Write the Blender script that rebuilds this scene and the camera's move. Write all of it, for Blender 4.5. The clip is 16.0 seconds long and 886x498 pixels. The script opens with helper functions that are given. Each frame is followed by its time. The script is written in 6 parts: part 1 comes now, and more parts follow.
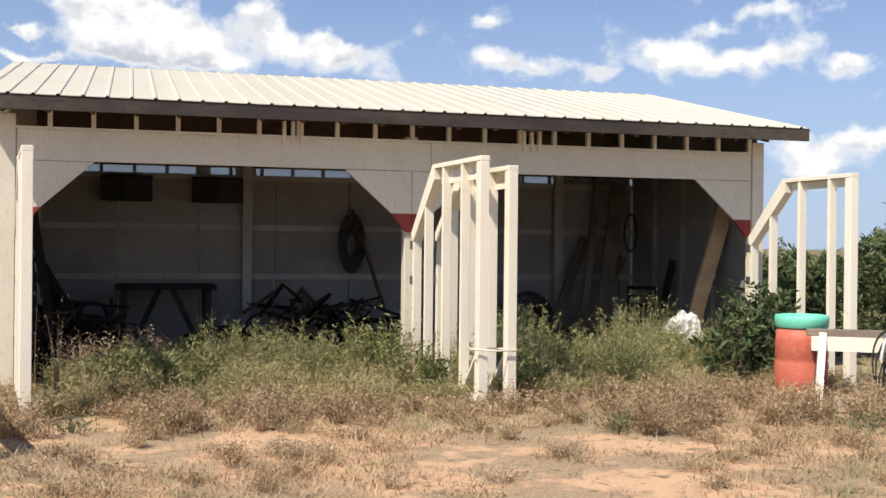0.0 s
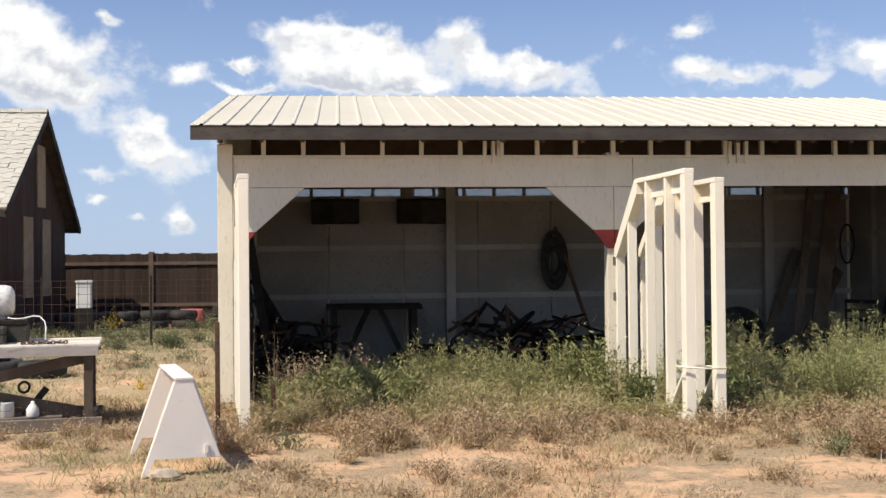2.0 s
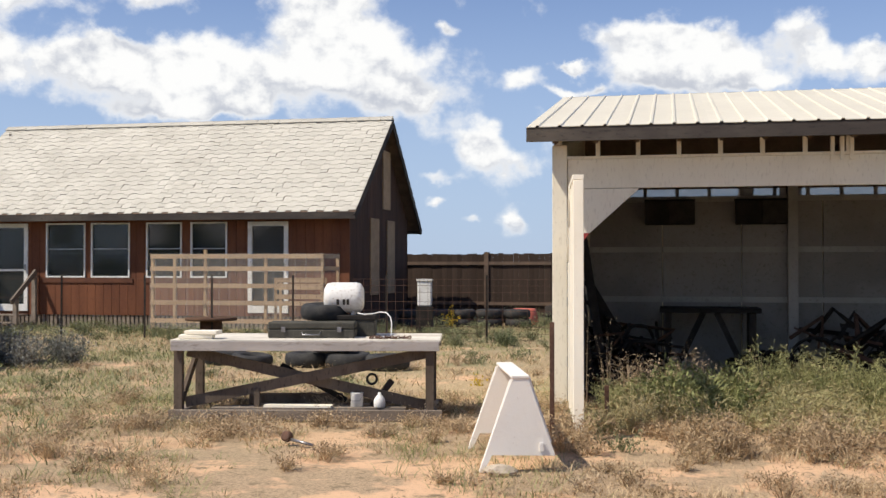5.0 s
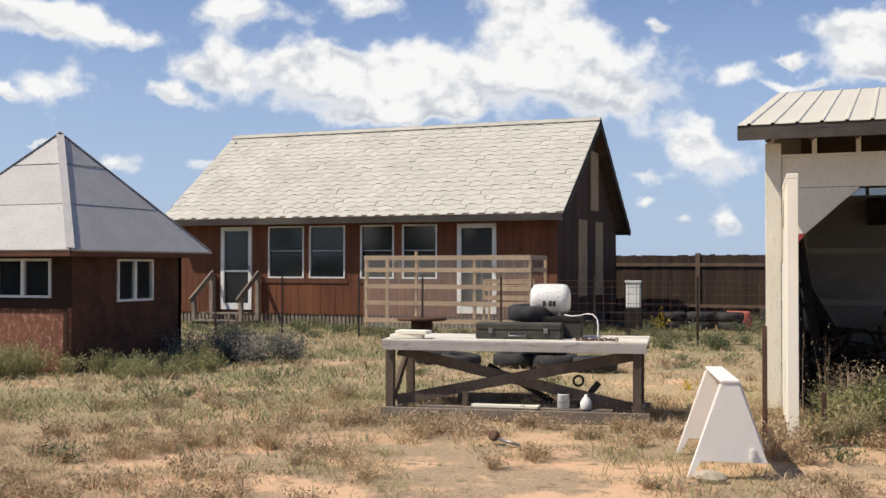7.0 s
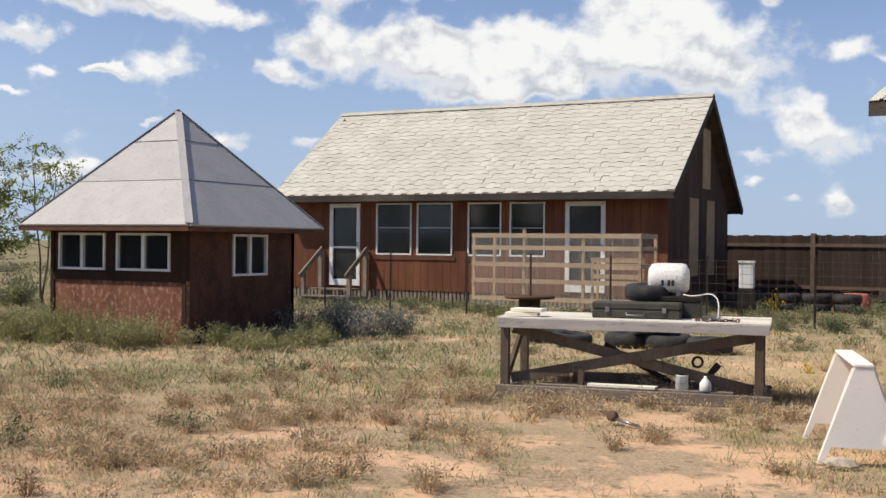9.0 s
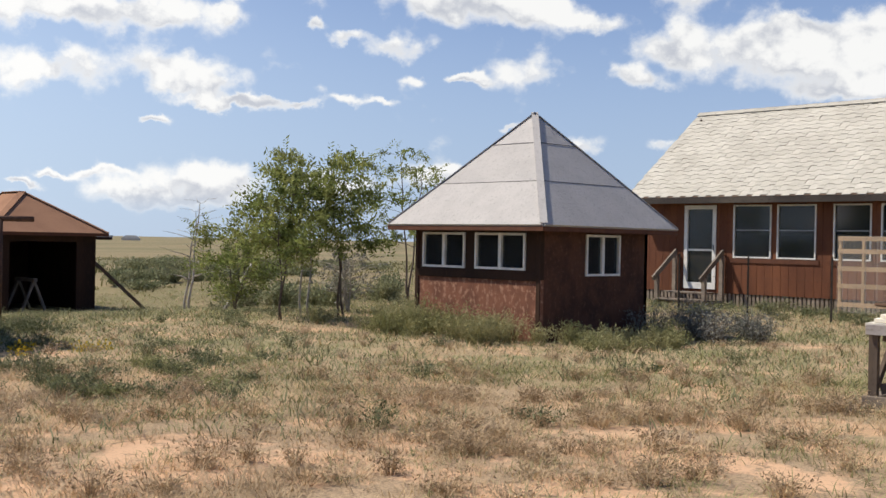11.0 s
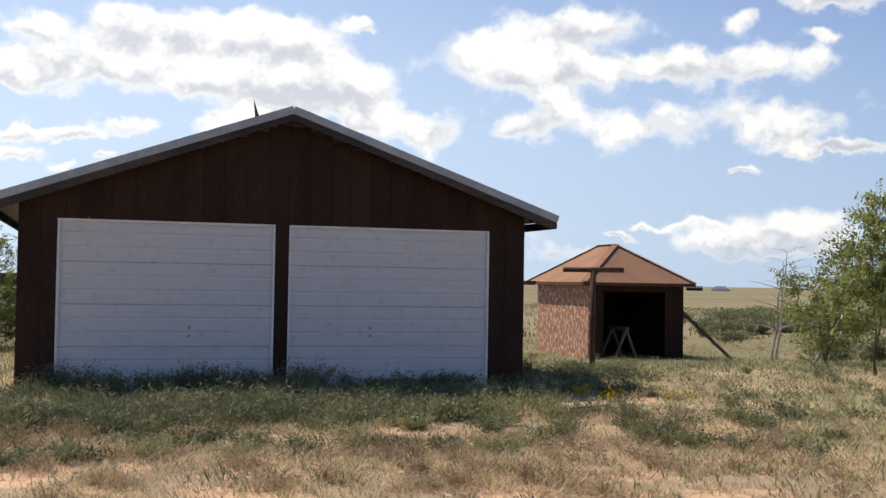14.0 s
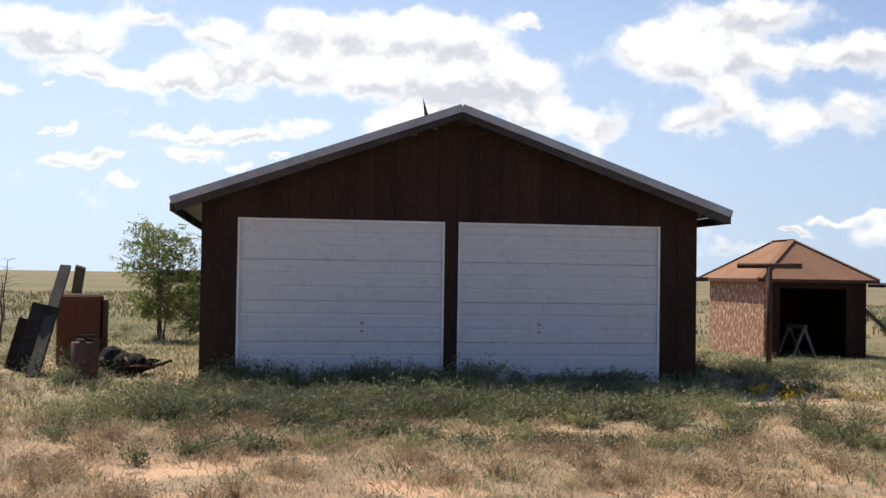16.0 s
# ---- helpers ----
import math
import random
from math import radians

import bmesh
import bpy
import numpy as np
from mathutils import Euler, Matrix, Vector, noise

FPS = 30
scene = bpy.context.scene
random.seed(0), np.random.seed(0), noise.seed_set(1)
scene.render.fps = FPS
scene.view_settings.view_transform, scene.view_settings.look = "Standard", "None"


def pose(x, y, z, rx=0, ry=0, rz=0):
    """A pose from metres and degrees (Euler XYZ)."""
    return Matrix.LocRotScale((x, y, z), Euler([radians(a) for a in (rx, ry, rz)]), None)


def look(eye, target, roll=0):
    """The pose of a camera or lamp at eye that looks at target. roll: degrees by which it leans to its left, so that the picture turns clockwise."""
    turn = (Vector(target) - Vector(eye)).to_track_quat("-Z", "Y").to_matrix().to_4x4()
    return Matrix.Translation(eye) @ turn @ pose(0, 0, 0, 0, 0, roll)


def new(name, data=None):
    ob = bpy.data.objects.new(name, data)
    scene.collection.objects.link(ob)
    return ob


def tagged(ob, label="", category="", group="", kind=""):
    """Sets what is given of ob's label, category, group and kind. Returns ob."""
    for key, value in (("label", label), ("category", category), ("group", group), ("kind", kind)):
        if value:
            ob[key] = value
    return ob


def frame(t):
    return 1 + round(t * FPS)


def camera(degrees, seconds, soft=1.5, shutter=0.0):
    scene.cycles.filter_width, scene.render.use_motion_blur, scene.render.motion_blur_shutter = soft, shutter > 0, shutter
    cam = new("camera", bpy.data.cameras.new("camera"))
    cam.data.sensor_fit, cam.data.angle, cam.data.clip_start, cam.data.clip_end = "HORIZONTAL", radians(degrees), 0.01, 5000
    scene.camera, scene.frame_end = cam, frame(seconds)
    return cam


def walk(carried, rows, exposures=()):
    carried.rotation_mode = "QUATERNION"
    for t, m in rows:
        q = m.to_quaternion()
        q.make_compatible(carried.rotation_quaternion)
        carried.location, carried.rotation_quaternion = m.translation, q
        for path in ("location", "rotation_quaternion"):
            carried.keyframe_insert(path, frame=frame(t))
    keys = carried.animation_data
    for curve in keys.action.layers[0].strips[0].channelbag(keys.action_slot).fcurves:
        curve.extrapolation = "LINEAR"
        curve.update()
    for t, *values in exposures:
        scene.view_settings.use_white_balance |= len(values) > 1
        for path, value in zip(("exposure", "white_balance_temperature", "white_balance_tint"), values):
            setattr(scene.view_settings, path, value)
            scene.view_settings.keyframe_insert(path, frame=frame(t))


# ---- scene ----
# The yard's own axes: x runs along the open shed's front to the right, y goes away from the camera, z is up.
ROWS = [
    (0.0, 0.094, -0.060, 1.465, -15.86, -0.19, 0.60), (0.5, 0.099, -0.054, 1.475, -13.41, -0.32, -0.08),
    (1.0, 0.103, -0.058, 1.473, -11.58, -0.09, -0.29), (1.5, 0.103, -0.060, 1.470, -7.76, 0.46, -0.43),
    (2.0, 0.106, -0.051, 1.469, -5.38, 0.70, -0.56), (2.5, 0.101, -0.046, 1.471, -3.69, 0.90, -0.43),
    (3.0, 0.097, -0.031, 1.470, -0.36, 1.09, -0.42), (3.5, 0.091, -0.013, 1.470, 2.65, 1.20, -0.14),
    (4.0, 0.079, 0.002, 1.467, 5.42, 1.25, 0.14), (4.2, 0.071, 0.012, 1.463, 6.70, 1.22, 0.13),
    (6.3, 0.062, -0.032, 1.480, 18.20, 0.56, -0.40), (6.5, 0.079, -0.040, 1.475, 19.17, 0.74, -0.42),
    (7.0, 0.103, -0.037, 1.474, 22.36, 0.90, 0.04), (7.5, 0.082, -0.044, 1.475, 23.20, 1.58, 0.24),
    (8.0, 0.031, -0.052, 1.471, 23.83, 1.40, 0.14), (8.5, -0.047, -0.066, 1.460, 24.20, 0.32, 0.25),
    (9.0, -0.053, -0.036, 1.466, 27.60, -0.27, 0.56), (9.5, -0.056, -0.009, 1.465, 33.14, -0.45, 0.54),
    (9.7, -0.053, -0.002, 1.460, 34.48, -0.56, 0.48), (11.8, -0.055, -0.012, 1.410, 51.56, 0.98, 1.93),
    (12.0, -0.078, 0.010, 1.408, 52.61, 1.55, 2.11), (12.5, -0.139, 0.080, 1.413, 59.71, 1.29, 1.45),
    (13.0, -0.136, 0.105, 1.410, 66.33, 1.49, 1.36), (13.5, -0.121, 0.115, 1.407, 70.59, 1.62, 1.12),
    (14.0, -0.120, 0.124, 1.411, 75.65, 1.72, 0.94), (14.5, -0.120, 0.111, 1.412, 79.86, 1.69, 0.84),
    (15.0, -0.124, 0.104, 1.404, 82.05, 1.89, 0.90), (15.5, -0.136, 0.104, 1.412, 83.70, 1.86, 0.73),
    (16.0, -0.134, 0.096, 1.410, 84.25, 1.41, 0.89)]


def aim(x, y, z, yaw, pitch, roll):
    a, b = radians(yaw), radians(pitch)
    return look((x, y, z), (x - math.sin(a) * math.cos(b), y + math.cos(a) * math.cos(b), z + math.sin(b)), roll)


cam = camera(43.63, 16.0)
EXPO = [(0.0, 0.18), (4.2, 0.16), (6.5, 0.08), (8.0, 0.04), (9.5, 0.05), (12.0, 0.06), (13.0, -0.02), (14.0, 0.10), (15.0, 0.16), (16.0, 0.15)]
walk(cam, [(r[0], aim(*r[1:])) for r in ROWS], EXPO)

# ---- light ----
SUN_AZ, SUN_EL = 125.0, 53.0      # azimuth from +y to the left
sun = new("sun", bpy.data.lights.new("sun", "SUN"))
sun.data.energy, sun.data.angle, sun.data.color = 5.0, radians(0.55), (1.0, 0.91, 0.78)
_a, _e = radians(SUN_AZ), radians(SUN_EL)
sun_dir = Vector((-math.sin(_a) * math.cos(_e), math.cos(_a) * math.cos(_e), math.sin(_e)))
sun.matrix_world = look(sun_dir * 60, (0, 0, 0))

world = bpy.data.worlds.new("sky")
scene.world = world
world.use_nodes = True
wt = world.node_tree
wt.nodes.clear()


def wn(kind, **kw):
    n = wt.nodes.new(kind)
    for k, v in kw.items():
        if k == "op":
            n.operation = v
    return n


def wmath(op, a, b=None, c=None, clamp=False):
    n = wt.nodes.new("ShaderNodeMath")
    n.operation, n.use_clamp = op, clamp
    for i, v in enumerate((a, b, c)):
        if v is None:
            continue
        if isinstance(v, (int, float)):
            n.inputs[i].default_value = v
        else:
            wt.links.new(v, n.inputs[i])
    return n.outputs[0]


def wramp(v, lo, hi):
    n = wt.nodes.new("ShaderNodeMapRange")
    n.interpolation_type = "SMOOTHSTEP"
    wt.links.new(v, n.inputs[0])
    n.inputs[1].default_value, n.inputs[2].default_value = lo, hi
    return n.outputs[0]


def wmix(f, a, b):
    n = wt.nodes.new("ShaderNodeMix")
    n.data_type = "RGBA"
    for s, v in ((n.inputs[0], f), (n.inputs[6], a), (n.inputs[7], b)):
        if isinstance(v, (int, float)):
            s.default_value = v
        elif isinstance(v, tuple):
            s.default_value = (*v, 1)
        else:
            wt.links.new(v, s)
    return n.outputs[2]


sky = wt.nodes.new("ShaderNodeTexSky")
sky.sky_type, sky.sun_disc, sky.sun_elevation, sky.sun_rotation = "NISHITA", False, _e, -_a
sky.air_density, sky.dust_density, sky.ozone_density, sky.altitude = 1.0, 0.6, 1.6, 1000
coord = wt.nodes.new("ShaderNodeTexCoord")
sep = wt.nodes.new("ShaderNodeSeparateXYZ")
wt.links.new(coord.outputs["Generated"], sep.inputs[0])
w_az = wmath("MULTIPLY", wmath("ARCTAN2", wmath("MULTIPLY", sep.outputs[0], -1.0), sep.outputs[1]), 57.29578)
w_el = wmath("MULTIPLY", wmath("ARCSINE", sep.outputs[2]), 57.29578)


def wnoise(scale, detail, rough, off=(0, 0, 0), stretch=(1, 1, 1.2)):
    m = wt.nodes.new("ShaderNodeMapping")
    m.inputs["Location"].default_value, m.inputs["Scale"].default_value = off, stretch
    wt.links.new(coord.outputs["Generated"], m.inputs[0])
    n = wt.nodes.new("ShaderNodeTexNoise")
    n.inputs["Scale"].default_value, n.inputs["Detail"].default_value, n.inputs["Roughness"].default_value = scale, detail, rough
    wt.links.new(m.outputs[0], n.inputs["Vector"])
    return n.outputs[0]


# the direction in degrees, ruffled a little so that no cloud is a plain ellipse
ruff_a = wmath("MULTIPLY_ADD", wnoise(22, 6, 0.54), 3.0, -1.5)
ruff_e = wmath("MULTIPLY_ADD", wnoise(25, 6, 0.54, (3, 5, 1)), 2.4, -1.2)
dir_a, dir_e = wmath("ADD", w_az, ruff_a), wmath("ADD", w_el, ruff_e)
comb = wt.nodes.new("ShaderNodeCombineXYZ")
wt.links.new(dir_a, comb.inputs[0])
wt.links.new(dir_e, comb.inputs[1])
field = {"sum": None}


def puff(az, el, wide, tall):
    """A cumulus heap: its centre and half sizes in degrees."""
    m = wt.nodes.new("ShaderNodeVectorMath")
    m.operation = "MULTIPLY_ADD"
    wt.links.new(comb.outputs[0], m.inputs[0])
    m.inputs[1].default_value, m.inputs[2].default_value = (1 / wide, 1 / tall, 0), (-az / wide, -el / tall, 1)
    d = wt.nodes.new("ShaderNodeVectorMath")
    d.operation = "DOT_PRODUCT"
    wt.links.new(m.outputs[0], d.inputs[0])
    wt.links.new(m.outputs[0], d.inputs[1])
    g = wmath("POWER", 0.34, wmath("SUBTRACT", d.outputs["Value"], 1.0))
    s = wt.nodes.new("ShaderNodeVectorMath")
    s.operation = "SCALE"
    wt.links.new(m.outputs[0], s.inputs[0])
    wt.links.new(g, s.inputs["Scale"])
    if field["sum"] is None:
        field["sum"] = s.outputs[0]
    else:
        n = wt.nodes.new("ShaderNodeVectorMath")
        wt.links.new(field["sum"], n.inputs[0])
        wt.links.new(s.outputs[0], n.inputs[1])
        field["sum"] = n.outputs[0]


puff(5.2, 10.2, 1.05, 0.47)
puff(0.0, 11.4, 3.36, 0.82)
puff(1.2, 9.6, 1.81, 1.17)
puff(-1.9, 9.9, 3.07, 1.23)
puff(-4.5, 9.1, 1.32, 0.41)
puff(3.9, 9.0, 0.53, 0.29)
puff(5.5, 8.9, 1.05, 0.29)
puff(-7.2, 10.1, 1.81, 0.88)
puff(-6.2, 11.3, 1.32, 0.82)
puff(-10.8, 9.6, 2.11, 0.99)
puff(-10.4, 10.2, 1.05, 0.59)
puff(-18.1, 11.5, 1.05, 0.53)
puff(-19.0, 9.5, 1.52, 0.76)
puff(-20.9, 9.0, 1.61, 0.64)
puff(-23.8, 9.1, 1.52, 0.64)
puff(-27.2, 9.8, 1.93, 0.99)
puff(-30.2, 9.3, 1.93, 0.70)
puff(-32.9, 9.6, 1.64, 0.94)
puff(-29.5, 10.9, 1.29, 0.47)
puff(-32.4, 11.8, 2.52, 0.59)
puff(-36.0, 8.9, 1.23, 0.53)
puff(-34.6, 4.8, 2.19, 0.82)
puff(-36.9, 5.3, 1.35, 0.53)
puff(-34.1, 3.8, 1.76, 0.59)
puff(17.9, 12.4, 3.51, 1.35)
puff(15.7, 9.7, 3.51, 1.81)
puff(12.9, 8.5, 2.22, 1.29)
puff(22.5, 9.7, 3.36, 1.58)
puff(23.0, 8.2, 2.49, 0.76)
puff(11.3, 12.3, 0.64, 0.38)
puff(7.7, 9.6, 1.35, 0.59)
puff(5.1, 10.2, 0.76, 0.32)
puff(8.0, 13.8, 0.64, 0.20)
puff(0.4, 11.7, 3.66, 0.99)
puff(0.4, 9.9, 2.46, 1.05)
puff(-2.5, 10.1, 2.11, 1.29)
puff(9.8, 6.4, 1.58, 0.99)
puff(8.0, 5.3, 2.16, 0.88)
puff(12.0, 4.4, 1.23, 0.47)
puff(8.1, 2.2, 0.64, 0.53)
puff(10.1, 2.4, 0.76, 0.44)
puff(12.2, 3.1, 0.53, 0.29)
puff(44.2, 11.9, 4.24, 1.17)
puff(40.5, 11.8, 2.93, 0.88)
puff(38.1, 11.2, 1.29, 0.53)
puff(41.4, 9.1, 2.16, 0.94)
puff(44.5, 8.2, 1.11, 0.23)
puff(33.0, 12.7, 2.40, 0.94)
puff(35.4, 8.3, 1.29, 0.41)
puff(36.7, 8.8, 1.05, 0.47)
puff(26.3, 13.3, 1.87, 0.76)
puff(34.4, 10.2, 2.11, 0.99)
puff(30.4, 9.7, 3.80, 1.40)
puff(25.7, 9.8, 4.10, 1.52)
puff(28.1, 11.0, 2.34, 0.70)
puff(21.9, 9.2, 2.34, 1.23)
puff(26.3, 7.9, 4.10, 0.53)
puff(18.1, 13.6, 2.63, 0.64)
puff(16.1, 10.3, 2.93, 1.76)
puff(39.0, 5.1, 1.05, 0.47)
puff(34.5, 5.1, 0.82, 0.38)
puff(45.4, 3.7, 0.59, 0.29)
puff(42.3, 5.9, 0.53, 0.23)
puff(85.9, 10.6, 4.39, 1.58)
puff(81.6, 9.8, 2.93, 1.58)
puff(79.6, 8.8, 1.29, 0.99)
puff(87.0, 12.1, 3.36, 0.99)
puff(76.5, 7.8, 1.87, 0.99)
puff(80.0, 13.1, 0.76, 0.29)
puff(73.1, 11.9, 2.69, 0.88)
puff(70.8, 10.9, 4.10, 1.11)
puff(69.1, 13.0, 2.93, 0.88)
puff(65.2, 11.1, 2.69, 0.99)
puff(60.8, 11.1, 2.69, 0.99)
puff(71.9, 7.8, 1.81, 0.70)
puff(69.3, 8.7, 1.81, 0.82)
puff(65.6, 8.2, 2.16, 0.99)
puff(69.9, 9.6, 1.29, 0.47)
puff(59.6, 8.5, 2.69, 0.94)
puff(58.3, 7.6, 1.81, 0.53)
puff(57.0, 6.8, 2.16, 0.32)
puff(55.3, 6.6, 1.05, 0.44)
puff(53.5, 7.0, 1.05, 0.23)
puff(60.7, 13.4, 0.94, 0.59)
puff(55.7, 13.9, 2.93, 0.53)
puff(56.8, 12.2, 0.76, 0.32)
puff(57.2, 11.3, 0.76, 0.32)
puff(52.3, 10.9, 0.59, 0.32)
puff(50.8, 10.3, 1.05, 0.38)
puff(48.1, 9.9, 1.87, 0.61)
puff(47.5, 8.3, 0.64, 0.35)
puff(51.0, 7.3, 1.23, 0.29)
puff(48.8, 7.2, 0.76, 0.23)
puff(45.2, 8.3, 0.64, 0.26)
puff(45.9, 12.5, 1.93, 0.99)
puff(60.6, 5.7, 0.94, 0.26)
puff(65.3, 3.0, 0.64, 0.18)
puff(66.5, 2.5, 0.76, 0.18)
puff(57.8, 3.0, 2.69, 0.82)
puff(63.0, 2.9, 1.58, 0.26)
puff(60.0, 2.0, 4.10, 0.53)
puff(70.2, 1.5, 1.05, 0.50)
puff(68.2, 1.5, 1.35, 0.44)
puff(51.6, 2.8, 2.63, 0.64)
puff(46.5, 3.4, 1.76, 0.70)
puff(104.8, 11.6, 3.51, 1.11)
puff(102.8, 11.2, 2.05, 0.70)
puff(99.2, 12.6, 1.81, 0.59)
puff(96.1, 11.9, 1.29, 0.59)
puff(102.1, 9.7, 2.40, 0.47)
puff(98.7, 9.6, 2.93, 0.59)
puff(96.4, 10.0, 2.40, 0.99)
puff(93.5, 10.4, 2.11, 0.99)
puff(91.0, 12.2, 2.40, 1.17)
puff(89.1, 10.6, 3.51, 1.23)
puff(85.6, 12.3, 3.22, 1.11)
puff(84.1, 10.4, 2.11, 0.99)
puff(97.7, 7.0, 2.40, 0.35)
puff(94.3, 7.0, 1.58, 0.32)
puff(91.8, 7.5, 1.29, 0.38)
puff(97.1, 6.0, 1.81, 0.41)
puff(102.8, 5.4, 1.58, 0.32)
puff(101.4, 5.9, 1.29, 0.29)
puff(100.3, 4.6, 0.88, 0.26)
puff(103.6, 6.9, 0.64, 0.20)
puff(104.1, 8.9, 0.53, 0.15)
puff(106.0, 8.7, 0.53, 0.20)
puff(94.6, 5.4, 0.88, 0.20)
puff(92.6, 5.9, 0.64, 0.23)
puff(87.1, 7.9, 1.87, 0.47)
puff(85.1, 8.3, 1.58, 0.47)

total = wt.nodes.new("ShaderNodeSeparateXYZ")
wt.links.new(field["sum"], total.inputs[0])
heap, high = total.outputs[2], total.outputs[1]
# the rest of the sky, outside the view, carries the same broken cumulus
scatter = wmath("MULTIPLY", wramp(wnoise(3.2, 3, 0.5, (7, 2, 4)), 0.60, 0.74), wramp(w_el, 17.0, 26.0))
grain, above = wnoise(24, 8, 0.55), wnoise(24, 8, 0.55, (0.003, 0.003, 0.022))
density = wmath("ADD", wmath("ADD", heap, scatter), wmath("MULTIPLY_ADD", grain, 2.6, -1.30))
density = wmath("ADD", density, wmath("MULTIPLY", wmath("MULTIPLY", wramp(w_az, 44.0, 58.0), heap), 0.45))
relief = wmath("MULTIPLY", wmath("SUBTRACT", grain, above), 4.2)
cover = wmath("MULTIPLY", wramp(density, 0.26, 1.08), wramp(w_el, 0.4, 2.5))
relative = wmath("DIVIDE", high, wmath("ADD", heap, 0.15))
billow = wmath("ADD", relief, wmath("MULTIPLY_ADD", wnoise(11, 5, 0.55, (1, 9, 2)), 2.2, -1.0))
lit = wramp(wmath("ADD", relative, billow), -0.75, 0.45)
thick = wramp(density, 0.5, 1.5)
lit = wmath("MAXIMUM", lit, wmath("SUBTRACT", 1.0, thick))
cloud = wmix(lit, (0.55, 0.58, 0.65), (0.96, 0.96, 0.95))
haze = wmath("MULTIPLY", wramp(w_el, 20.0, 0.0), 0.85)
bg_sky, bg_cloud, mixer, out = (wt.nodes.new(k) for k in ("ShaderNodeBackground", "ShaderNodeBackground", "ShaderNodeMixShader", "ShaderNodeOutputWorld"))
tint = wt.nodes.new("ShaderNodeMix")
tint.data_type, tint.blend_type = "RGBA", "MULTIPLY"
tint.inputs[0].default_value, tint.inputs[7].default_value = 1.0, (0.100, 0.105, 0.128, 1)
wt.links.new(sky.outputs[0], tint.inputs[6])
clear = wmix(haze, tint.outputs[2], (0.47, 0.60, 0.81))
# the air is paler on the sun's side
glare = wmath("MULTIPLY", wmath("MULTIPLY", wramp(w_az, 36.0, 105.0), wramp(w_el, 34.0, 3.0)), 0.72)
cloud = wmix(glare, cloud, wmix(lit, (0.80, 0.82, 0.87), (1.16, 1.15, 1.13)))
wt.links.new(wmix(glare, clear, (0.86, 1.02, 1.20)), bg_sky.inputs[0])
bg_sky.inputs[1].default_value = 0.86
wt.links.new(cloud, bg_cloud.inputs[0])
bg_cloud.inputs[1].default_value = 0.94
wt.links.new(cover, mixer.inputs[0])
wt.links.new(bg_sky.outputs[0], mixer.inputs[1])
wt.links.new(bg_cloud.outputs[0], mixer.inputs[2])
wt.links.new(mixer.outputs[0], out.inputs[0])


# ---- materials ----
def mat(name, a, b=None, c=None, rough=0.8, scale=8.0, fine=60.0, bump=0.15, metal=0.0, stretch=(1, 1, 1), island=0.0, objvar=0.0, patch=0.5, spec=0.22, dist=0.01, wear=(0.52, 0.74)):
    """A surface in colour a that wanders to b in patches and to c in fine grain or wear; island and objvar vary it piece by piece."""
    m = bpy.data.materials.new(name)
    m.use_nodes = True
    t = m.node_tree
    p = t.nodes["Principled BSDF"]
    b, c = b or tuple(v * 0.8 for v in a), c or tuple(v * 0.65 for v in a)
    tc = t.nodes.new("ShaderNodeTexCoord")
    mp = t.nodes.new("ShaderNodeMapping")
    mp.inputs["Scale"].default_value = stretch
    t.links.new(tc.outputs["Object"], mp.inputs[0])

    def noise_(s, d, r):
        n = t.nodes.new("ShaderNodeTexNoise")
        n.inputs["Scale"].default_value, n.inputs["Detail"].default_value, n.inputs["Roughness"].default_value = s, d, r
        t.links.new(mp.outputs[0], n.inputs["Vector"])
        return n.outputs[0]

    def ramp_(v, lo, hi):
        n = t.nodes.new("ShaderNodeMapRange")
        n.interpolation_type = "SMOOTHSTEP"
        t.links.new(v, n.inputs[0])
        n.inputs[1].default_value, n.inputs[2].default_value = lo, hi
        return n.outputs[0]

    def mix_(f, x, y, how="MIX"):
        n = t.nodes.new("ShaderNodeMix")
        n.data_type, n.blend_type = "RGBA", how
        for s, v in ((n.inputs[0], f), (n.inputs[6], x), (n.inputs[7], y)):
            if isinstance(v, (int, float)):
                s.default_value = v
            elif isinstance(v, tuple):
                s.default_value = (*v, 1)
            else:
                t.links.new(v, s)
        return n.outputs[2]

    big, small = noise_(scale, 4, 0.6), noise_(fine, 5, 0.65)
    col = mix_(ramp_(big, patch - 0.13, patch + 0.15), a, b)
    col = mix_(ramp_(small, *wear), col, c)
    for amount, kind, socket in ((island, "ShaderNodeNewGeometry", "Random Per Island"), (objvar, "ShaderNodeObjectInfo", "Random")):
        if amount:
            n = t.nodes.new(kind)
            h = t.nodes.new("ShaderNodeMapRange")
            t.links.new(n.outputs[socket], h.inputs[0])
            h.inputs[3].default_value, h.inputs[4].default_value = 1 - amount, 1 + amount
            hs = t.nodes.new("ShaderNodeHueSaturation")
            t.links.new(h.outputs[0], hs.inputs["Value"])
            t.links.new(col, hs.inputs["Color"])
            col = hs.outputs[0]
    t.links.new(col, p.inputs["Base Color"])
    p.inputs["Roughness"].default_value, p.inputs["Metallic"].default_value = rough, metal
    p.inputs["Specular IOR Level"].default_value = spec
    if bump:
        bn = t.nodes.new("ShaderNodeBump")
        bn.inputs["Strength"].default_value, bn.inputs["Distance"].default_value = bump, dist
        t.links.new(small, bn.inputs["Height"])
        t.links.new(bn.outputs[0], p.inputs["Normal"])
    return m


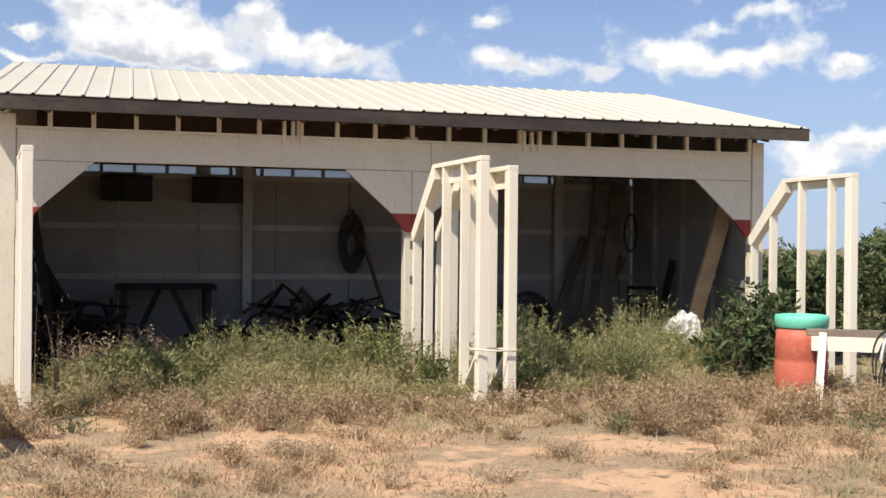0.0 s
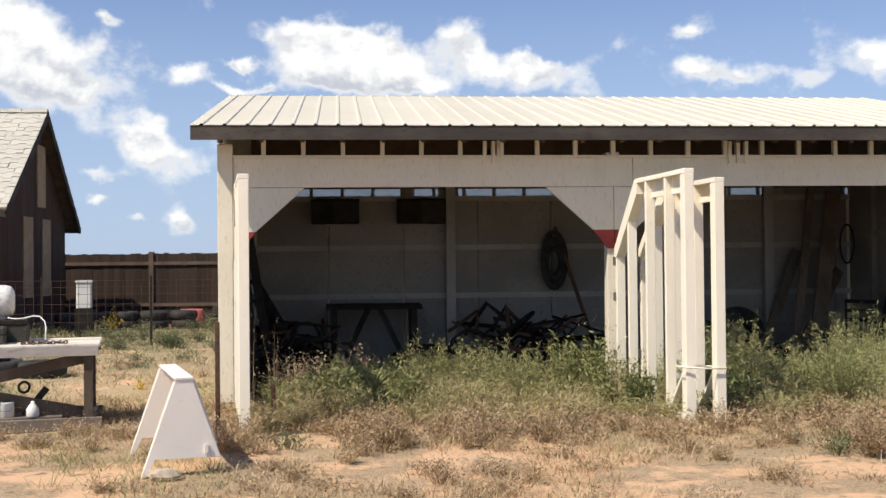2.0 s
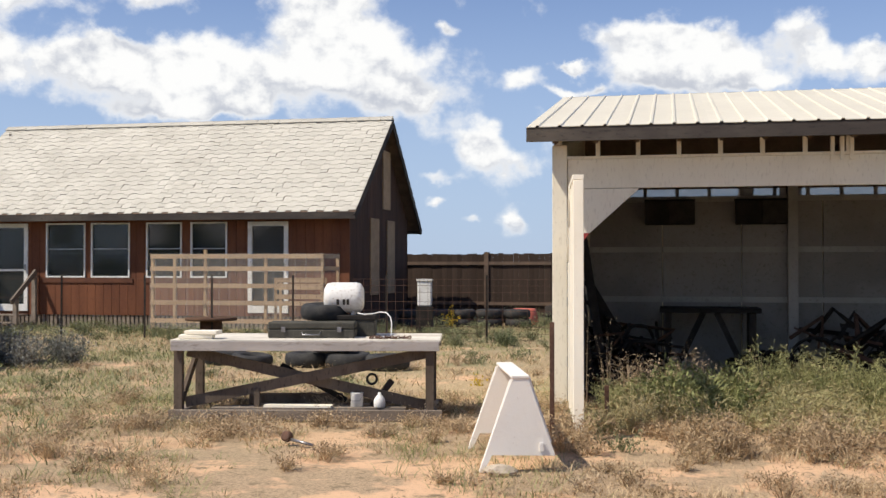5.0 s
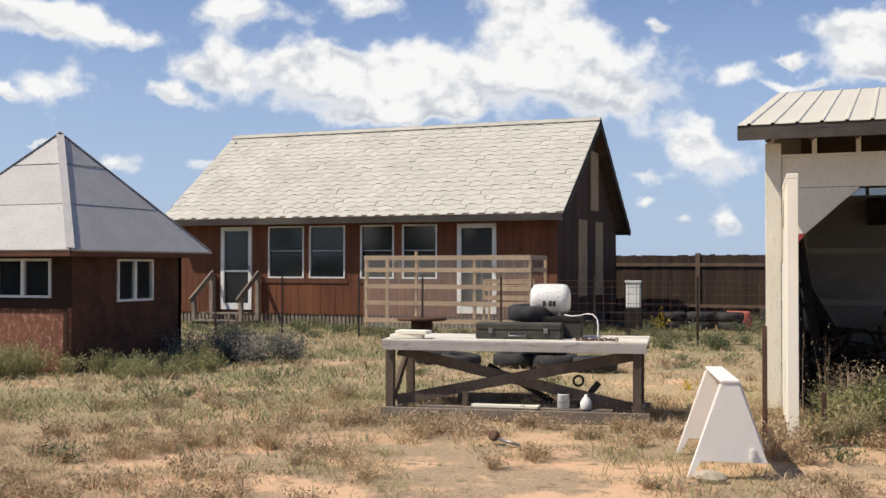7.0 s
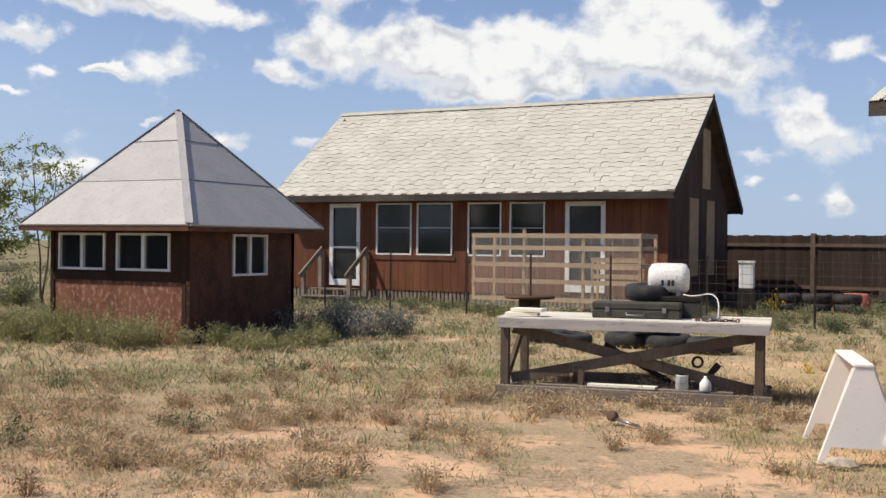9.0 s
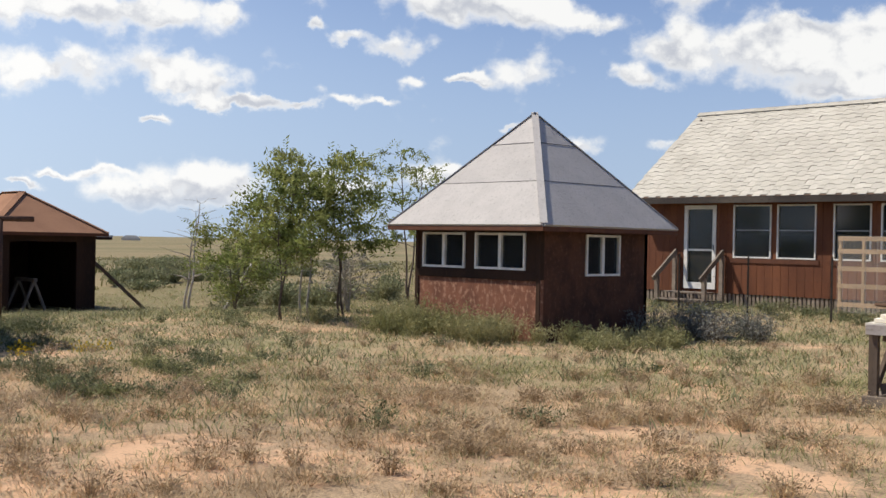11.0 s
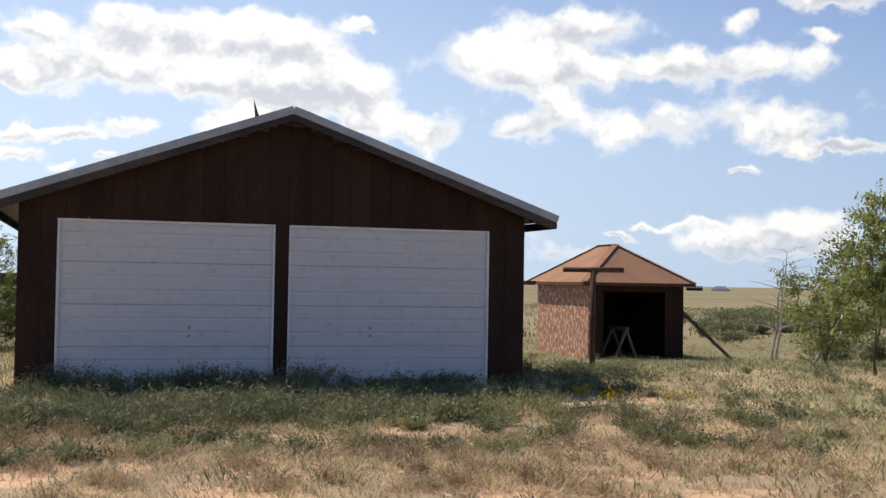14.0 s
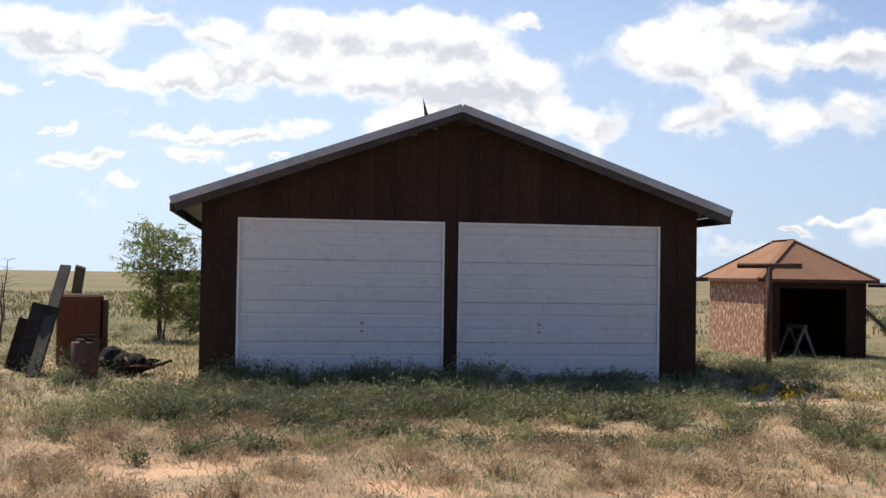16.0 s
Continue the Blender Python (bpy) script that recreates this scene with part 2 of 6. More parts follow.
def leafy(name, a, b, through_=0.25, island=0.35, scale=1.2, rough=0.7):
    """Leaves and blades: colour wanders over the plants, and some light comes through."""
    m = mat(name, a, b, tuple(0.5 * (x + y) for x, y in zip(a, b)), rough, scale, 30, 0.0, island=island, spec=0.2)
    t = m.node_tree
    p, o = t.nodes["Principled BSDF"], t.nodes["Material Output"]
    tr, mx = t.nodes.new("ShaderNodeBsdfTranslucent"), t.nodes.new("ShaderNodeMixShader")
    t.links.new(p.inputs["Base Color"].links[0].from_socket, tr.inputs[0])
    mx.inputs[0].default_value = through_
    t.links.new(p.outputs[0], mx.inputs[1])
    t.links.new(tr.outputs[0], mx.inputs[2])
    t.links.new(mx.outputs[0], o.inputs[0])
    return m


def glassy(name, tint=(0.9, 0.92, 0.92), alpha=0.2, rough=0.05):
    m = bpy.data.materials.new(name)
    m.use_nodes = True
    p = m.node_tree.nodes["Principled BSDF"]
    p.inputs["Base Color"].default_value = (*tint, 1)
    p.inputs["Roughness"].default_value, p.inputs["Alpha"].default_value = rough, alpha
    return m


M = {}
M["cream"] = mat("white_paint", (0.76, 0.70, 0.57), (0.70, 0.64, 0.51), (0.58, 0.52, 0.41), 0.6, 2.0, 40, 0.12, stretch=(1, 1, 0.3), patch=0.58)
M["peel"] = mat("peeling_white_paint", (0.88, 0.82, 0.68), (0.83, 0.76, 0.61), (0.66, 0.58, 0.46), 0.65, 3.0, 26, 0.25, stretch=(1, 1, 0.35), objvar=0.05, patch=0.6, wear=(0.60, 0.78))
M["sawpaint"] = mat("chalky_white_paint", (0.80, 0.76, 0.70), (0.74, 0.69, 0.62), (0.60, 0.53, 0.45), 0.7, 2.5, 30, 0.2, patch=0.6, wear=(0.62, 0.80))
# Greyer than the outside white: the shed's inner shade is put into these colours.
M["inner"] = mat("shaded_inner_paint", (0.28, 0.268, 0.248), (0.225, 0.213, 0.197), (0.18, 0.17, 0.155), 0.8, 1.2, 25, 0.1, objvar=0.08)
M["batten"] = mat("shaded_batten_paint", (0.40, 0.385, 0.36), (0.34, 0.325, 0.30), (0.27, 0.255, 0.235), 0.8, 1.5, 25, 0.1)
M["red"] = mat("red_paint", (0.36, 0.06, 0.05), (0.28, 0.05, 0.045), None, 0.6, 5, 50, 0.1)
M["roofmetal"] = mat("cream_metal_roof", (0.72, 0.67, 0.53), (0.67, 0.62, 0.49), (0.62, 0.56, 0.44), 0.42, 0.8, 14, 0.02, objvar=0.03, spec=0.5)
M["fascia"] = mat("dark_weathered_fascia", (0.050, 0.042, 0.038), (0.10, 0.085, 0.07), (0.03, 0.026, 0.024), 0.85, 1.5, 30, 0.3, stretch=(0.4, 1, 1))
M["rafter"] = mat("old_rafter", (0.16, 0.11, 0.08), (0.11, 0.08, 0.06), None, 0.85, 3, 40, 0.2)
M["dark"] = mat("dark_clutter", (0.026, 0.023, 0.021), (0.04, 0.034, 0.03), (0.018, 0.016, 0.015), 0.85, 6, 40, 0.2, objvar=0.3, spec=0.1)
M["rust"] = mat("rusty_iron", (0.09, 0.05, 0.035), (0.14, 0.075, 0.05), (0.05, 0.035, 0.03), 0.75, 9, 70, 0.3, objvar=0.2)
M["rubber"] = mat("old_rubber", (0.028, 0.028, 0.029), (0.05, 0.048, 0.045), (0.018, 0.018, 0.018), 0.75, 8, 60, 0.2)
M["greywood"] = mat("weathered_wood", (0.27, 0.225, 0.18), (0.19, 0.155, 0.125), (0.11, 0.09, 0.07), 0.9, 3, 45, 0.35, stretch=(0.5, 1, 1), objvar=0.2)
M["brownwood"] = mat("brown_wood", (0.13, 0.075, 0.045), (0.09, 0.05, 0.032), (0.06, 0.035, 0.022), 0.85, 3, 40, 0.3, stretch=(1, 1, 0.35), objvar=0.18)
M["oldwood"] = mat("old_dark_wood", (0.155, 0.118, 0.088), (0.10, 0.075, 0.056), (0.055, 0.042, 0.033), 0.9, 3, 45, 0.4, stretch=(1, 1, 0.4), objvar=0.2)
M["palewood"] = mat("pale_lath", (0.46, 0.32, 0.19), (0.38, 0.26, 0.15), (0.28, 0.19, 0.11), 0.8, 4, 50, 0.2, stretch=(0.3, 1, 1), objvar=0.12)
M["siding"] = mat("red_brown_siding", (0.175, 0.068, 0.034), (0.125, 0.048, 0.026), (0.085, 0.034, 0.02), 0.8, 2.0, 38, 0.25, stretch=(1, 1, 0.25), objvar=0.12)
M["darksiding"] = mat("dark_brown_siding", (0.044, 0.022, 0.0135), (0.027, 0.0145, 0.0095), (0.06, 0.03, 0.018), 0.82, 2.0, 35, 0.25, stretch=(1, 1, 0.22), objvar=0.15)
# Siding again, darker: the near gable end's shade is in this colour.
M["gableboard"] = mat("shaded_gable_siding", (0.085, 0.045, 0.028), (0.06, 0.032, 0.021), (0.045, 0.025, 0.017), 0.82, 2.0, 35, 0.25, stretch=(1, 1, 0.22), objvar=0.15)
M["trimbrown"] = mat("brown_trim", (0.13, 0.055, 0.032), (0.10, 0.042, 0.026), None, 0.75, 3, 40, 0.15)
M["shingle"] = mat("pale_shingle", (0.52, 0.495, 0.43), (0.46, 0.435, 0.375), (0.36, 0.34, 0.30), 0.95, 1.2, 60, 0.4, objvar=0.06, island=0.06, spec=0.08)
M["rolled"] = mat("grey_rolled_roofing", (0.47, 0.45, 0.43), (0.43, 0.412, 0.395), (0.33, 0.318, 0.305), 0.95, 2.4, 22, 0.8, objvar=0.05, spec=0.08)
M["tar"] = mat("tar_seam", (0.10, 0.098, 0.095), (0.20, 0.195, 0.19), None, 0.8, 9, 60, 0.2)
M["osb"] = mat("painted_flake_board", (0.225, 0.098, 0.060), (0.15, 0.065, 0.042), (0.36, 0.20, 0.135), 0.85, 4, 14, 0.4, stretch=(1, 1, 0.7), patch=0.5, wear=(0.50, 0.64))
M["brownroof"] = mat("brown_roofing", (0.33, 0.185, 0.115), (0.28, 0.155, 0.098), (0.22, 0.12, 0.08), 0.95, 1.5, 50, 0.35, objvar=0.05, spec=0.08)
M["whitedoor"] = mat("white_steel_door", (0.64, 0.635, 0.63), (0.60, 0.595, 0.59), (0.54, 0.53, 0.52), 0.5, 1.3, 9, 0.03, patch=0.62)
M["whiteframe"] = mat("white_frame", (0.78, 0.77, 0.74), (0.68, 0.67, 0.63), None, 0.5, 5, 50, 0.06)
M["galv"] = mat("galvanised_edge", (0.42, 0.42, 0.43), (0.34, 0.34, 0.35), None, 0.5, 3, 30, 0.05, metal=0.4)
M["steel"] = mat("worn_steel", (0.35, 0.35, 0.36), (0.22, 0.21, 0.21), None, 0.4, 9, 60, 0.1, metal=0.8)
M["pane"] = glassy("window_pane", (0.03, 0.035, 0.037), 0.62, 0.06)
M["blind"] = mat("window_blind", (0.36, 0.37, 0.36), (0.30, 0.31, 0.30), (0.2, 0.2, 0.2), 0.9, 2.2, 20, 0.05)
M["plastic"] = glassy("clear_sheeting", (0.75, 0.72, 0.66), 0.07, 0.2)
M["bark"] = mat("bark", (0.15, 0.12, 0.095), (0.10, 0.08, 0.065), (0.06, 0.05, 0.04), 0.9, 8, 50, 0.5, stretch=(1, 1, 0.3))
M["palebark"] = mat("pale_bark", (0.45, 0.42, 0.37), (0.30, 0.27, 0.23), (0.16, 0.14, 0.12), 0.9, 8, 40, 0.4, stretch=(1, 1, 0.4))
M["farleaf"] = leafy("far_leaf", (0.20, 0.22, 0.115), (0.27, 0.27, 0.15), 0.25, 0.4)
M["prairie"] = leafy("prairie_blade", (0.20, 0.195, 0.085), (0.29, 0.25, 0.12), 0.2, 0.35, 0.15)
# The hut's shaded side, made darker in colour; the roughness is its own.
M["hutboard"] = mat("rough_shaded_board", (0.10, 0.045, 0.028), (0.065, 0.03, 0.02), (0.15, 0.075, 0.048), 0.85, 3.0, 16, 0.8, patch=0.5, dist=0.02)
M["flake"] = mat("sunlit_flake_board", (0.25, 0.12, 0.075), (0.33, 0.18, 0.12), (0.60, 0.42, 0.30), 0.85, 5, 9, 0.4, stretch=(1, 1, 0.8), patch=0.5, wear=(0.50, 0.60))
M["fencewood"] = mat("dark_fence_wood", (0.058, 0.038, 0.028), (0.042, 0.029, 0.022), (0.032, 0.022, 0.017), 0.9, 3, 40, 0.3, stretch=(1, 1, 0.35), objvar=0.25)
M["tabletop"] = mat("weathered_white_board", (0.66, 0.62, 0.54), (0.50, 0.46, 0.39), (0.30, 0.26, 0.21), 0.8, 4, 30, 0.4, stretch=(0.3, 1, 1), objvar=0.08)
M["apron"] = mat("greyed_white_board", (0.47, 0.43, 0.40), (0.38, 0.345, 0.315), (0.26, 0.23, 0.20), 0.8, 4, 30, 0.4, stretch=(0.3, 1, 1))
M["treeleaf"] = leafy("locust_leaf", (0.18, 0.225, 0.065), (0.30, 0.31, 0.105), 0.42, 0.4)
M["peachleaf"] = leafy("orchard_leaf", (0.075, 0.11, 0.042), (0.13, 0.16, 0.068), 0.25, 0.4)
M["weed"] = leafy("green_weed", (0.235, 0.245, 0.105), (0.40, 0.38, 0.185), 0.22, 0.45)
M["nettle"] = leafy("dark_weed", (0.15, 0.17, 0.065), (0.26, 0.265, 0.11), 0.22, 0.4)
M["sage"] = leafy("grey_green_weed", (0.135, 0.15, 0.075), (0.235, 0.24, 0.13), 0.20, 0.45)
M["shrubleaf"] = leafy("grey_shrub", (0.17, 0.175, 0.145), (0.25, 0.245, 0.22), 0.15, 0.35)
M["drygrass"] = leafy("dry_grass", (0.54, 0.41, 0.255), (0.42, 0.32, 0.20), 0.2, 0.22)
M["greengrass"] = leafy("green_grass", (0.24, 0.245, 0.105), (0.35, 0.325, 0.165), 0.25, 0.25)
M["tan"] = leafy("tumbleweed", (0.50, 0.385, 0.255), (0.38, 0.285, 0.18), 0.15, 0.35)
M["brownweed"] = leafy("brown_weed", (0.34, 0.245, 0.145), (0.48, 0.36, 0.215), 0.15, 0.35)
M["slotpane"] = glassy("dusty_pane", (0.55, 0.55, 0.54), 0.5, 0.3)
M["straw"] = leafy("straw_weed", (0.34, 0.315, 0.15), (0.47, 0.39, 0.215), 0.25, 0.3)
M["yellow"] = leafy("yellow_flower", (0.60, 0.42, 0.03), (0.50, 0.36, 0.03), 0.2, 0.3)
M["teal"] = mat("teal_plastic", (0.22, 0.74, 0.52), (0.19, 0.66, 0.46), None, 0.45, 5, 50, 0.05)
M["redplastic"] = mat("faded_red_plastic", (0.60, 0.16, 0.105), (0.53, 0.14, 0.09), (0.64, 0.27, 0.21), 0.5, 4, 40, 0.05)
M["case"] = mat("grey_green_case", (0.075, 0.071, 0.058), (0.05, 0.048, 0.04), (0.12, 0.112, 0.092), 0.8, 6, 50, 0.15)
M["tank"] = mat("white_tank", (0.72, 0.71, 0.68), (0.55, 0.52, 0.47), (0.35, 0.3, 0.25), 0.45, 6, 40, 0.05, patch=0.6)
M["stone"] = mat("pale_stone", (0.50, 0.42, 0.33), (0.38, 0.32, 0.25), (0.26, 0.22, 0.17), 0.95, 6, 40, 0.6)
M["soil"] = mat("red_sandy_soil", (0.64, 0.415, 0.255), (0.56, 0.36, 0.222), (0.42, 0.28, 0.175), 0.95, 0.9, 26, 0.7, patch=0.52, dist=0.02)
# Yard dirt again, darker: the shade under the shed's roof is in it.
M["floor"] = mat("shaded_dirt_floor", (0.17, 0.12, 0.085), (0.12, 0.09, 0.065), None, 0.95, 1.5, 20, 0.5)


# ---- building helpers ----
def bx(bm, x0, x1, y0, y1, z0, z1):
    v = [bm.verts.new((x, y, z)) for z in (z0, z1) for x, y in ((x0, y0), (x1, y0), (x1, y1), (x0, y1))]
    for f in ((3, 2, 1, 0), (4, 5, 6, 7), (0, 1, 5, 4), (1, 2, 6, 5), (2, 3, 7, 6), (3, 0, 4, 7)):
        bm.faces.new([v[i] for i in f])
    return v


def beam(bm, p, q, w, h, up=(0, 0, 1)):
    """A bar from p to q, w across and h along up."""
    p, q = Vector(p), Vector(q)
    d = (q - p).normalized()
    s = d.cross(Vector(up))
    s = s.normalized() if s.length > 1e-4 else Vector((1, 0, 0))
    u = s.cross(d).normalized()
    v = [bm.verts.new(c + s * (i * w / 2) + u * (j * h / 2)) for c in (p, q) for i, j in ((-1, -1), (1, -1), (1, 1), (-1, 1))]
    for f in ((0, 1, 2, 3), (7, 6, 5, 4), (4, 5, 1, 0), (5, 6, 2, 1), (6, 7, 3, 2), (7, 4, 0, 3)):
        bm.faces.new([v[i] for i in f])


def tube(bm, pts, radii, n=8, closed=False):
    """A round bar along pts."""
    rings, last = [], Vector((1, 0, 0))
    pts = [Vector(p) for p in pts]
    for i, p in enumerate(pts):
        if closed:
            d = (pts[(i + 1) % len(pts)] - pts[i - 1]).normalized()
        else:
            d = (pts[min(i + 1, len(pts) - 1)] - pts[max(i - 1, 0)]).normalized()
        a = last - d * last.dot(d)
        if a.length < 1e-3:
            a = d.orthogonal()
        a.normalize()
        last, b = a, d.cross(a)
        r = radii[i] if isinstance(radii, (list, tuple)) else radii
        rings.append([bm.verts.new(p + a * (r * math.cos(2 * math.pi * k / n)) + b * (r * math.sin(2 * math.pi * k / n))) for k in range(n)])
    for i in range(len(rings) if closed else len(rings) - 1):
        A, B = rings[i], rings[(i + 1) % len(rings)]
        for k in range(n):
            f = bm.faces.new((A[k], A[(k + 1) % n], B[(k + 1) % n], B[k]))
            f.smooth = True
    if not closed:
        bm.faces.new(rings[0][::-1])
        bm.faces.new(rings[-1])


def lathe(bm, prof, n=24, axis=None):
    """Turns (radius, height) pairs round z, then lays the shape by the matrix axis."""
    rings = []
    for r, z in prof:
        rings.append([bm.verts.new((r * math.cos(2 * math.pi * k / n), r * math.sin(2 * math.pi * k / n), z)) for k in range(n)])
    for A, B in zip(rings, rings[1:]):
        for k in range(n):
            f = bm.faces.new((A[k], A[(k + 1) % n], B[(k + 1) % n], B[k]))
            f.smooth = True
    bm.faces.new(rings[0][::-1])
    bm.faces.new(rings[-1])
    if axis is not None:
        bmesh.ops.transform(bm, matrix=axis, verts=[v for ring in rings for v in ring])


def prism(bm, outline, y0, y1):
    """A flat piece with an outline in x and z, from y0 to y1."""
    A = [bm.verts.new((x, y0, z)) for x, z in outline]
    B = [bm.verts.new((x, y1, z)) for x, z in outline]
    bm.faces.new(A)
    bm.faces.new(B[::-1])
    for i in range(len(A)):
        j = (i + 1) % len(A)
        bm.faces.new((A[j], A[i], B[i], B[j]))


def finish(name, bm, material, bevel=0.0):
    if bevel:
        bmesh.ops.bevel(bm, geom=bm.edges[:], offset=bevel, segments=1, affect="EDGES", clamp_overlap=True)
    bmesh.ops.recalc_face_normals(bm, faces=bm.faces[:])
    me = bpy.data.meshes.new(name)
    bm.to_mesh(me)
    bm.free()
    me.materials.append(material)
    return me


def part(name, bm, material, parent, label="", bevel=0.0):
    ob = new(name, finish(name, bm, material, bevel))
    ob.parent = parent
    return tagged(ob, label)


def shared(name, me, parent, m=None):
    ob = new(name, me)
    ob.parent = parent
    if m is not None:
        ob.matrix_basis = m
    return ob


def thing(name, x, y, z, rz=0, label="", category="", group="", kind=""):
    ob = new(name)
    ob.empty_display_size = 0.2
    ob.matrix_world = pose(x, y, z, 0, 0, rz)
    return tagged(ob, label, category, group, kind)


def box(x0, x1, y0, y1, z0, z1):
    bm = bmesh.new()
    bx(bm, x0, x1, y0, y1, z0, z1)
    return bm


def boards(parent, name, material, x0, x1, z0, z1, y0, y1, step, holes=(), gap=0.008, side=False):
    """Upright boards as pieces over a wall from x0 to x1, cut round holes (x0, x1, z0, z1). side: the wall runs along y, and y0, y1 are its x."""
    n = max(1, round((x1 - x0) / step))
    w = (x1 - x0) / n
    for i in range(n):
        a, b = x0 + i * w + gap / 2, x0 + (i + 1) * w - gap / 2
        cuts = sorted({a, b, *[c for h in holes for c in h[:2] if a < c < b]})
        for c, d in zip(cuts, cuts[1:]):
            spans = [(z0, z1 if not callable(z1) else z1(0.5 * (c + d)))]
            for h in holes:
                if h[0] < d - 1e-4 and h[1] > c + 1e-4:
                    nxt = []
                    for s, e in spans:
                        if h[3] <= s or h[2] >= e:
                            nxt.append((s, e))
                        else:
                            nxt += [q for q in ((s, h[2]), (h[3], e)) if q[1] - q[0] > 0.01]
                    spans = nxt
            for s, e in spans:
                dz = random.uniform(0, 0.003)
                part(name, box(y0 + dz, y1, c, d, s, e) if side else box(c, d, y0 - dz, y1, s, e), material, parent)


def smooth(t):
    t = min(1.0, max(0.0, t))
    return t * t * (3 - 2 * t)


def ground_z(x, y):
    """The plain is flat here and dips a little towards the far brown hut."""
    dip = -0.47 * smooth((-x - 17) / 9) * smooth((y - 4) / 6) * (1 - smooth((y - 15) / 5))
    return dip


# ---- ground ----
def axis_steps():
    inner = np.arange(-45, 45.01, 0.6)
    outer = 45 * 1.25 ** np.arange(1, 21)
    return np.concatenate([-outer[::-1], inner, outer])


def build_ground():
    xs = axis_steps()
    n = len(xs)
    verts = []
    for y in xs:
        for x in xs:
            near = 1 - smooth((math.hypot(x, y) - 30) / 15)
            verts.append((x, y, ground_z(x, y) + near * 0.018 * (noise.noise((x * 0.9, y * 0.9, 0)) - 0.4)))
    faces = [(j * n + i, j * n + i + 1, (j + 1) * n + i + 1, (j + 1) * n + i) for j in range(n - 1) for i in range(n - 1)]
    me = bpy.data.meshes.new("ground")
    me.from_pydata(verts, [], faces)
    me.polygons.foreach_set("use_smooth", [True] * len(faces))
    m = M["soil"]
    t = m.node_tree
    p = t.nodes["Principled BSDF"]
    base = p.inputs["Base Color"].links[0].from_socket
    geo = t.nodes.new("ShaderNodeNewGeometry")
    ln = t.nodes.new("ShaderNodeVectorMath")
    ln.operation = "LENGTH"
    t.links.new(geo.outputs["Position"], ln.inputs[0])

    def ramp_(v, lo, hi):
        r = t.nodes.new("ShaderNodeMapRange")
        r.interpolation_type = "SMOOTHSTEP"
        t.links.new(v, r.inputs[0])
        r.inputs[1].default_value, r.inputs[2].default_value = lo, hi
        return r.outputs[0]

    def noise_(s, d=6, stretch=(1, 1, 1)):
        mp = t.nodes.new("ShaderNodeMapping")
        mp.inputs["Scale"].default_value = stretch
        t.links.new(geo.outputs["Position"], mp.inputs[0])
        q = t.nodes.new("ShaderNodeTexNoise")
        q.inputs["Scale"].default_value, q.inputs["Detail"].default_value, q.inputs["Roughness"].default_value = s, d, 0.65
        t.links.new(mp.outputs[0], q.inputs["Vector"])
        return q.outputs[0]

    def mix_(f, x, y):
        q = t.nodes.new("ShaderNodeMix")
        q.data_type = "RGBA"
        for s, v in ((q.inputs[0], f), (q.inputs[6], x), (q.inputs[7], y)):
            if isinstance(v, tuple):
                s.default_value = (*v, 1)
            else:
                t.links.new(v, s)
        return q.outputs[2]

    # litter of dead grass on the soil, and grown prairie further out
    litter = mix_(ramp_(noise_(46, 6), 0.46, 0.58), (0.43, 0.315, 0.20), (0.28, 0.205, 0.13))
    col = mix_(ramp_(noise_(0.9, 14), 0.465, 0.535), base, litter)
    col = mix_(ramp_(noise_(6.0, 7), 0.55, 0.66), col, (0.22, 0.165, 0.10))
    prairie = mix_(ramp_(noise_(0.05, 5, (1, 0.35, 1)), 0.42, 0.58), (0.185, 0.165, 0.085), (0.26, 0.205, 0.115))
    prairie = mix_(ramp_(noise_(3.0, 4), 0.5, 0.75), prairie, (0.15, 0.15, 0.07))
    # matted grass closes over the soil away from the trodden middle of the yard
    mat_ = t.nodes.new("ShaderNodeMath")
    mat_.operation = "MULTIPLY"
    t.links.new(ramp_(ln.outputs["Value"], 7.0, 14.0), mat_.inputs[0])
    t.links.new(ramp_(noise_(0.75, 12), 0.40, 0.50), mat_.inputs[1])
    meadow = mix_(ramp_(noise_(24, 6), 0.42, 0.60), (0.47, 0.355, 0.22), (0.29, 0.23, 0.13))
    meadow = mix_(ramp_(noise_(0.5, 6), 0.48, 0.60), meadow, (0.27, 0.245, 0.13))
    col = mix_(mat_.outputs[0], col, meadow)
    col = mix_(ramp_(ln.outputs["Value"], 13, 36), col, prairie)
    t.links.new(col, p.inputs["Base Color"])
    me.materials.append(m)
    tagged(new("ground", me), "reddish sandy soil with dry litter and open prairie", "ground", kind="structure")


build_ground()

# ---- open shed ----
SX0, SX1, SY0, SY1 = -1.12, 7.24, 11.40, 14.72      # outer walls
EAVE_Y, EAVE_Z, RIDGE_Y, RIDGE_Z = 10.95, 2.84, 14.85, 3.71
RX0, RX1 = -1.33, 7.54


def roof_z(y):
    return EAVE_Z + (RIDGE_Z - EAVE_Z) * (y - EAVE_Y) / (RIDGE_Y - EAVE_Y)


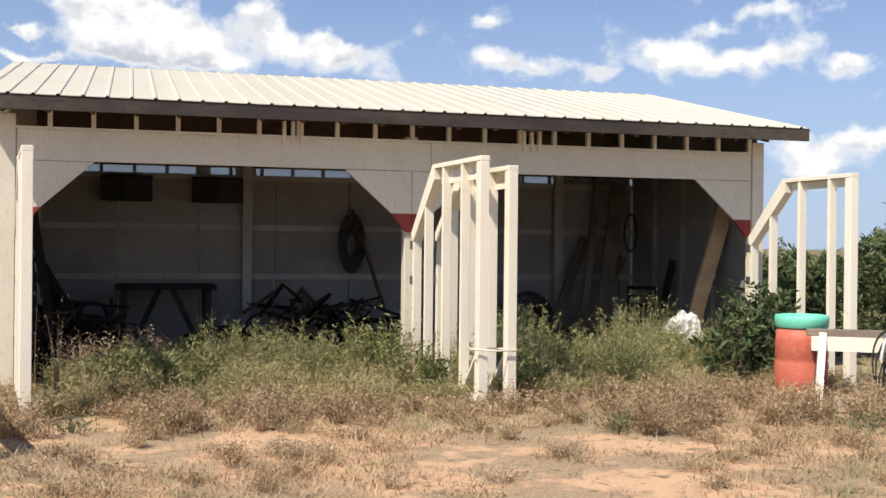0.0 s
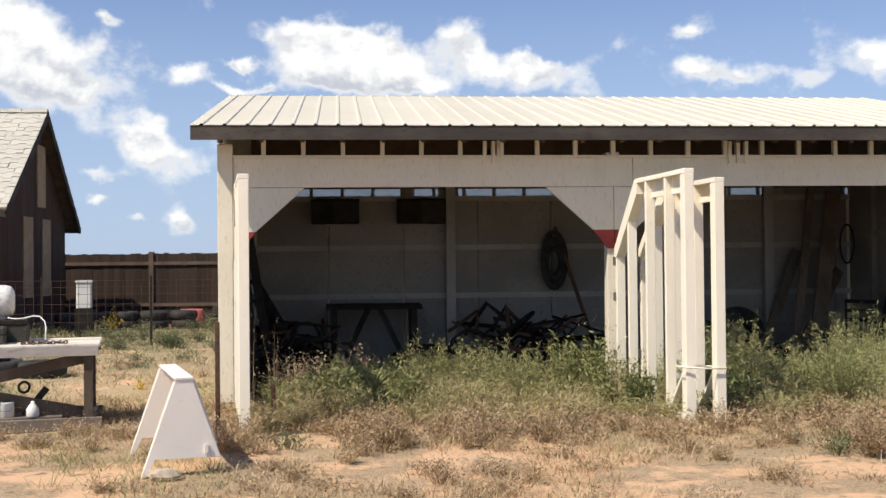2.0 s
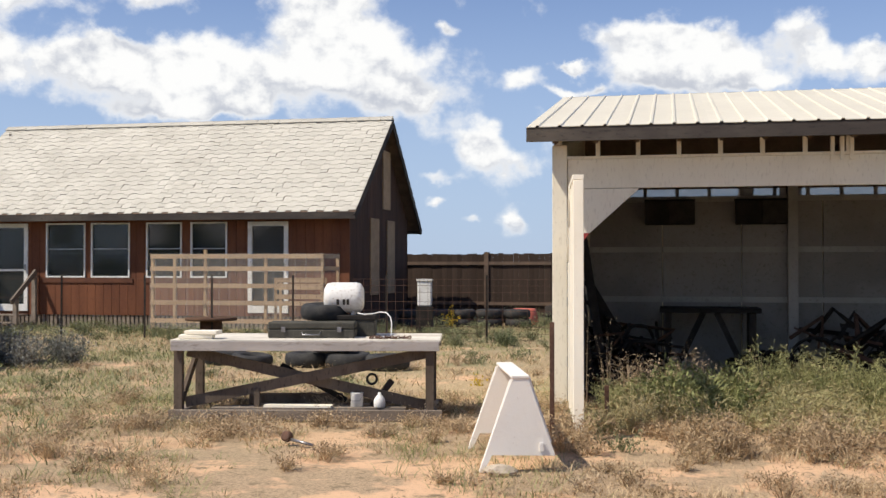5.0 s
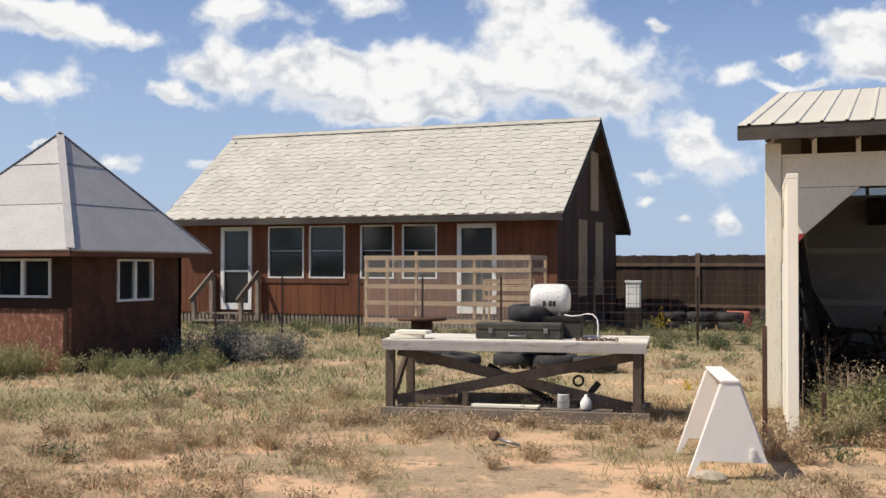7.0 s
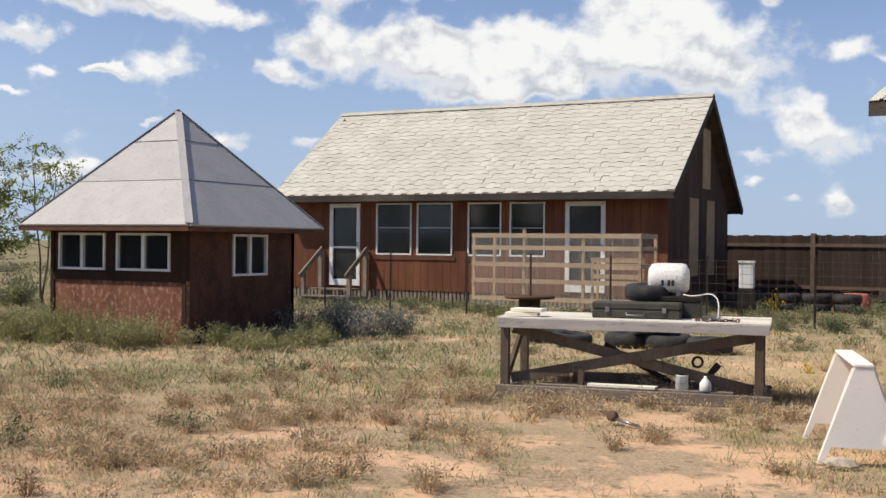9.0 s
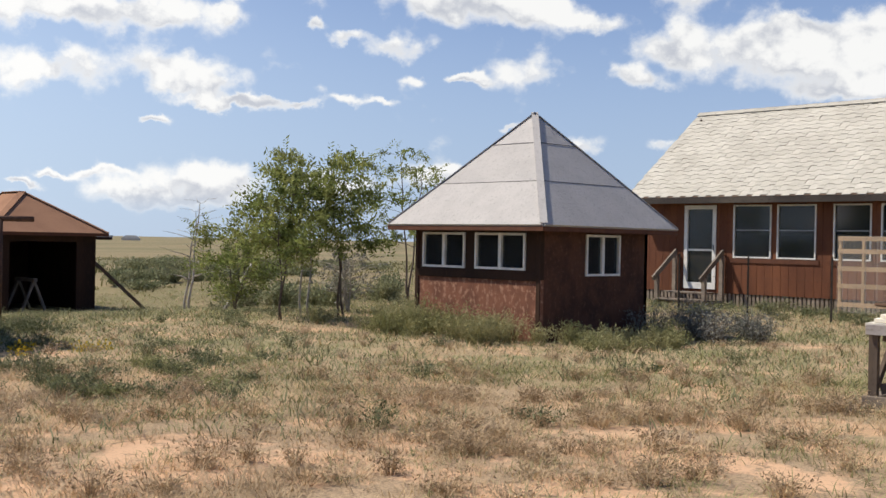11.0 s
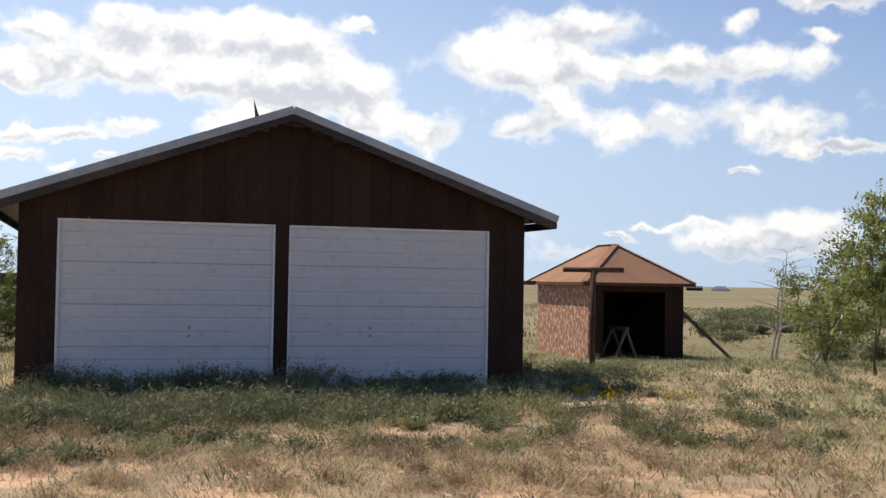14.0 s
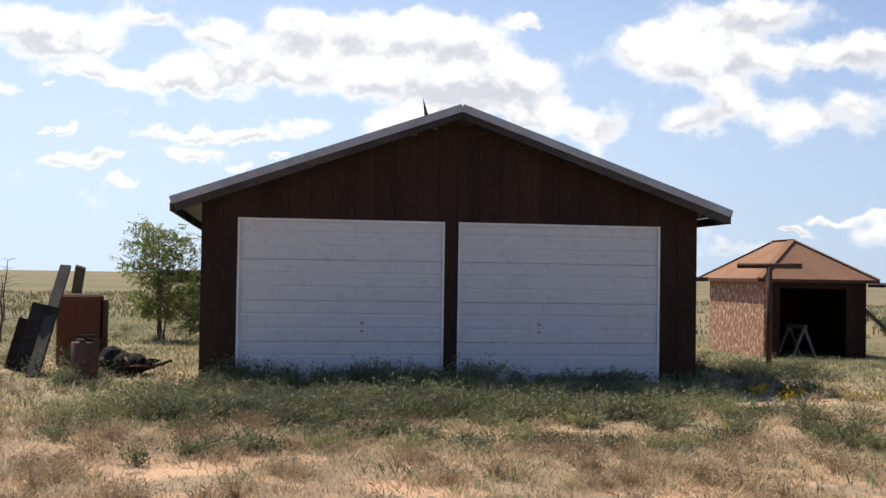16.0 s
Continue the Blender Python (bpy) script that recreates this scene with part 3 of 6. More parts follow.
def build_shed():
    s = thing("open_shed", 0, 0, 0, 0, "long white wooden shed with open front and cream metal roof", "shed")
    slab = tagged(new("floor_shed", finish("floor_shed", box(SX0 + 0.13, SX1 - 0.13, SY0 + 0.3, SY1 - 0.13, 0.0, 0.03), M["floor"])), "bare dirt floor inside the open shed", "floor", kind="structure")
    # back wall of panels, side walls
    joints = [SX0 + 0.15] + [-0.03 + 0.992 * k for k in range(8)] + [SX1 - 0.15]
    for a, b in zip(joints, joints[1:]):
        for z0, z1 in ((0.0, 1.03), (1.035, 1.67), (1.675, 2.33)):
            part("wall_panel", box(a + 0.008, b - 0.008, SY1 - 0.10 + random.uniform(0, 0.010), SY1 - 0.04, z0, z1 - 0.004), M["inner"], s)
    part("back_wall", box(SX0, SX1, SY1 - 0.04, SY1, 0, 2.345), M["cream"], s)
    part("slot_pane", box(SX0 + 0.1, SX1 - 0.1, SY1 - 0.03, SY1 - 0.025, 2.346, 2.454), M["slotpane"], s, "dusty glazing strip")
    part("upper_back_wall", box(SX0, SX1, SY1 - 0.04, SY1, 2.455, roof_z(SY1) - 0.16), M["rafter"], s)
    for a, b in ((-1.0, -0.45), (0.93, 1.12), (1.44, 1.71), (3.27, 5.42), (5.94, 7.1)):
        part("vent_board", box(a, b, SY1 + 0.002, SY1 + 0.02, 2.32, 2.48), M["fascia"], s)
    for z in (1.03, 1.67, 2.32):
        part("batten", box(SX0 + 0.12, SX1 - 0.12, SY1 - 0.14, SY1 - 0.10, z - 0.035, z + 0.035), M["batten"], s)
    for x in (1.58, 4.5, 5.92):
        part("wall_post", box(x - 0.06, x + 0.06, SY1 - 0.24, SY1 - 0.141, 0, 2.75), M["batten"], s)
    for x0, x1 in ((SX0, SX0 + 0.09), (SX1 - 0.09, SX1)):
        bm = bmesh.new()
        prof = [(SY0 + 0.13, 0), (SY1, 0), (SY1, roof_z(SY1) - 0.16), (SY0 + 0.13, roof_z(SY0 + 0.13) - 0.16)]
        A = [bm.verts.new((x0, y, z)) for y, z in prof]
        B = [bm.verts.new((x1, y, z)) for y, z in prof]
        bm.faces.new(A), bm.faces.new(B[::-1])
        for i in range(4):
            bm.faces.new((A[i], B[i], B[(i + 1) % 4], A[(i + 1) % 4]))
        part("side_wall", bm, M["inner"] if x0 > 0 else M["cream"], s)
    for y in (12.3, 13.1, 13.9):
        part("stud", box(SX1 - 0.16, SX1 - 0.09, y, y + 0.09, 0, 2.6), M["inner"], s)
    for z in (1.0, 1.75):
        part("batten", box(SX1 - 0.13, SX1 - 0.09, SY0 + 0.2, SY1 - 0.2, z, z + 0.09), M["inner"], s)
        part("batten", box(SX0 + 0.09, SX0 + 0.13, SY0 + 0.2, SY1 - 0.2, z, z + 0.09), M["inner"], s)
    # front posts, long lintel in two planks, corner boards
    for x0, x1 in ((SX0, SX0 + 0.155), (SX1 - 0.15, SX1)):
        part("corner_post", box(x0, x1, SY0 - 0.02, SY0 + 0.12, 0, 2.70), M["cream"], s, bevel=0.006)
    part("middle_post", box(2.93, 3.07, SY0 + 0.03, SY0 + 0.17, 0, 2.62), M["cream"], s, bevel=0.006)
    for x0, x1 in ((SX0 + 0.16, 3.205), (3.21, SX1 - 0.155)):
        part("lintel_plank", box(x0, x1, SY0, SY0 + 0.04, 2.255, 2.555), M["cream"], s, bevel=0.004)
    part("lintel_cap", box(SX0 + 0.155, SX1 - 0.155, SY0 - 0.012, SY0 + 0.10, 2.556, 2.585), M["cream"], s)
    # gussets at the opening's corners, with red paint on their feet
    for x, d in ((SX0 + 0.16, 1), (3.0 - 0.004, -1), (3.0 + 0.004, 1), (SX1 - 0.155, -1)):
        bm = bmesh.new()
        prism(bm, [(x, 1.80), (x + d * 0.22, 1.80), (x + d * 0.72, 2.25), (x, 2.25)], SY0 + 0.004, SY0 + 0.034)
        part("gusset", bm, M["cream"], s)
        bm = bmesh.new()
        prism(bm, [(x, 1.60), (x + d * 0.06, 1.60), (x + d * 0.22, 1.797), (x, 1.797)], SY0 + 0.004, SY0 + 0.034)
        part("gusset_foot", bm, M["red"], s, "red painted foot")
    # rafters under the metal, with a dark sheet added above them
    x = SX0 + 0.06
    k = 0
    while x < SX1:
        bm = bmesh.new()
        y0, y1 = EAVE_Y + 0.06, RIDGE_Y - 0.04
        beam(bm, (x, y0, roof_z(y0) - 0.115), (x, y1, roof_z(y1) - 0.115), 0.04, 0.13)
        part("rafter", bm, M["rafter"], s)
        part("rafter_block", box(x - 0.022, x + 0.022, SY0 - 0.006, SY0 + 0.05, 2.586, 2.74), M["cream"], s)
        part("rafter_block", box(x - 0.022, x + 0.022, SY1 - 0.06, SY1 - 0.032, 2.346, 2.454), M["inner"], s)
        x += 0.406
        k += 1
    for x in (1.72, 4.35):
        bm = bmesh.new()
        beam(bm, (x, SY0 + 0.05, 2.60), (x, SY1 - 0.05, 2.60), 0.05, 0.14)
        part("tie_beam", bm, M["rafter"], s)
        for dx in (-0.09, 0.0, 0.09):
            part("rafter_strut", box(x + dx - 0.018, x + dx + 0.018, SY0 - 0.03, SY0 + 0.04, 2.50, 2.73), M["cream"], s)
    # Added dark sheet close under the metal, so that its underside looks shaded.
    for y in (EAVE_Y + 0.03,):
        bm = bmesh.new()
        lean = (0, -1, (RIDGE_Y - EAVE_Y) / (RIDGE_Z - EAVE_Z))
        beam(bm, (0.5 * (SX0 + SX1), y, roof_z(y) - 0.028), (0.5 * (SX0 + SX1), RIDGE_Y, RIDGE_Z - 0.028), RX1 - RX0 - 0.1, 0.024, lean)
        part("roof_decking", bm, M["rafter"], s)
    # roof of ribbed sheets
    slope = math.hypot(RIDGE_Y - EAVE_Y, RIDGE_Z - EAVE_Z)
    count = 10
    w = (RX1 - RX0) / count
    bm = bmesh.new()
    prof = []
    for r in range(4):
        c = (r + 0.5) * w / 4
        prof += [(c - w / 8 + 0.0, 0), (c - 0.022, 0), (c - 0.011, 0.015), (c + 0.011, 0.015), (c + 0.022, 0)]
    prof += [(w, 0)]
    A = [bm.verts.new((x, 0, z)) for x, z in prof]
    B = [bm.verts.new((x, slope + 0.03, z)) for x, z in prof]
    C = [bm.verts.new((x, 0, z - 0.006)) for x, z in prof]
    D = [bm.verts.new((x, slope + 0.03, z - 0.006)) for x, z in prof]
    for i in range(len(prof) - 1):
        bm.faces.new((A[i], A[i + 1], B[i + 1], B[i]))
        bm.faces.new((C[i + 1], C[i], D[i], D[i + 1]))
        bm.faces.new((C[i], C[i + 1], A[i + 1], A[i]))
    sheet = finish("roof_sheet", bm, M["roofmetal"])
    tilt = math.degrees(math.atan2(RIDGE_Z - EAVE_Z, RIDGE_Y - EAVE_Y))
    for i in range(count):
        shared("roof_sheet", sheet, s, pose(RX0 + i * w, EAVE_Y - 0.03, EAVE_Z, tilt, 0, 0))
    bm = bmesh.new()
    bx(bm, RX0, RX1, RIDGE_Y + 0.02, RIDGE_Y + 0.04, RIDGE_Z - 0.13, RIDGE_Z + 0.015)
    part("top_flashing", bm, M["roofmetal"], s)
    for y in (EAVE_Y,):
        part("fascia", box(RX0, RX1, y - 0.02, y + 0.02, EAVE_Z - 0.145, EAVE_Z - 0.008), M["fascia"], s, "dark weathered fascia board")
    for x in (RX0 + 0.02, RX1 - 0.02):
        for y in (EAVE_Y,):
            bm = bmesh.new()
            beam(bm, (x, y, EAVE_Z - 0.075), (x, RIDGE_Y, RIDGE_Z - 0.075), 0.035, 0.13)
            part("rake_board", bm, M["cream"] if x < 0 else M["fascia"], s)
    return s


shed = build_shed()


def door_leaf(x, y, rz, length=1.92, top=2.27, header=0.20, braced=False):
    """An open door leaf of bare studs, its hinge at (x, y), with the corner above the hinge cut to the gusset's slope."""
    s = thing("door_leaf", x, y, 0, rz, "open white-painted stud door leaf of the shed", "door leaf", "open door leaves")
    w, foot, bend = 0.09, 1.56, 0.66
    m = M["peel"]

    def cap(u):
        return top - 0.045 if u > bend else foot + (top - foot) * u / bend - 0.07
    for u, wide in ((0.03, 0.06), (0.41, 0.042), (0.93, 0.042), (1.44, 0.042), (length - 0.05, 0.10)):
        z0 = 0.03 + random.uniform(0, 0.04)
        part("stud", box(u - wide / 2, u + wide / 2, -w / 2, w / 2, z0, cap(u + wide / 2)), m, s, bevel=0.004)
    part("top_rail", box(bend - 0.02, length, -w / 2 - 0.003, w / 2 + 0.003, top - 0.044, top), m, s, bevel=0.004)
    bm = bmesh.new()
    prism(bm, [(-0.01, foot - 0.04), (0.05, foot - 0.06), (bend + 0.04, top - 0.15), (bend + 0.04, top - 0.046), (bend - 0.021, top - 0.004), (-0.01, foot + 0.04)], -w / 2 - 0.006, w / 2 + 0.003)
    part("slanted_rail", bm, m, s)
    # a header board on the face turned from the opening
    part("header_board", box(bend + 0.05, length - 0.10, w / 2 - 0.022, w / 2 - 0.002, top - header, top - 0.046), m, s)
    for z in (0.45, 1.05, 1.42):
        part("hinge", box(-0.05, 0.03, -w / 2 - 0.008, -w / 2 - 0.002, z, z + 0.09), M["steel"], s)
    part("bottom_rail", box(0.07, length - 0.11, -w / 2 + 0.03, w / 2 - 0.006, 0.04, 0.10), m, s)
    if braced:
        bm = bmesh.new()
        beam(bm, (length - 0.55, 0.035, 0.05), (length - 0.11, 0.035, 0.52), 0.025, 0.10, (0, 1, 0))
        part("foot_brace", bm, m, s)
    return s


door_leaf(-0.91, 11.30, -83.5, top=2.235)
door_leaf(3.025, 11.30, -85.9, top=2.275, braced=True)
door_leaf(3.285, 11.30, -85.5, top=2.195, braced=True)
door_leaf(7.05, 11.30, -88.3, top=2.235, length=1.80, header=0.13)

# ---- house ----
HX0, HX1, HY0, HY1 = -17.2, -7.0, 24.0, 29.6


def build_house():
    s = thing("house", 0, 0, 0, 0, "red-brown board-sided house with pale shingled gable roof", "house")
    holes, fronts = [], []
    for x0, x1 in ((-15.92, -15.0), (-9.42, -8.45)):
        holes.append((x0, x1, 0.38, 2.47))
        fronts.append((x0, x1, 0.38, 2.47, True))
    for x0, x1 in ((-14.52, -13.50), (-13.35, -12.36), (-11.94, -11.05), (-10.83, -9.93)):
        holes.append((x0, x1, 1.18, 2.47))
        fronts.append((x0, x1, 1.18, 2.47, False))
    boards(s, "siding_board", M["siding"], HX0, HX1, 0.30, 2.62, HY0, HY0 + 0.05, 0.21, holes)
    # Added dark sheet behind the windows, standing in for the unlit rooms.
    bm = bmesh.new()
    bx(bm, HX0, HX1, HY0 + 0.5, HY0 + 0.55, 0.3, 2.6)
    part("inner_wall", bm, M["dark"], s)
    # gable ends; the near one's shade is put into its darker boards
    ridge = (26.9, 5.15)

    def gable(y):
        return 2.62 + (ridge[1] - 2.62 - 0.12) * (1 - abs(y - ridge[0]) / (ridge[0] - HY0 if y < ridge[0] else HY1 - ridge[0]))
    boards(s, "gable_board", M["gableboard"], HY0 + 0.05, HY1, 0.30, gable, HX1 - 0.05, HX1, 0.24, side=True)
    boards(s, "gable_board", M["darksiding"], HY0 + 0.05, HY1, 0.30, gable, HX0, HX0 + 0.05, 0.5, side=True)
    part("rear_wall", box(HX0, HX1, HY1 - 0.05, HY1, 0.3, 2.6), M["siding"], s)
    part("skirting", box(HX0 + 0.05, HX1 - 0.05, HY0 + 0.06, HY1 - 0.06, -0.1, 0.31), M["fascia"], s)
    n = 92
    lath = finish("skirting_lath", box(0, 0.07, 0, 0.02, 0, 0.36), M["greywood"])
    for i in range(n):
        shared("skirting_lath", lath, s, pose(HX0 + 0.03 + i * (HX1 - HX0 - 0.1) / n, HY0 + 0.02, -0.05 + random.uniform(-0.02, 0.02)))
    # tall boarded strips on the gable end
    for y0, y1, z0, z1 in ((25.72, 26.49, 0.75, 2.61), (27.32, 28.06, 0.75, 2.61), (26.89, 27.60, 2.88, 4.36)):
        part("boarded_window", box(HX1 + 0.002, HX1 + 0.03, y0, y1, z0, z1), M["palewood"], s, "narrow pale boarded window")
    for x0, x1, z0, z1, isdoor in fronts:
        f = 0.10 if isdoor else 0.035
        bm = bmesh.new()
        y0, y1 = HY0 - 0.03, HY0 + 0.06
        bx(bm, x0, x0 + f, y0, y1, z0, z1), bx(bm, x1 - f, x1, y0, y1, z0, z1)
        bx(bm, x0 + f, x1 - f, y0, y1, z1 - f, z1), bx(bm, x0 + f, x1 - f, y0, y1, z0, z0 + (0.16 if isdoor else f))
        if isdoor:
            d = part("screen_door", bm, M["whiteframe"], s, "white-framed glazed screen door")
            zz = z0 + 0.95
            part("cross_rail", box(x0 + f, x1 - f, y0 + 0.01, y1 - 0.01, zz, zz + 0.05), M["whiteframe"], d)
            part("handle", box(x1 - 0.08, x1 - 0.05, y0 - 0.04, y0, zz + 0.02, zz + 0.16), M["steel"], d, "metal handle")
        else:
            d = part("window", bm, M["whiteframe"], s, "white-framed sash window with dark glass")
            zz = 0.5 * (z0 + z1) + 0.02
            part("sash_rail", box(x0 + f, x1 - f, y0 + 0.01, y1 - 0.01, zz, zz + 0.022), M["galv"], d)
        pn = part("pane", box(x0 + f, x1 - f, HY0 + 0.02, HY0 + 0.026, z0 + f, z1 - f), M["pane"], d)
        part("blind", box(x0 + f, x1 - f, HY0 + 0.12, HY0 + 0.13, z0 + (0.2 if isdoor else 0.55), z1 - f), M["blind"], d, "pale inner blind")
    for x0, x1 in ((-14.60, -12.28), (-12.02, -9.85)):
        part("window_trim", box(x0, x1, HY0 - 0.025, HY0 - 0.004, 1.06, 1.17), M["trimbrown"], s)
    # roof slabs, then shingles over them
    ex0, ex1, ey, ez, ry = -17.45, -6.72, 23.50, 2.66, 30.15
    for y, z in ((ey, ez), (ry, 2.50)):
        bm = bmesh.new()
        L = math.hypot(ridge[0] - y, ridge[1] - z)
        up = Vector((0, -(ridge[1] - z) * (1 if y < ridge[0] else -1), abs(ridge[0] - y))) / L
        c0, c1 = Vector((0, y, z)), Vector((0, *ridge))
        d = (c1 - c0).normalized()
        for x0, x1 in ((ex0, ex1),):
            beam(bm, Vector(((x0 + x1) / 2, y, z)) - up * 0.05, Vector(((x0 + x1) / 2, *ridge)) - up * 0.05, x1 - x0, 0.08, up)
        part("roof_deck", bm, M["rafter"], s)
        rows, tab = 21, 0.37
        step = L / rows
        ncol = int((ex1 - ex0) / tab) + 1
        ang = math.degrees(math.atan2(ridge[1] - z, abs(ridge[0] - y)))
        rest = bmesh.new()
        bm = bmesh.new()
        bx(bm, 0.003, tab * 0.55, 0, step + 0.05, 0.0, 0.012), bx(bm, tab * 0.55 + 0.001, tab - 0.003, 0.065, step + 0.05, 0.0, 0.010)
        near = finish("shingle", bm, M["shingle"])
        base = pose((0), y, z, ang, 0, 0 if y < ridge[0] else 180)
        made = 0
        for r in range(rows):
            for k in range(-1, ncol + 2):
                off = tab * (0.5 * (r % 2) + 0.04 * ((r * 7) % 3)) - tab + random.uniform(-0.012, 0.012)
                xx = ex1 - (k + 1) * tab + off if y < ridge[0] else -ex0 - (k + 1) * tab + off
                lo, hi = (ex0, ex1) if y < ridge[0] else (-ex1, -ex0)
                if xx + tab < lo + 0.04 or xx + 0.05 > hi:
                    continue
                lift = pose(xx, r * step - random.uniform(0.0, 0.02), 0.0, -1.7, 0, 0)
                if y < ridge[0] and -1 < k < 11 and xx + tab < hi + 0.01 and r < 30 and made < 300:
                    shared("shingle", near, s, base @ lift)
                    made += 1
                else:
                    lo_, hi_, mid = max(0.003, lo - xx), min(tab, hi - xx) - 0.003, tab * 0.55
                    vs = []
                    if lo_ < mid:
                        vs += bx(rest, lo_, min(mid, hi_), 0, step + 0.05, 0.0, 0.012)
                    if hi_ > mid + 0.01:
                        vs += bx(rest, max(mid + 0.001, lo_), hi_, 0.065, step + 0.05, 0.0, 0.010)
                    mm = base @ lift
                    for v in vs:
                        v.co = mm @ v.co
        o = part("shingles", rest, M["shingle"], s)
        tagged(o, kind="stuff")
        part("fascia", box(ex0, ex1, y - 0.025, y + 0.02, z - 0.16, z - 0.02), M["fascia"], s)
    for x in (ex0 + 0.02, ex1 - 0.02):
        for y, z in ((ey, ez), (ry, 2.50)):
            bm = bmesh.new()
            beam(bm, (x, y, z - 0.12), (x, ridge[0], ridge[1] - 0.12), 0.04, 0.16)
            part("rake_board", bm, M["fascia"], s)
    bm = bmesh.new()
    for i in range(36):
        a = ex0 + i * (ex1 - ex0) / 36
        for d in (-1, 1):
            beam(bm, (a, ridge[0] + d * 0.06, ridge[1] + 0.0 + 0.004 * (i % 2)), (a + 0.29, ridge[0] + d * 0.06, ridge[1] + 0.004 * (i % 2)), 0.17, 0.012, (0, d * 0.6, 0.8))
    part("ridge_shingles", bm, M["shingle"], s)
    return s


house = build_house()


def porch_steps():
    s = thing("porch_steps", -15.45, 23.1, 0, 0, "weathered wooden door steps with handrails", "steps")
    for i, z in enumerate((0.15, 0.32)):
        part("tread", box(-0.62, 0.62, -0.1 + i * 0.33, 0.25 + i * 0.33, z - 0.04, z), M["greywood"], s, bevel=0.005)
    for x in (-0.68, 0.68):
        bm = bmesh.new()
        beam(bm, (x, -0.15, 0.62), (x, 0.85, 1.32), 0.05, 0.12)
        part("handrail", bm, M["greywood"], s)
        for y, z in ((-0.02, 0.68), (0.75, 1.22)):
            part("rail_post", box(x - 0.05, x + 0.05, y, y + 0.09, -0.05, z), M["greywood"], s)
        part("stringer", box(x - 0.03, x + 0.03, -0.1, 0.8, -0.02, 0.12), M["greywood"], s)


porch_steps()


# ---- square hut with a pyramid roof ----
def build_hut():
    d = 16.05
    a = radians(40.89)
    nx, ny = -math.sin(a) * d, math.cos(a) * d
    s = thing("square_hut", nx, ny, 0, 0, "small brown square hut with grey pyramid roof", "hut")
    w, h = 2.62, 1.66
    wins = [(-2.46, -1.52, 1.03, 1.58), (-1.30, -0.28, 1.03, 1.58)]
    side = [(1.03, 1.87, 0.95, 1.58)]
    zs = 0.88

    def wall(along, holes, z0, z1, lo, hi, skin=M["darksiding"]):
        cuts = sorted({lo, hi, *[c for q in holes for c in q[:2]]})
        for c, e in zip(cuts, cuts[1:]):
            spans = [(z0, z1)]
            for q in holes:
                if q[0] < e - 1e-4 and q[1] > c + 1e-4:
                    spans = [p for p in ((z0, q[2]), (q[3], z1)) if p[1] > p[0]]
            for p0, p1 in spans:
                part("wall_panel", box(*((c, e, 0, 0.08) if along == "x" else (-0.08, 0, c, e)), p0, p1), skin, s)
    wall("x", wins, 0.9, h + 0.1, -w, 0)
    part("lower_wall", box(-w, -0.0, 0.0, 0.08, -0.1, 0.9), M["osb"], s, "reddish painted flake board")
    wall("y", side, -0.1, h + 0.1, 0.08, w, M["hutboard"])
    part("rear_wall", box(-w, 0, w - 0.08, w, -0.1, h + 0.1), M["darksiding"], s)
    part("far_wall", box(-w, -w + 0.08, 0.08, w - 0.08, -0.1, h + 0.1), M["darksiding"], s)
    part("hut_floor", box(-w + 0.08, -0.08, 0.08, w - 0.08, -0.05, 0.05), M["dark"], s)
    for x in (-w - 0.01, -0.06):
        part("corner_board", box(x, x + 0.07, -0.02, -0.002, -0.1, h), M["darksiding"], s)
    part("sill_board", box(-w + 0.06, -0.06, -0.025, -0.002, 0.88, 1.0), M["darksiding"], s)
    for x0, x1, z0, z1 in wins:
        bm = bmesh.new()
        y0, y1, f = -0.03, 0.06, 0.035
        bx(bm, x0, x0 + f, y0, y1, z0, z1), bx(bm, x1 - f, x1, y0, y1, z0, z1)
        bx(bm, x0 + f, x1 - f, y0, y1, z1 - f, z1), bx(bm, x0 + f, x1 - f, y0, y1, z0, z0 + f)
        wdw = part("window", bm, M["whiteframe"], s, "white-framed sliding window")
        part("sash_post", box((x0 + x1) / 2 - 0.03, (x0 + x1) / 2 + 0.03, y0 + 0.01, y1, z0 + f, z1 - f), M["whiteframe"], wdw)
        part("pane", box(x0 + f, x1 - f, 0.02, 0.026, z0 + f, z1 - f), M["pane"], wdw)
    for q0, q1, z0, z1 in side:
        bm = bmesh.new()
        x0, x1, f = -0.06, 0.03, 0.035
        bx(bm, x0, x1, q0, q0 + f, z0, z1), bx(bm, x0, x1, q1 - f, q1, z0, z1)
        bx(bm, x0, x1, q0 + f, q1 - f, z1 - f, z1), bx(bm, x0, x1, q0 + f, q1 - f, z0, z0 + f)
        wdw = part("window", bm, M["whiteframe"], s, "white-framed sliding window")
        part("sash_post", box(x0, x1 - 0.01, (q0 + q1) / 2 - 0.03, (q0 + q1) / 2 + 0.03, z0 + f, z1 - f), M["whiteframe"], wdw)
        part("pane", box(-0.026, -0.02, q0 + f, q1 - f, z0 + f, z1 - f), M["pane"], wdw)
    # roof in rolled bands, four faces
    o, ez, az_ = 0.33, 1.67, 3.49
    c = Vector((-w / 2, w / 2, az_))
    cor = [Vector(p) for p in ((o, -o, ez), (o, w + o, ez), (-w - o, w + o, ez), (-w - o, -o, ez))]
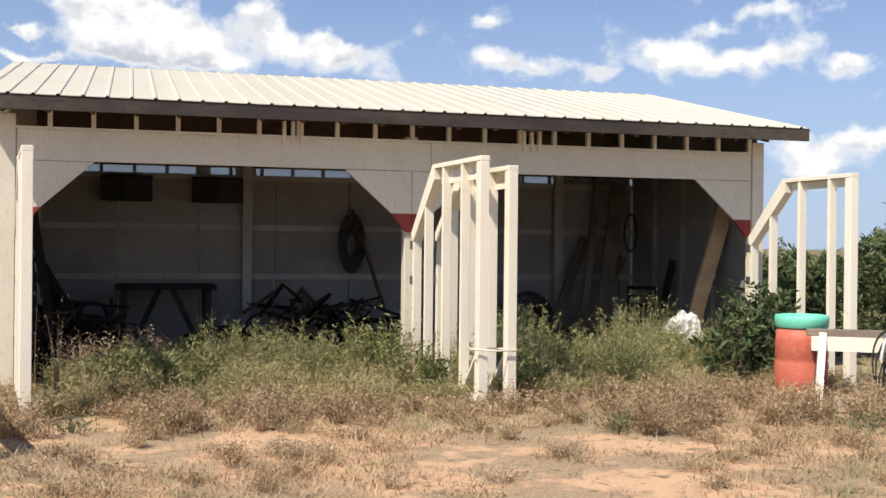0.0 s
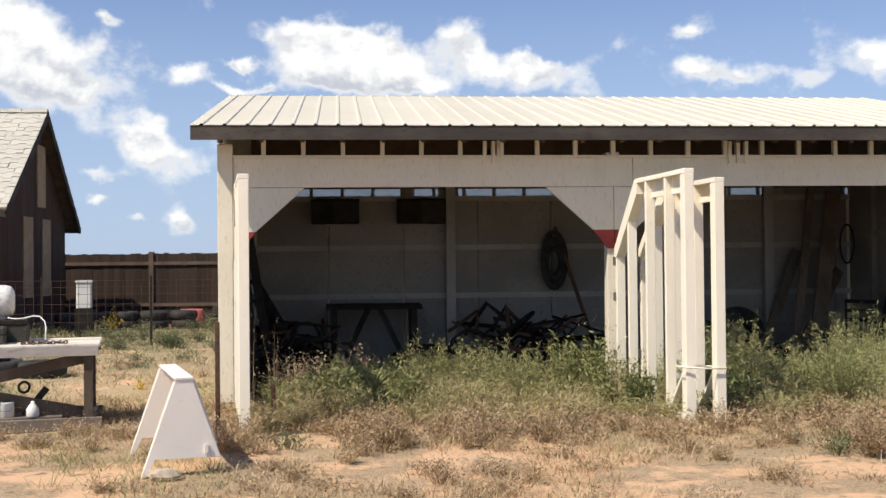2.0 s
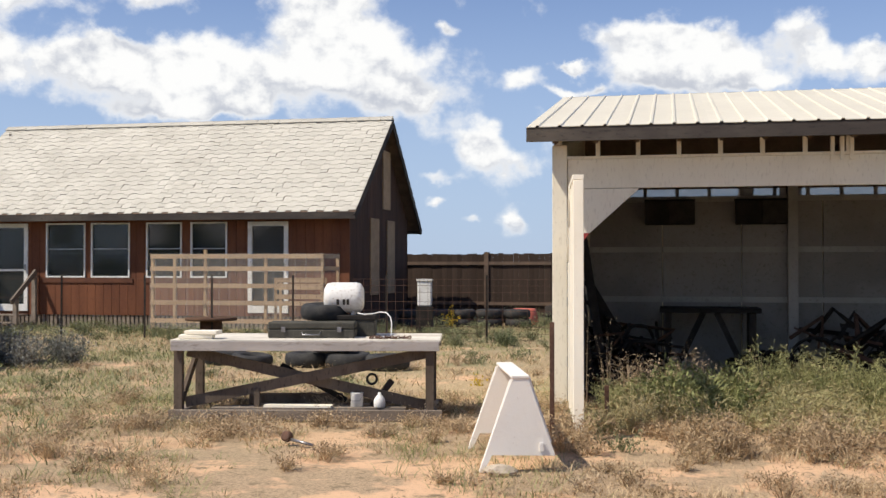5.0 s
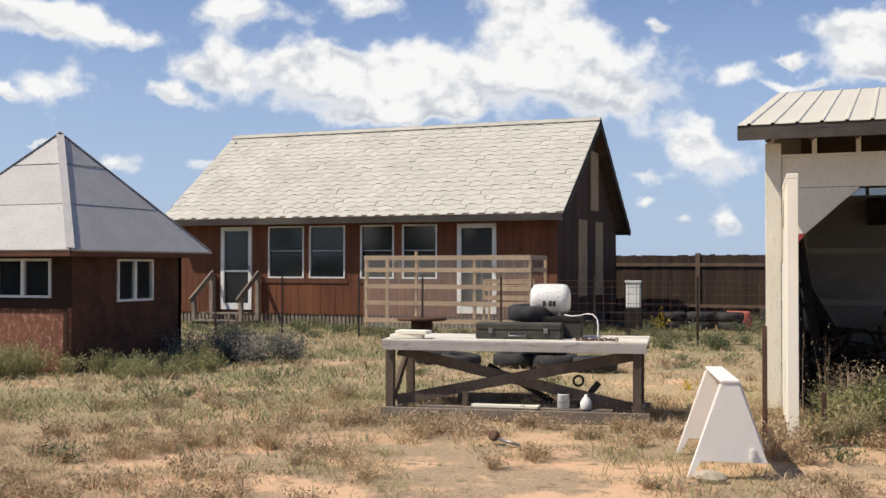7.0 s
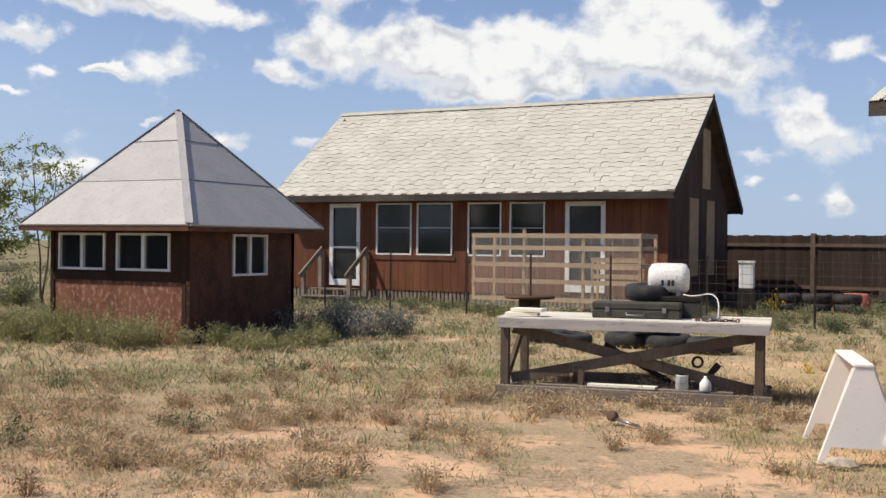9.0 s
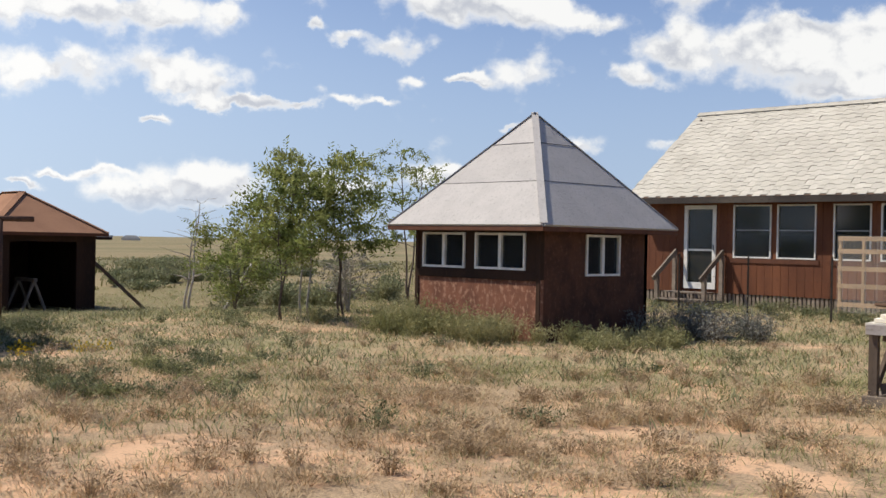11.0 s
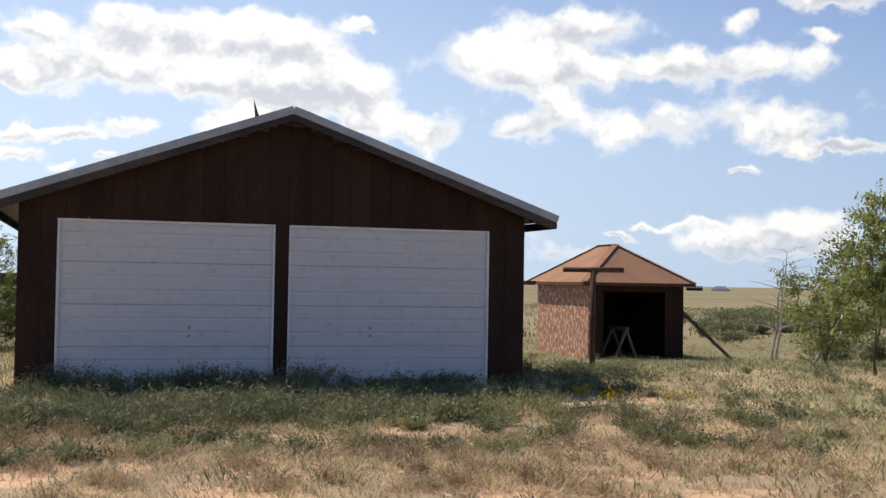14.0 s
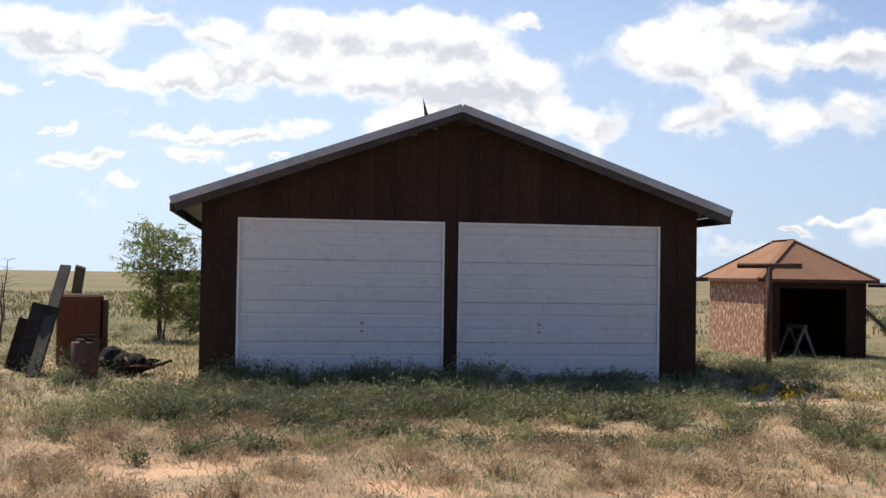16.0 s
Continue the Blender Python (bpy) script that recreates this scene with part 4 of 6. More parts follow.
    for i in range(4):
        p, q = cor[i], cor[(i + 1) % 4]
        nrm = (q - p).cross(c - p).normalized()
        for k, (t0, t1) in enumerate(((0, 0.37), (0.355, 0.72), (0.705, 1.0))):
            bm = bmesh.new()
            lift = 0.004 * (3 - k)
            top = [p.lerp(c, t0), q.lerp(c, t0), q.lerp(c, t1), p.lerp(c, t1)]
            va = [bm.verts.new(v + nrm * (0.03 + lift)) for v in top]
            vb = [bm.verts.new(v + nrm * 0.0) for v in top]
            bm.faces.new(va), bm.faces.new(vb[::-1])
            for j in range(4):
                bm.faces.new((va[j], vb[j], vb[(j + 1) % 4], va[(j + 1) % 4]))
            bmesh.ops.remove_doubles(bm, verts=bm.verts[:], dist=0.0005)
            part("roofing_band", bm, M["rolled"], s)
        for t in (0.362, 0.712):
            bm = bmesh.new()
            beam(bm, p.lerp(c, t) + nrm * 0.044, q.lerp(c, t) + nrm * 0.044, 0.011, 0.006, nrm)
            part("tar_seam", bm, M["tar"], s)
        bm = bmesh.new()
        beam(bm, p + Vector((0, 0, 0.05)), c + Vector((0, 0, 0.045)), 0.11, 0.012, (0, 0, 1))
        part("hip_cap", bm, M["rolled"], s)
        bm = bmesh.new()
        beam(bm, p - Vector((0, 0, 0.03)), q - Vector((0, 0, 0.03)), 0.03, 0.065)
        part("fascia", bm, M["trimbrown"], s)
    part("soffit", box(-w - o + 0.02, o - 0.02, -o + 0.02, w + o - 0.02, ez - 0.03, ez - 0.01), M["fascia"], s)


build_hut()


# ---- garage with two doors ----
def build_garage():
    s = thing("garage", 0, 0.04, 0, 93.1, "dark brown wooden garage with two white doors", "garage")
    y0, x0, x1, depth = 14.62, -0.82, 5.85, 7.5
    holes = [(-0.36, 2.34, -0.1, 2.13), (2.525, 5.32, -0.1, 2.13)]
    px, pz, ez = 2.50, 3.49, 2.32

    def top(x):
        return ez + 0.03 + (pz - ez) * (1 - abs(x - px) / (px - x0 + 0.35)) - 0.04
    boards(s, "cladding_board", M["darksiding"], x0, x1, -0.1, top, y0, y0 + 0.06, 0.28, holes, gap=0.004)
    for xa, xb in ((x0, x0 + 0.06), (x1 - 0.06, x1)):
        part("side_wall", box(xa, xb, y0 + 0.06, y0 + depth, -0.6, 2.36), M["darksiding"], s)
    part("rear_wall", box(x0, x1, y0 + depth - 0.06, y0 + depth, -0.6, 2.3), M["darksiding"], s)
    bm = bmesh.new()
    prism(bm, [(x0 + 0.07, 2.16), (x1 - 0.07, 2.16), (x1 - 0.07, top(x1) - 0.05), (px, top(px) - 0.05), (x0 + 0.07, top(x0) - 0.05)], y0 + 0.065, y0 + 0.09)
    part("gable_backing", bm, M["fascia"], s)
    for (a, b, z0, z1) in holes:
        dr = part("door_frame", box(a - 0.02, b + 0.02, y0 + 0.062, y0 + 0.10, -0.1, z1 + 0.02), M["darksiding"], s)
        d = part("garage_door", box(a, b, y0 + 0.055, y0 + 0.06, 0.0, 2.13), M["whitedoor"], s, "white sectional garage door")
        hgt = 2.13 / 4
        for i in range(4):
            bm = bmesh.new()
            zb = i * hgt
            yy = y0 + 0.02
            prof = [(yy + 0.006, zb + 0.002), (yy, zb + 0.010), (yy, zb + 0.16), (yy + 0.005, zb + 0.172), (yy + 0.005, zb + 0.19), (yy, zb + 0.20),
                    (yy, zb + 0.34), (yy + 0.005, zb + 0.352), (yy + 0.005, zb + 0.37), (yy, zb + 0.38), (yy, zb + hgt - 0.010), (yy + 0.006, zb + hgt - 0.002),
                    (yy + 0.034, zb + hgt - 0.002), (yy + 0.034, zb + 0.002)]
            A = [bm.verts.new((a + 0.012, y, z)) for y, z in prof]
            B = [bm.verts.new((b - 0.012, y, z)) for y, z in prof]
            bm.faces.new(A), bm.faces.new(B[::-1])
            for k in range(len(prof)):
                j = (k + 1) % len(prof)
                bm.faces.new((A[k], B[k], B[j], A[j]))
            part("door_section", bm, M["whitedoor"], d)
        bm = bmesh.new()
        cx = a + (b - a) * (0.60 if a < 1 else 0.40)
        bx(bm, cx - 0.02, cx + 0.02, y0 - 0.01, y0 + 0.02, 0.76, 0.80)
        part("handle", bm, M["steel"], d, "small metal handle")
        part("lock", box(cx - 0.015, cx + 0.015, y0 - 0.02, y0 + 0.02, 0.66, 0.69), M["steel"], d, "small metal lock")
        bm = bmesh.new()
        bx(bm, a - 0.0, a + 0.03, y0 - 0.012, y0 + 0.05, 0, 2.13), bx(bm, b - 0.03, b, y0 - 0.012, y0 + 0.05, 0, 2.13), bx(bm, a + 0.03, b - 0.03, y0 - 0.012, y0 + 0.05, 2.10, 2.13)
        part("door_trim", bm, M["whiteframe"], s)
    # roof of two slabs with a grey metal edge
    o, fr = 0.36, 0.30
    for d in (-1, 1):
        xe = (x0 - o) if d < 0 else (x1 + o)
        bm = bmesh.new()
        L = Vector((px - xe, 0, pz + 0.13 - ez))
        up = Vector((-L.z, 0, L.x)).normalized() * (1 if L.x > 0 else -1)
        mid = y0 - fr + (depth + 2 * fr) / 2
        beam(bm, (xe, mid, ez), (px, mid, pz + 0.13), depth + 2 * fr, 0.05, up)
        part("roof_slab", bm, M["galv"], s, "grey metal roof sheet")
        bm = bmesh.new()
        beam(bm, (xe + d * 0.01, y0 - fr - 0.015, ez - 0.01), (px, y0 - fr - 0.015, pz + 0.12), 0.03, 0.10, up)
        part("metal_edge", bm, M["galv"], s)
        bm = bmesh.new()
        beam(bm, (xe - d * 0.03, y0 - fr + 0.02, ez - 0.09), (px, y0 - fr + 0.02, pz + 0.045), 0.04, 0.12, up)
        part("rake_board", bm, M["fascia"], s)
        part("fascia", box(xe - 0.02, xe + 0.02, y0 - fr + 0.04, y0 + depth + fr, ez - 0.14, ez - 0.03), M["fascia"], s)
        bm = bmesh.new()
        for k in range(3):
            bx(bm, xe - d * 0.10 - 0.02 - d * 0.09 * k, xe - d * 0.10 + 0.02 - d * 0.09 * k, y0 - fr + 0.03, y0 - 0.02, ez - 0.12 + 0.035 * k, ez - 0.05 + 0.035 * k)
        part("lookout", bm, M["fascia"], s)
    # a thin vane on the ridge
    v = part("vane", box(2.16, 2.21, y0 + 0.5, y0 + 0.55, pz - 0.1, pz + 0.08), M["rust"], s)
    bm = bmesh.new()
    prism(bm, [(2.12, pz + 0.04), (2.30, pz + 0.10), (2.17, pz + 0.12), (2.09, pz + 0.36)], y0 + 0.51, y0 + 0.525)
    part("vane_blade", bm, M["rust"], v)


build_garage()


# ---- brown hip-roofed hut on lower ground ----
def build_far_hut():
    x, y = -25.95, 10.5
    g = -0.47
    s = thing("brown_hut", x, y, g, 0, "open-fronted brown hut with hipped brown roof", "hut")
    W, D, h = 2.58, 3.85, 1.92          # along y, along -x
    # The sunny wall's board is lighter, the shaded walls' darker: light in the colour.
    part("lit_wall", box(-D, 0, 0, 0.07, -0.1, h), M["flake"], s, "flake board wall, coloured lighter as the sunny side")
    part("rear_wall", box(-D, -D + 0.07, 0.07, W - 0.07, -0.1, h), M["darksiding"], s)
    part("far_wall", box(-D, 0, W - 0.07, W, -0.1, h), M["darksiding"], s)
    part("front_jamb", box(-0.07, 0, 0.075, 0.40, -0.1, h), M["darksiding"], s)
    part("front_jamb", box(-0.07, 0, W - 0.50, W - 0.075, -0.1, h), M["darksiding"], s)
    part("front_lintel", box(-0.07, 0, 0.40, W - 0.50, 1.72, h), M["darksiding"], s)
    o, ez, rz_ = 0.22, h + 0.0, 2.92
    cor = [Vector(p) for p in ((o, -o, ez), (o, W + o, ez), (-D - o, W + o, ez), (-D - o, -o, ez))]
    r0, r1 = Vector((-D / 2 + 0.55, W / 2, rz_)), Vector((-D / 2 - 0.55, W / 2, rz_))
    for pts in ((cor[0], cor[1], r0), (cor[1], cor[2], r1, r0), (cor[2], cor[3], r1), (cor[3], cor[0], r0, r1)):
        bm = bmesh.new()
        nrm = (pts[1] - pts[0]).cross(pts[2] - pts[0]).normalized()
        va, vb = [bm.verts.new(p + nrm * 0.03) for p in pts], [bm.verts.new(p) for p in pts]
        bm.faces.new(va), bm.faces.new(vb[::-1])
        for j in range(len(pts)):
            k = (j + 1) % len(pts)
            bm.faces.new((va[j], vb[j], vb[k], va[k]))
        part("roof_face", bm, M["brownroof"], s)
    for p, q in ((cor[0], r0), (cor[1], r0), (cor[2], r1), (cor[3], r1), (r0, r1)):
        bm = bmesh.new()
        beam(bm, p + Vector((0, 0, 0.04)), q + Vector((0, 0, 0.04)), 0.17, 0.014)
        part("hip_cap", bm, M["brownroof"], s)
    for i in range(4):
        bm = bmesh.new()
        beam(bm, cor[i] - Vector((0, 0, 0.02)), cor[(i + 1) % 4] - Vector((0, 0, 0.02)), 0.03, 0.07)
        part("fascia", bm, M["trimbrown"], s)
    part("soffit", box(-D - o + 0.02, o - 0.02, -o + 0.02, W + o - 0.02, ez - 0.03, ez - 0.012), M["fascia"], s)
    # prop against the far side
    bm = bmesh.new()
    beam(bm, (-0.3, W + 0.02, 1.30), (-0.3, W + 1.55, -0.02), 0.07, 0.07)
    part("prop", bm, M["rafter"], s, "dark leaning prop")
    # trestle inside
    t = thing("trestle", x - 0.55, y + 1.25, g, 90, "pale wooden trestle standing in the brown hut", "trestle")
    for dx in (-0.3, 0.3):
        bm = bmesh.new()
        beam(bm, (dx, 0, 0), (0, 0, 0.74), 0.06, 0.09, (0, 1, 0))
        part("leg", bm, M["greywood"], t)
        bm = bmesh.new()
        beam(bm, (dx, 0.9, 0), (0, 0.9, 0.74), 0.06, 0.09, (0, 1, 0))
        part("leg", bm, M["greywood"], t)
    part("top_rail", box(-0.05, 0.05, -0.1, 1.0, 0.72, 0.81), M["greywood"], t)


build_far_hut()


def t_post(x, y, top, half, label):
    s = thing("clothesline_post", x, y, ground_z(x, y), 0, label, "clothesline post", "clothesline posts")
    bm = bmesh.new()
    tube(bm, [(0, 0, -0.05), (0, 0, top)], 0.045, 10)
    part("upright", bm, M["rust"], s)
    bm = bmesh.new()
    tube(bm, [(-half * 0.38, -half, top), (half * 0.38, half, top)], 0.045, 10)
    part("crossbar", bm, M["rust"], s)


t_post(-17.35, 7.12, 1.66, 0.47, "dark iron T-shaped clothesline post in the grass")
t_post(-22.3, 7.3, 1.60, 0.47, "dark iron T-shaped clothesline post in the grass")


# ---- yard things ----
def ring(bm, R, r, n=24, k=10, squash=1.0, m=None):
    """A tyre or hoop lying flat: outer radius R, section radius r."""
    rings = []
    for i in range(n):
        a = 2 * math.pi * i / n
        row = []
        for j in range(k):
            b = 2 * math.pi * j / k
            q = R - r + r * math.copysign(abs(math.cos(b)) ** 0.6, math.cos(b))
            row.append(bm.verts.new((q * math.cos(a), q * math.sin(a), r * squash * math.copysign(abs(math.sin(b)) ** 0.6, math.sin(b)))))
        rings.append(row)
    for i in range(n):
        A, B = rings[i], rings[(i + 1) % n]
        for j in range(k):
            f = bm.faces.new((A[j], B[j], B[(j + 1) % k], A[(j + 1) % k]))
            f.smooth = True
    if m is not None:
        bmesh.ops.transform(bm, matrix=m, verts=[v for row in rings for v in row])


def tyre(x, y, z, tilt=0, rz=0, R=0.32, label="worn black rubber tyre lying on the ground"):
    bm = bmesh.new()
    ring(bm, R, 0.10 if R > 0.3 else 0.075, 28, 10, 1.05)
    ob = new("tyre", finish("tyre", bm, M["rubber"]))
    ob.matrix_world = pose(x, y, z + 0.105 + abs(math.sin(radians(tilt))) * (R - 0.105), tilt, 0, rz)
    return tagged(ob, label, "tyre", "old tyres")


def a_frame_trestle():
    """Two trapezoid end panels on one leaf of plywood, each with a single long foot, and a board on top."""
    s = thing("sawhorse", -0.985, 7.84, 0, 14.5, "white-painted plywood sawhorse standing in dry grass", "sawhorse")
    for y in (0.0, 1.03):
        bm = bmesh.new()
        prism(bm, [(-0.055, 0.665), (0.062, 0.665), (0.255, 0.115), (-0.20, 0.125), (-0.255, 0.0), (-0.292, 0.0)], y - 0.011, y + 0.011)
        part("end_panel", bm, M["sawpaint"], s, bevel=0.002)
        bm = bmesh.new()
        beam(bm, (-0.268, y + 0.032, 0.0), (-0.045, y + 0.032, 0.65), 0.04, 0.035, (0, 1, 0))
        part("leg", bm, M["sawpaint"], s)
        bm = bmesh.new()
        beam(bm, (0.225, y + 0.032, 0.12), (0.045, y + 0.032, 0.65), 0.04, 0.035, (0, 1, 0))
        part("leg", bm, M["sawpaint"], s)
    part("top_board", box(-0.062, 0.068, -0.018, 1.06, 0.666, 0.688), M["sawpaint"], s, bevel=0.005)
    bm = bmesh.new()
    prism(bm, [(0.066, 0.660), (0.084, 0.660), (0.24, 0.20), (0.222, 0.20)], 0.055, 1.015)
    part("side_panel", bm, M["sawpaint"], s)
    part("latch", box(0.14, 0.165, -0.03, -0.012, 0.15, 0.21), M["sawpaint"], s)


a_frame_trestle()


def work_table():
    s = thing("work_table", -3.32, 10.02, 0, 10.5, "long weathered work table with white-topped planks", "table")
    L, D, h = 1.28, 0.95, 0.765
    for i in range(4):
        part("top_plank", box(-L, L, -0.02 + i * 0.24, 0.215 + i * 0.24, h - 0.035, h + random.uniform(-0.004, 0.004)), M["tabletop"], s, bevel=0.004)
    part("front_apron", box(-L + 0.01, L - 0.01, -0.045, -0.022, h - 0.105, h - 0.012), M["apron"], s, bevel=0.003)
    part("rear_apron", box(-L + 0.01, L - 0.01, D - 0.03, D, h - 0.125, h - 0.036), M["greywood"], s)
    for x in (-L + 0.07, L - 0.10):
        for y in (0.0, D - 0.1):
            part("leg", box(x - 0.04, x + 0.04, y, y + 0.085, 0.09, h - 0.036), M["oldwood"], s, bevel=0.004)
        bm = bmesh.new()
        beam(bm, (x, 0.06, 0.12), (x, D - 0.1, h - 0.12), 0.035, 0.085)
        part("end_brace", bm, M["oldwood"], s)
        part("end_skid", box(x - 0.06, x + 0.06, -0.04, D + 0.02, 0.03, 0.09), M["greywood"], s)
    for y, z0, z1 in ((0.11, 0.16, h - 0.13), (0.17, h - 0.12, 0.12)):
        bm = bmesh.new()
        beam(bm, (-L + 0.12, y, z0), (L - 0.12, y, z1), 0.035, 0.10)
        part("cross_brace", bm, M["oldwood"], s)
    part("front_skid", box(-L - 0.0, L + 0.02, -0.085, -0.045, 0.0, 0.11), M["greywood"], s, bevel=0.005)
    part("rear_skid", box(-L, L, D + 0.02, D + 0.06, 0.0, 0.09), M["greywood"], s)
    part("shelf_plank", box(-0.9, 0.95, 0.02, 0.20, 0.092, 0.118), M["greywood"], s)
    part("shelf_plank", box(-0.5, 0.75, 0.24, 0.40, 0.092, 0.118), M["greywood"], s)

    bm = bmesh.new()
    beam(bm, (-0.28, 0.32, 0.50), (0.36, 0.28, 0.16), 0.03, 0.05)
    part("loose_brace", bm, M["dark"], s)
    part("low_beam", box(-0.62, 0.30, 0.46, 0.56, 0.092, 0.20), M["oldwood"], s, bevel=0.005)
    part("low_block", box(-0.50, -0.45, 0.08, 0.16, 0.119, 0.30), M["oldwood"], s)
    def on(x, y, z):
        return tuple(s.matrix_world @ Vector((x, y, z)))
    # case
    c = thing("tool_case", *on(0.03, 0.20, h), 11, "grey-green hard tool case lying on the table", "case")
    part("body", box(-0.42, 0.42, 0, 0.30, 0.0, 0.085), M["case"], c, bevel=0.012)
    part("lid", box(-0.42, 0.42, 0, 0.30, 0.088, 0.155), M["case"], c, bevel=0.012)
    for x in (-0.27, 0.27):
        part("latch", box(x - 0.02, x + 0.02, -0.012, 0.0, 0.06, 0.11), M["steel"], c)
    bm = bmesh.new()
    tube(bm, [(-0.09, 0, 0.06), (-0.08, -0.03, 0.035), (0.08, -0.03, 0.035), (0.09, 0, 0.06)], 0.008, 6)
    part("handle", bm, M["steel"], c)
    t = tyre(*on(0.10, 0.66, h + 0.13), 3, 0, 0.24, "small black tyre lying on the work table")
    part_ = thing("battery_box", *on(0.42, 0.62, h), 11, "dark grey battery box on the table", "box")
    part("body", box(-0.28, 0.2, -0.14, 0.14, 0, 0.16), M["case"], part_, bevel=0.01)
    part("lid", box(-0.29, 0.21, -0.15, 0.15, 0.161, 0.21), M["dark"], part_, bevel=0.008)
    tk = thing("white_tank", *on(0.30, 0.64, h + 0.212), 11, "small white metal tank with dark marks", "tank")
    bm = bmesh.new()
    lathe(bm, [(0.02, -0.20), (0.10, -0.195), (0.145, -0.165), (0.155, -0.12), (0.155, 0.12), (0.145, 0.165), (0.10, 0.195), (0.02, 0.20)], 24, pose(0, 0, 0.165, 0, 90, 0))
    part("shell", bm, M["tank"], tk)
    for x in (-0.1, 0.1):
        part("foot", box(x - 0.02, x + 0.02, -0.10, 0.10, 0, 0.035), M["steel"], tk)
    bm = bmesh.new()
    for x in (-0.05, 0.01, 0.05):
        bx(bm, x - 0.01, x + 0.015, -0.162, -0.150, 0.10, 0.155)
    part("marking", bm, M["dark"], tk)
    cb = bmesh.new()
    tube(cb, [on(0.45, 0.5, h + 0.23), on(0.52, 0.47, h + 0.218), on(0.60, 0.44, h + 0.225), on(0.68, 0.41, h + 0.245), on(0.74, 0.38, h + 0.24), on(0.785, 0.34, h + 0.20), on(0.80, 0.30, h + 0.14), on(0.80, 0.22, h + 0.02), on(0.72, 0.15, h + 0.012)], 0.006, 6)
    tagged(new("cable", finish("cable", cb, M["whiteframe"])), "white cable hanging from the battery box", "cable")
    for i in range(2):
        st = thing("board_offcut", *on(-1.08 + 0.06 * i, 0.12, h + 0.004 + 0.04 * i), 14 - 9 * i, "white-painted board offcut on the table", "board", "board offcuts")
        part("board", box(-0.14, 0.18, -0.08, 0.10, 0, 0.036), M["peel"], st, bevel=0.004)
    ch = bmesh.new()
    for i in range(14):
        a = on(0.62 + 0.028 * i, 0.10 + 0.03 * math.sin(i * 1.3), h + 0.014)
        ring(ch, 0.026, 0.006, 10, 6, 1.0, Matrix.Translation(a) @ pose(0, 0, 0, 35 * (i % 2) + 20, 0, 25 * i))
    tagged(new("chain", finish("chain", ch, M["rust"])), "rusty chain heaped on the table", "chain")
    # under the table
    can = thing("paint_can", *on(0.48, 0.12, 0.12), 0, "white paint can on a low plank", "can")
    bm = bmesh.new()
    lathe(bm, [(0.055, 0), (0.06, 0.004), (0.06, 0.125), (0.063, 0.13), (0.055, 0.135), (0.05, 0.128)], 20)
    part("tin", bm, M["whiteframe"], can)
    bm = bmesh.new()
    tube(bm, [(-0.06, 0, 0.11), (-0.04, -0.06, 0.06), (0.04, -0.06, 0.06), (0.06, 0, 0.11)], 0.003, 5)
    part("bail", bm, M["steel"], can)
    jug = thing("plastic_jug", *on(0.70, 0.06, 0.12), 20, "small white plastic jug on the low plank", "jug")
    bm = bmesh.new()
    lathe(bm, [(0.05, 0), (0.055, 0.01), (0.055, 0.07), (0.03, 0.11), (0.016, 0.12), (0.016, 0.14)], 14)
    part("bottle", bm, M["whiteframe"], jug)
    bk = thing("black_hook", *on(0.62, 0.16, 0.118), 30, "black iron clamp leaning under the table", "clamp")
    bm = bmesh.new()
    beam(bm, (0, 0, 0), (0.20, 0, 0.24), 0.05, 0.05)
    part("bar", bm, M["dark"], bk)
    bm = bmesh.new()
    ring(bm, 0.06, 0.012, 14, 6, 1, pose(0.0, 0, 0.26, 90, 0, 0))
    part("loop", bm, M["dark"], bk)
    lp = thing("white_plank", *on(-0.05, 0.08, 0.119), 6, "thin white board under the table", "board")
    part("board", box(-0.35, 0.3, -0.06, 0.06, 0, 0.022), M["peel"], lp)


work_table()
hm = thing("dropped_tool", -2.96, 8.62, 0.02, -20, "steel wrench lying in the dry grass", "wrench")
bm = bmesh.new()
tube(bm, [(-0.02, 0, 0.03), (0.22, 0, 0.0)], 0.013, 8)
part("shaft", bm, M["steel"], hm, "bright steel shaft")
bm = bmesh.new()
lathe(bm, [(0.03, -0.03), (0.045, -0.02), (0.045, 0.02), (0.03, 0.03)], 12, pose(-0.05, 0, 0.05, 70, 20, 0))
part("head", bm, M["rust"], hm)

for x, y, z, tl, r in ((-6.4, 15.5, 0, 0, 0.33), (-5.8, 15.0, 0, 5, 0.30), (-5.1, 15.4, 0, 0, 0.33), (-4.45, 15.3, 0, 2, 0.34), (-3.85, 15.2, 0, 0, 0.32), (-4.75, 15.35, 0.21, 4, 0.32)):
    tyre(x, y, z, tl, random.uniform(0, 90), r)
for i in range(5):
    for k in range(2):
        tyre(-6.0 + i * 0.62 + random.uniform(-0.04, 0.04), 25.7 + 0.12 * i, 0.212 * k, 0, random.uniform(0, 90), 0.32, "black tyre stacked in a row by the fence")


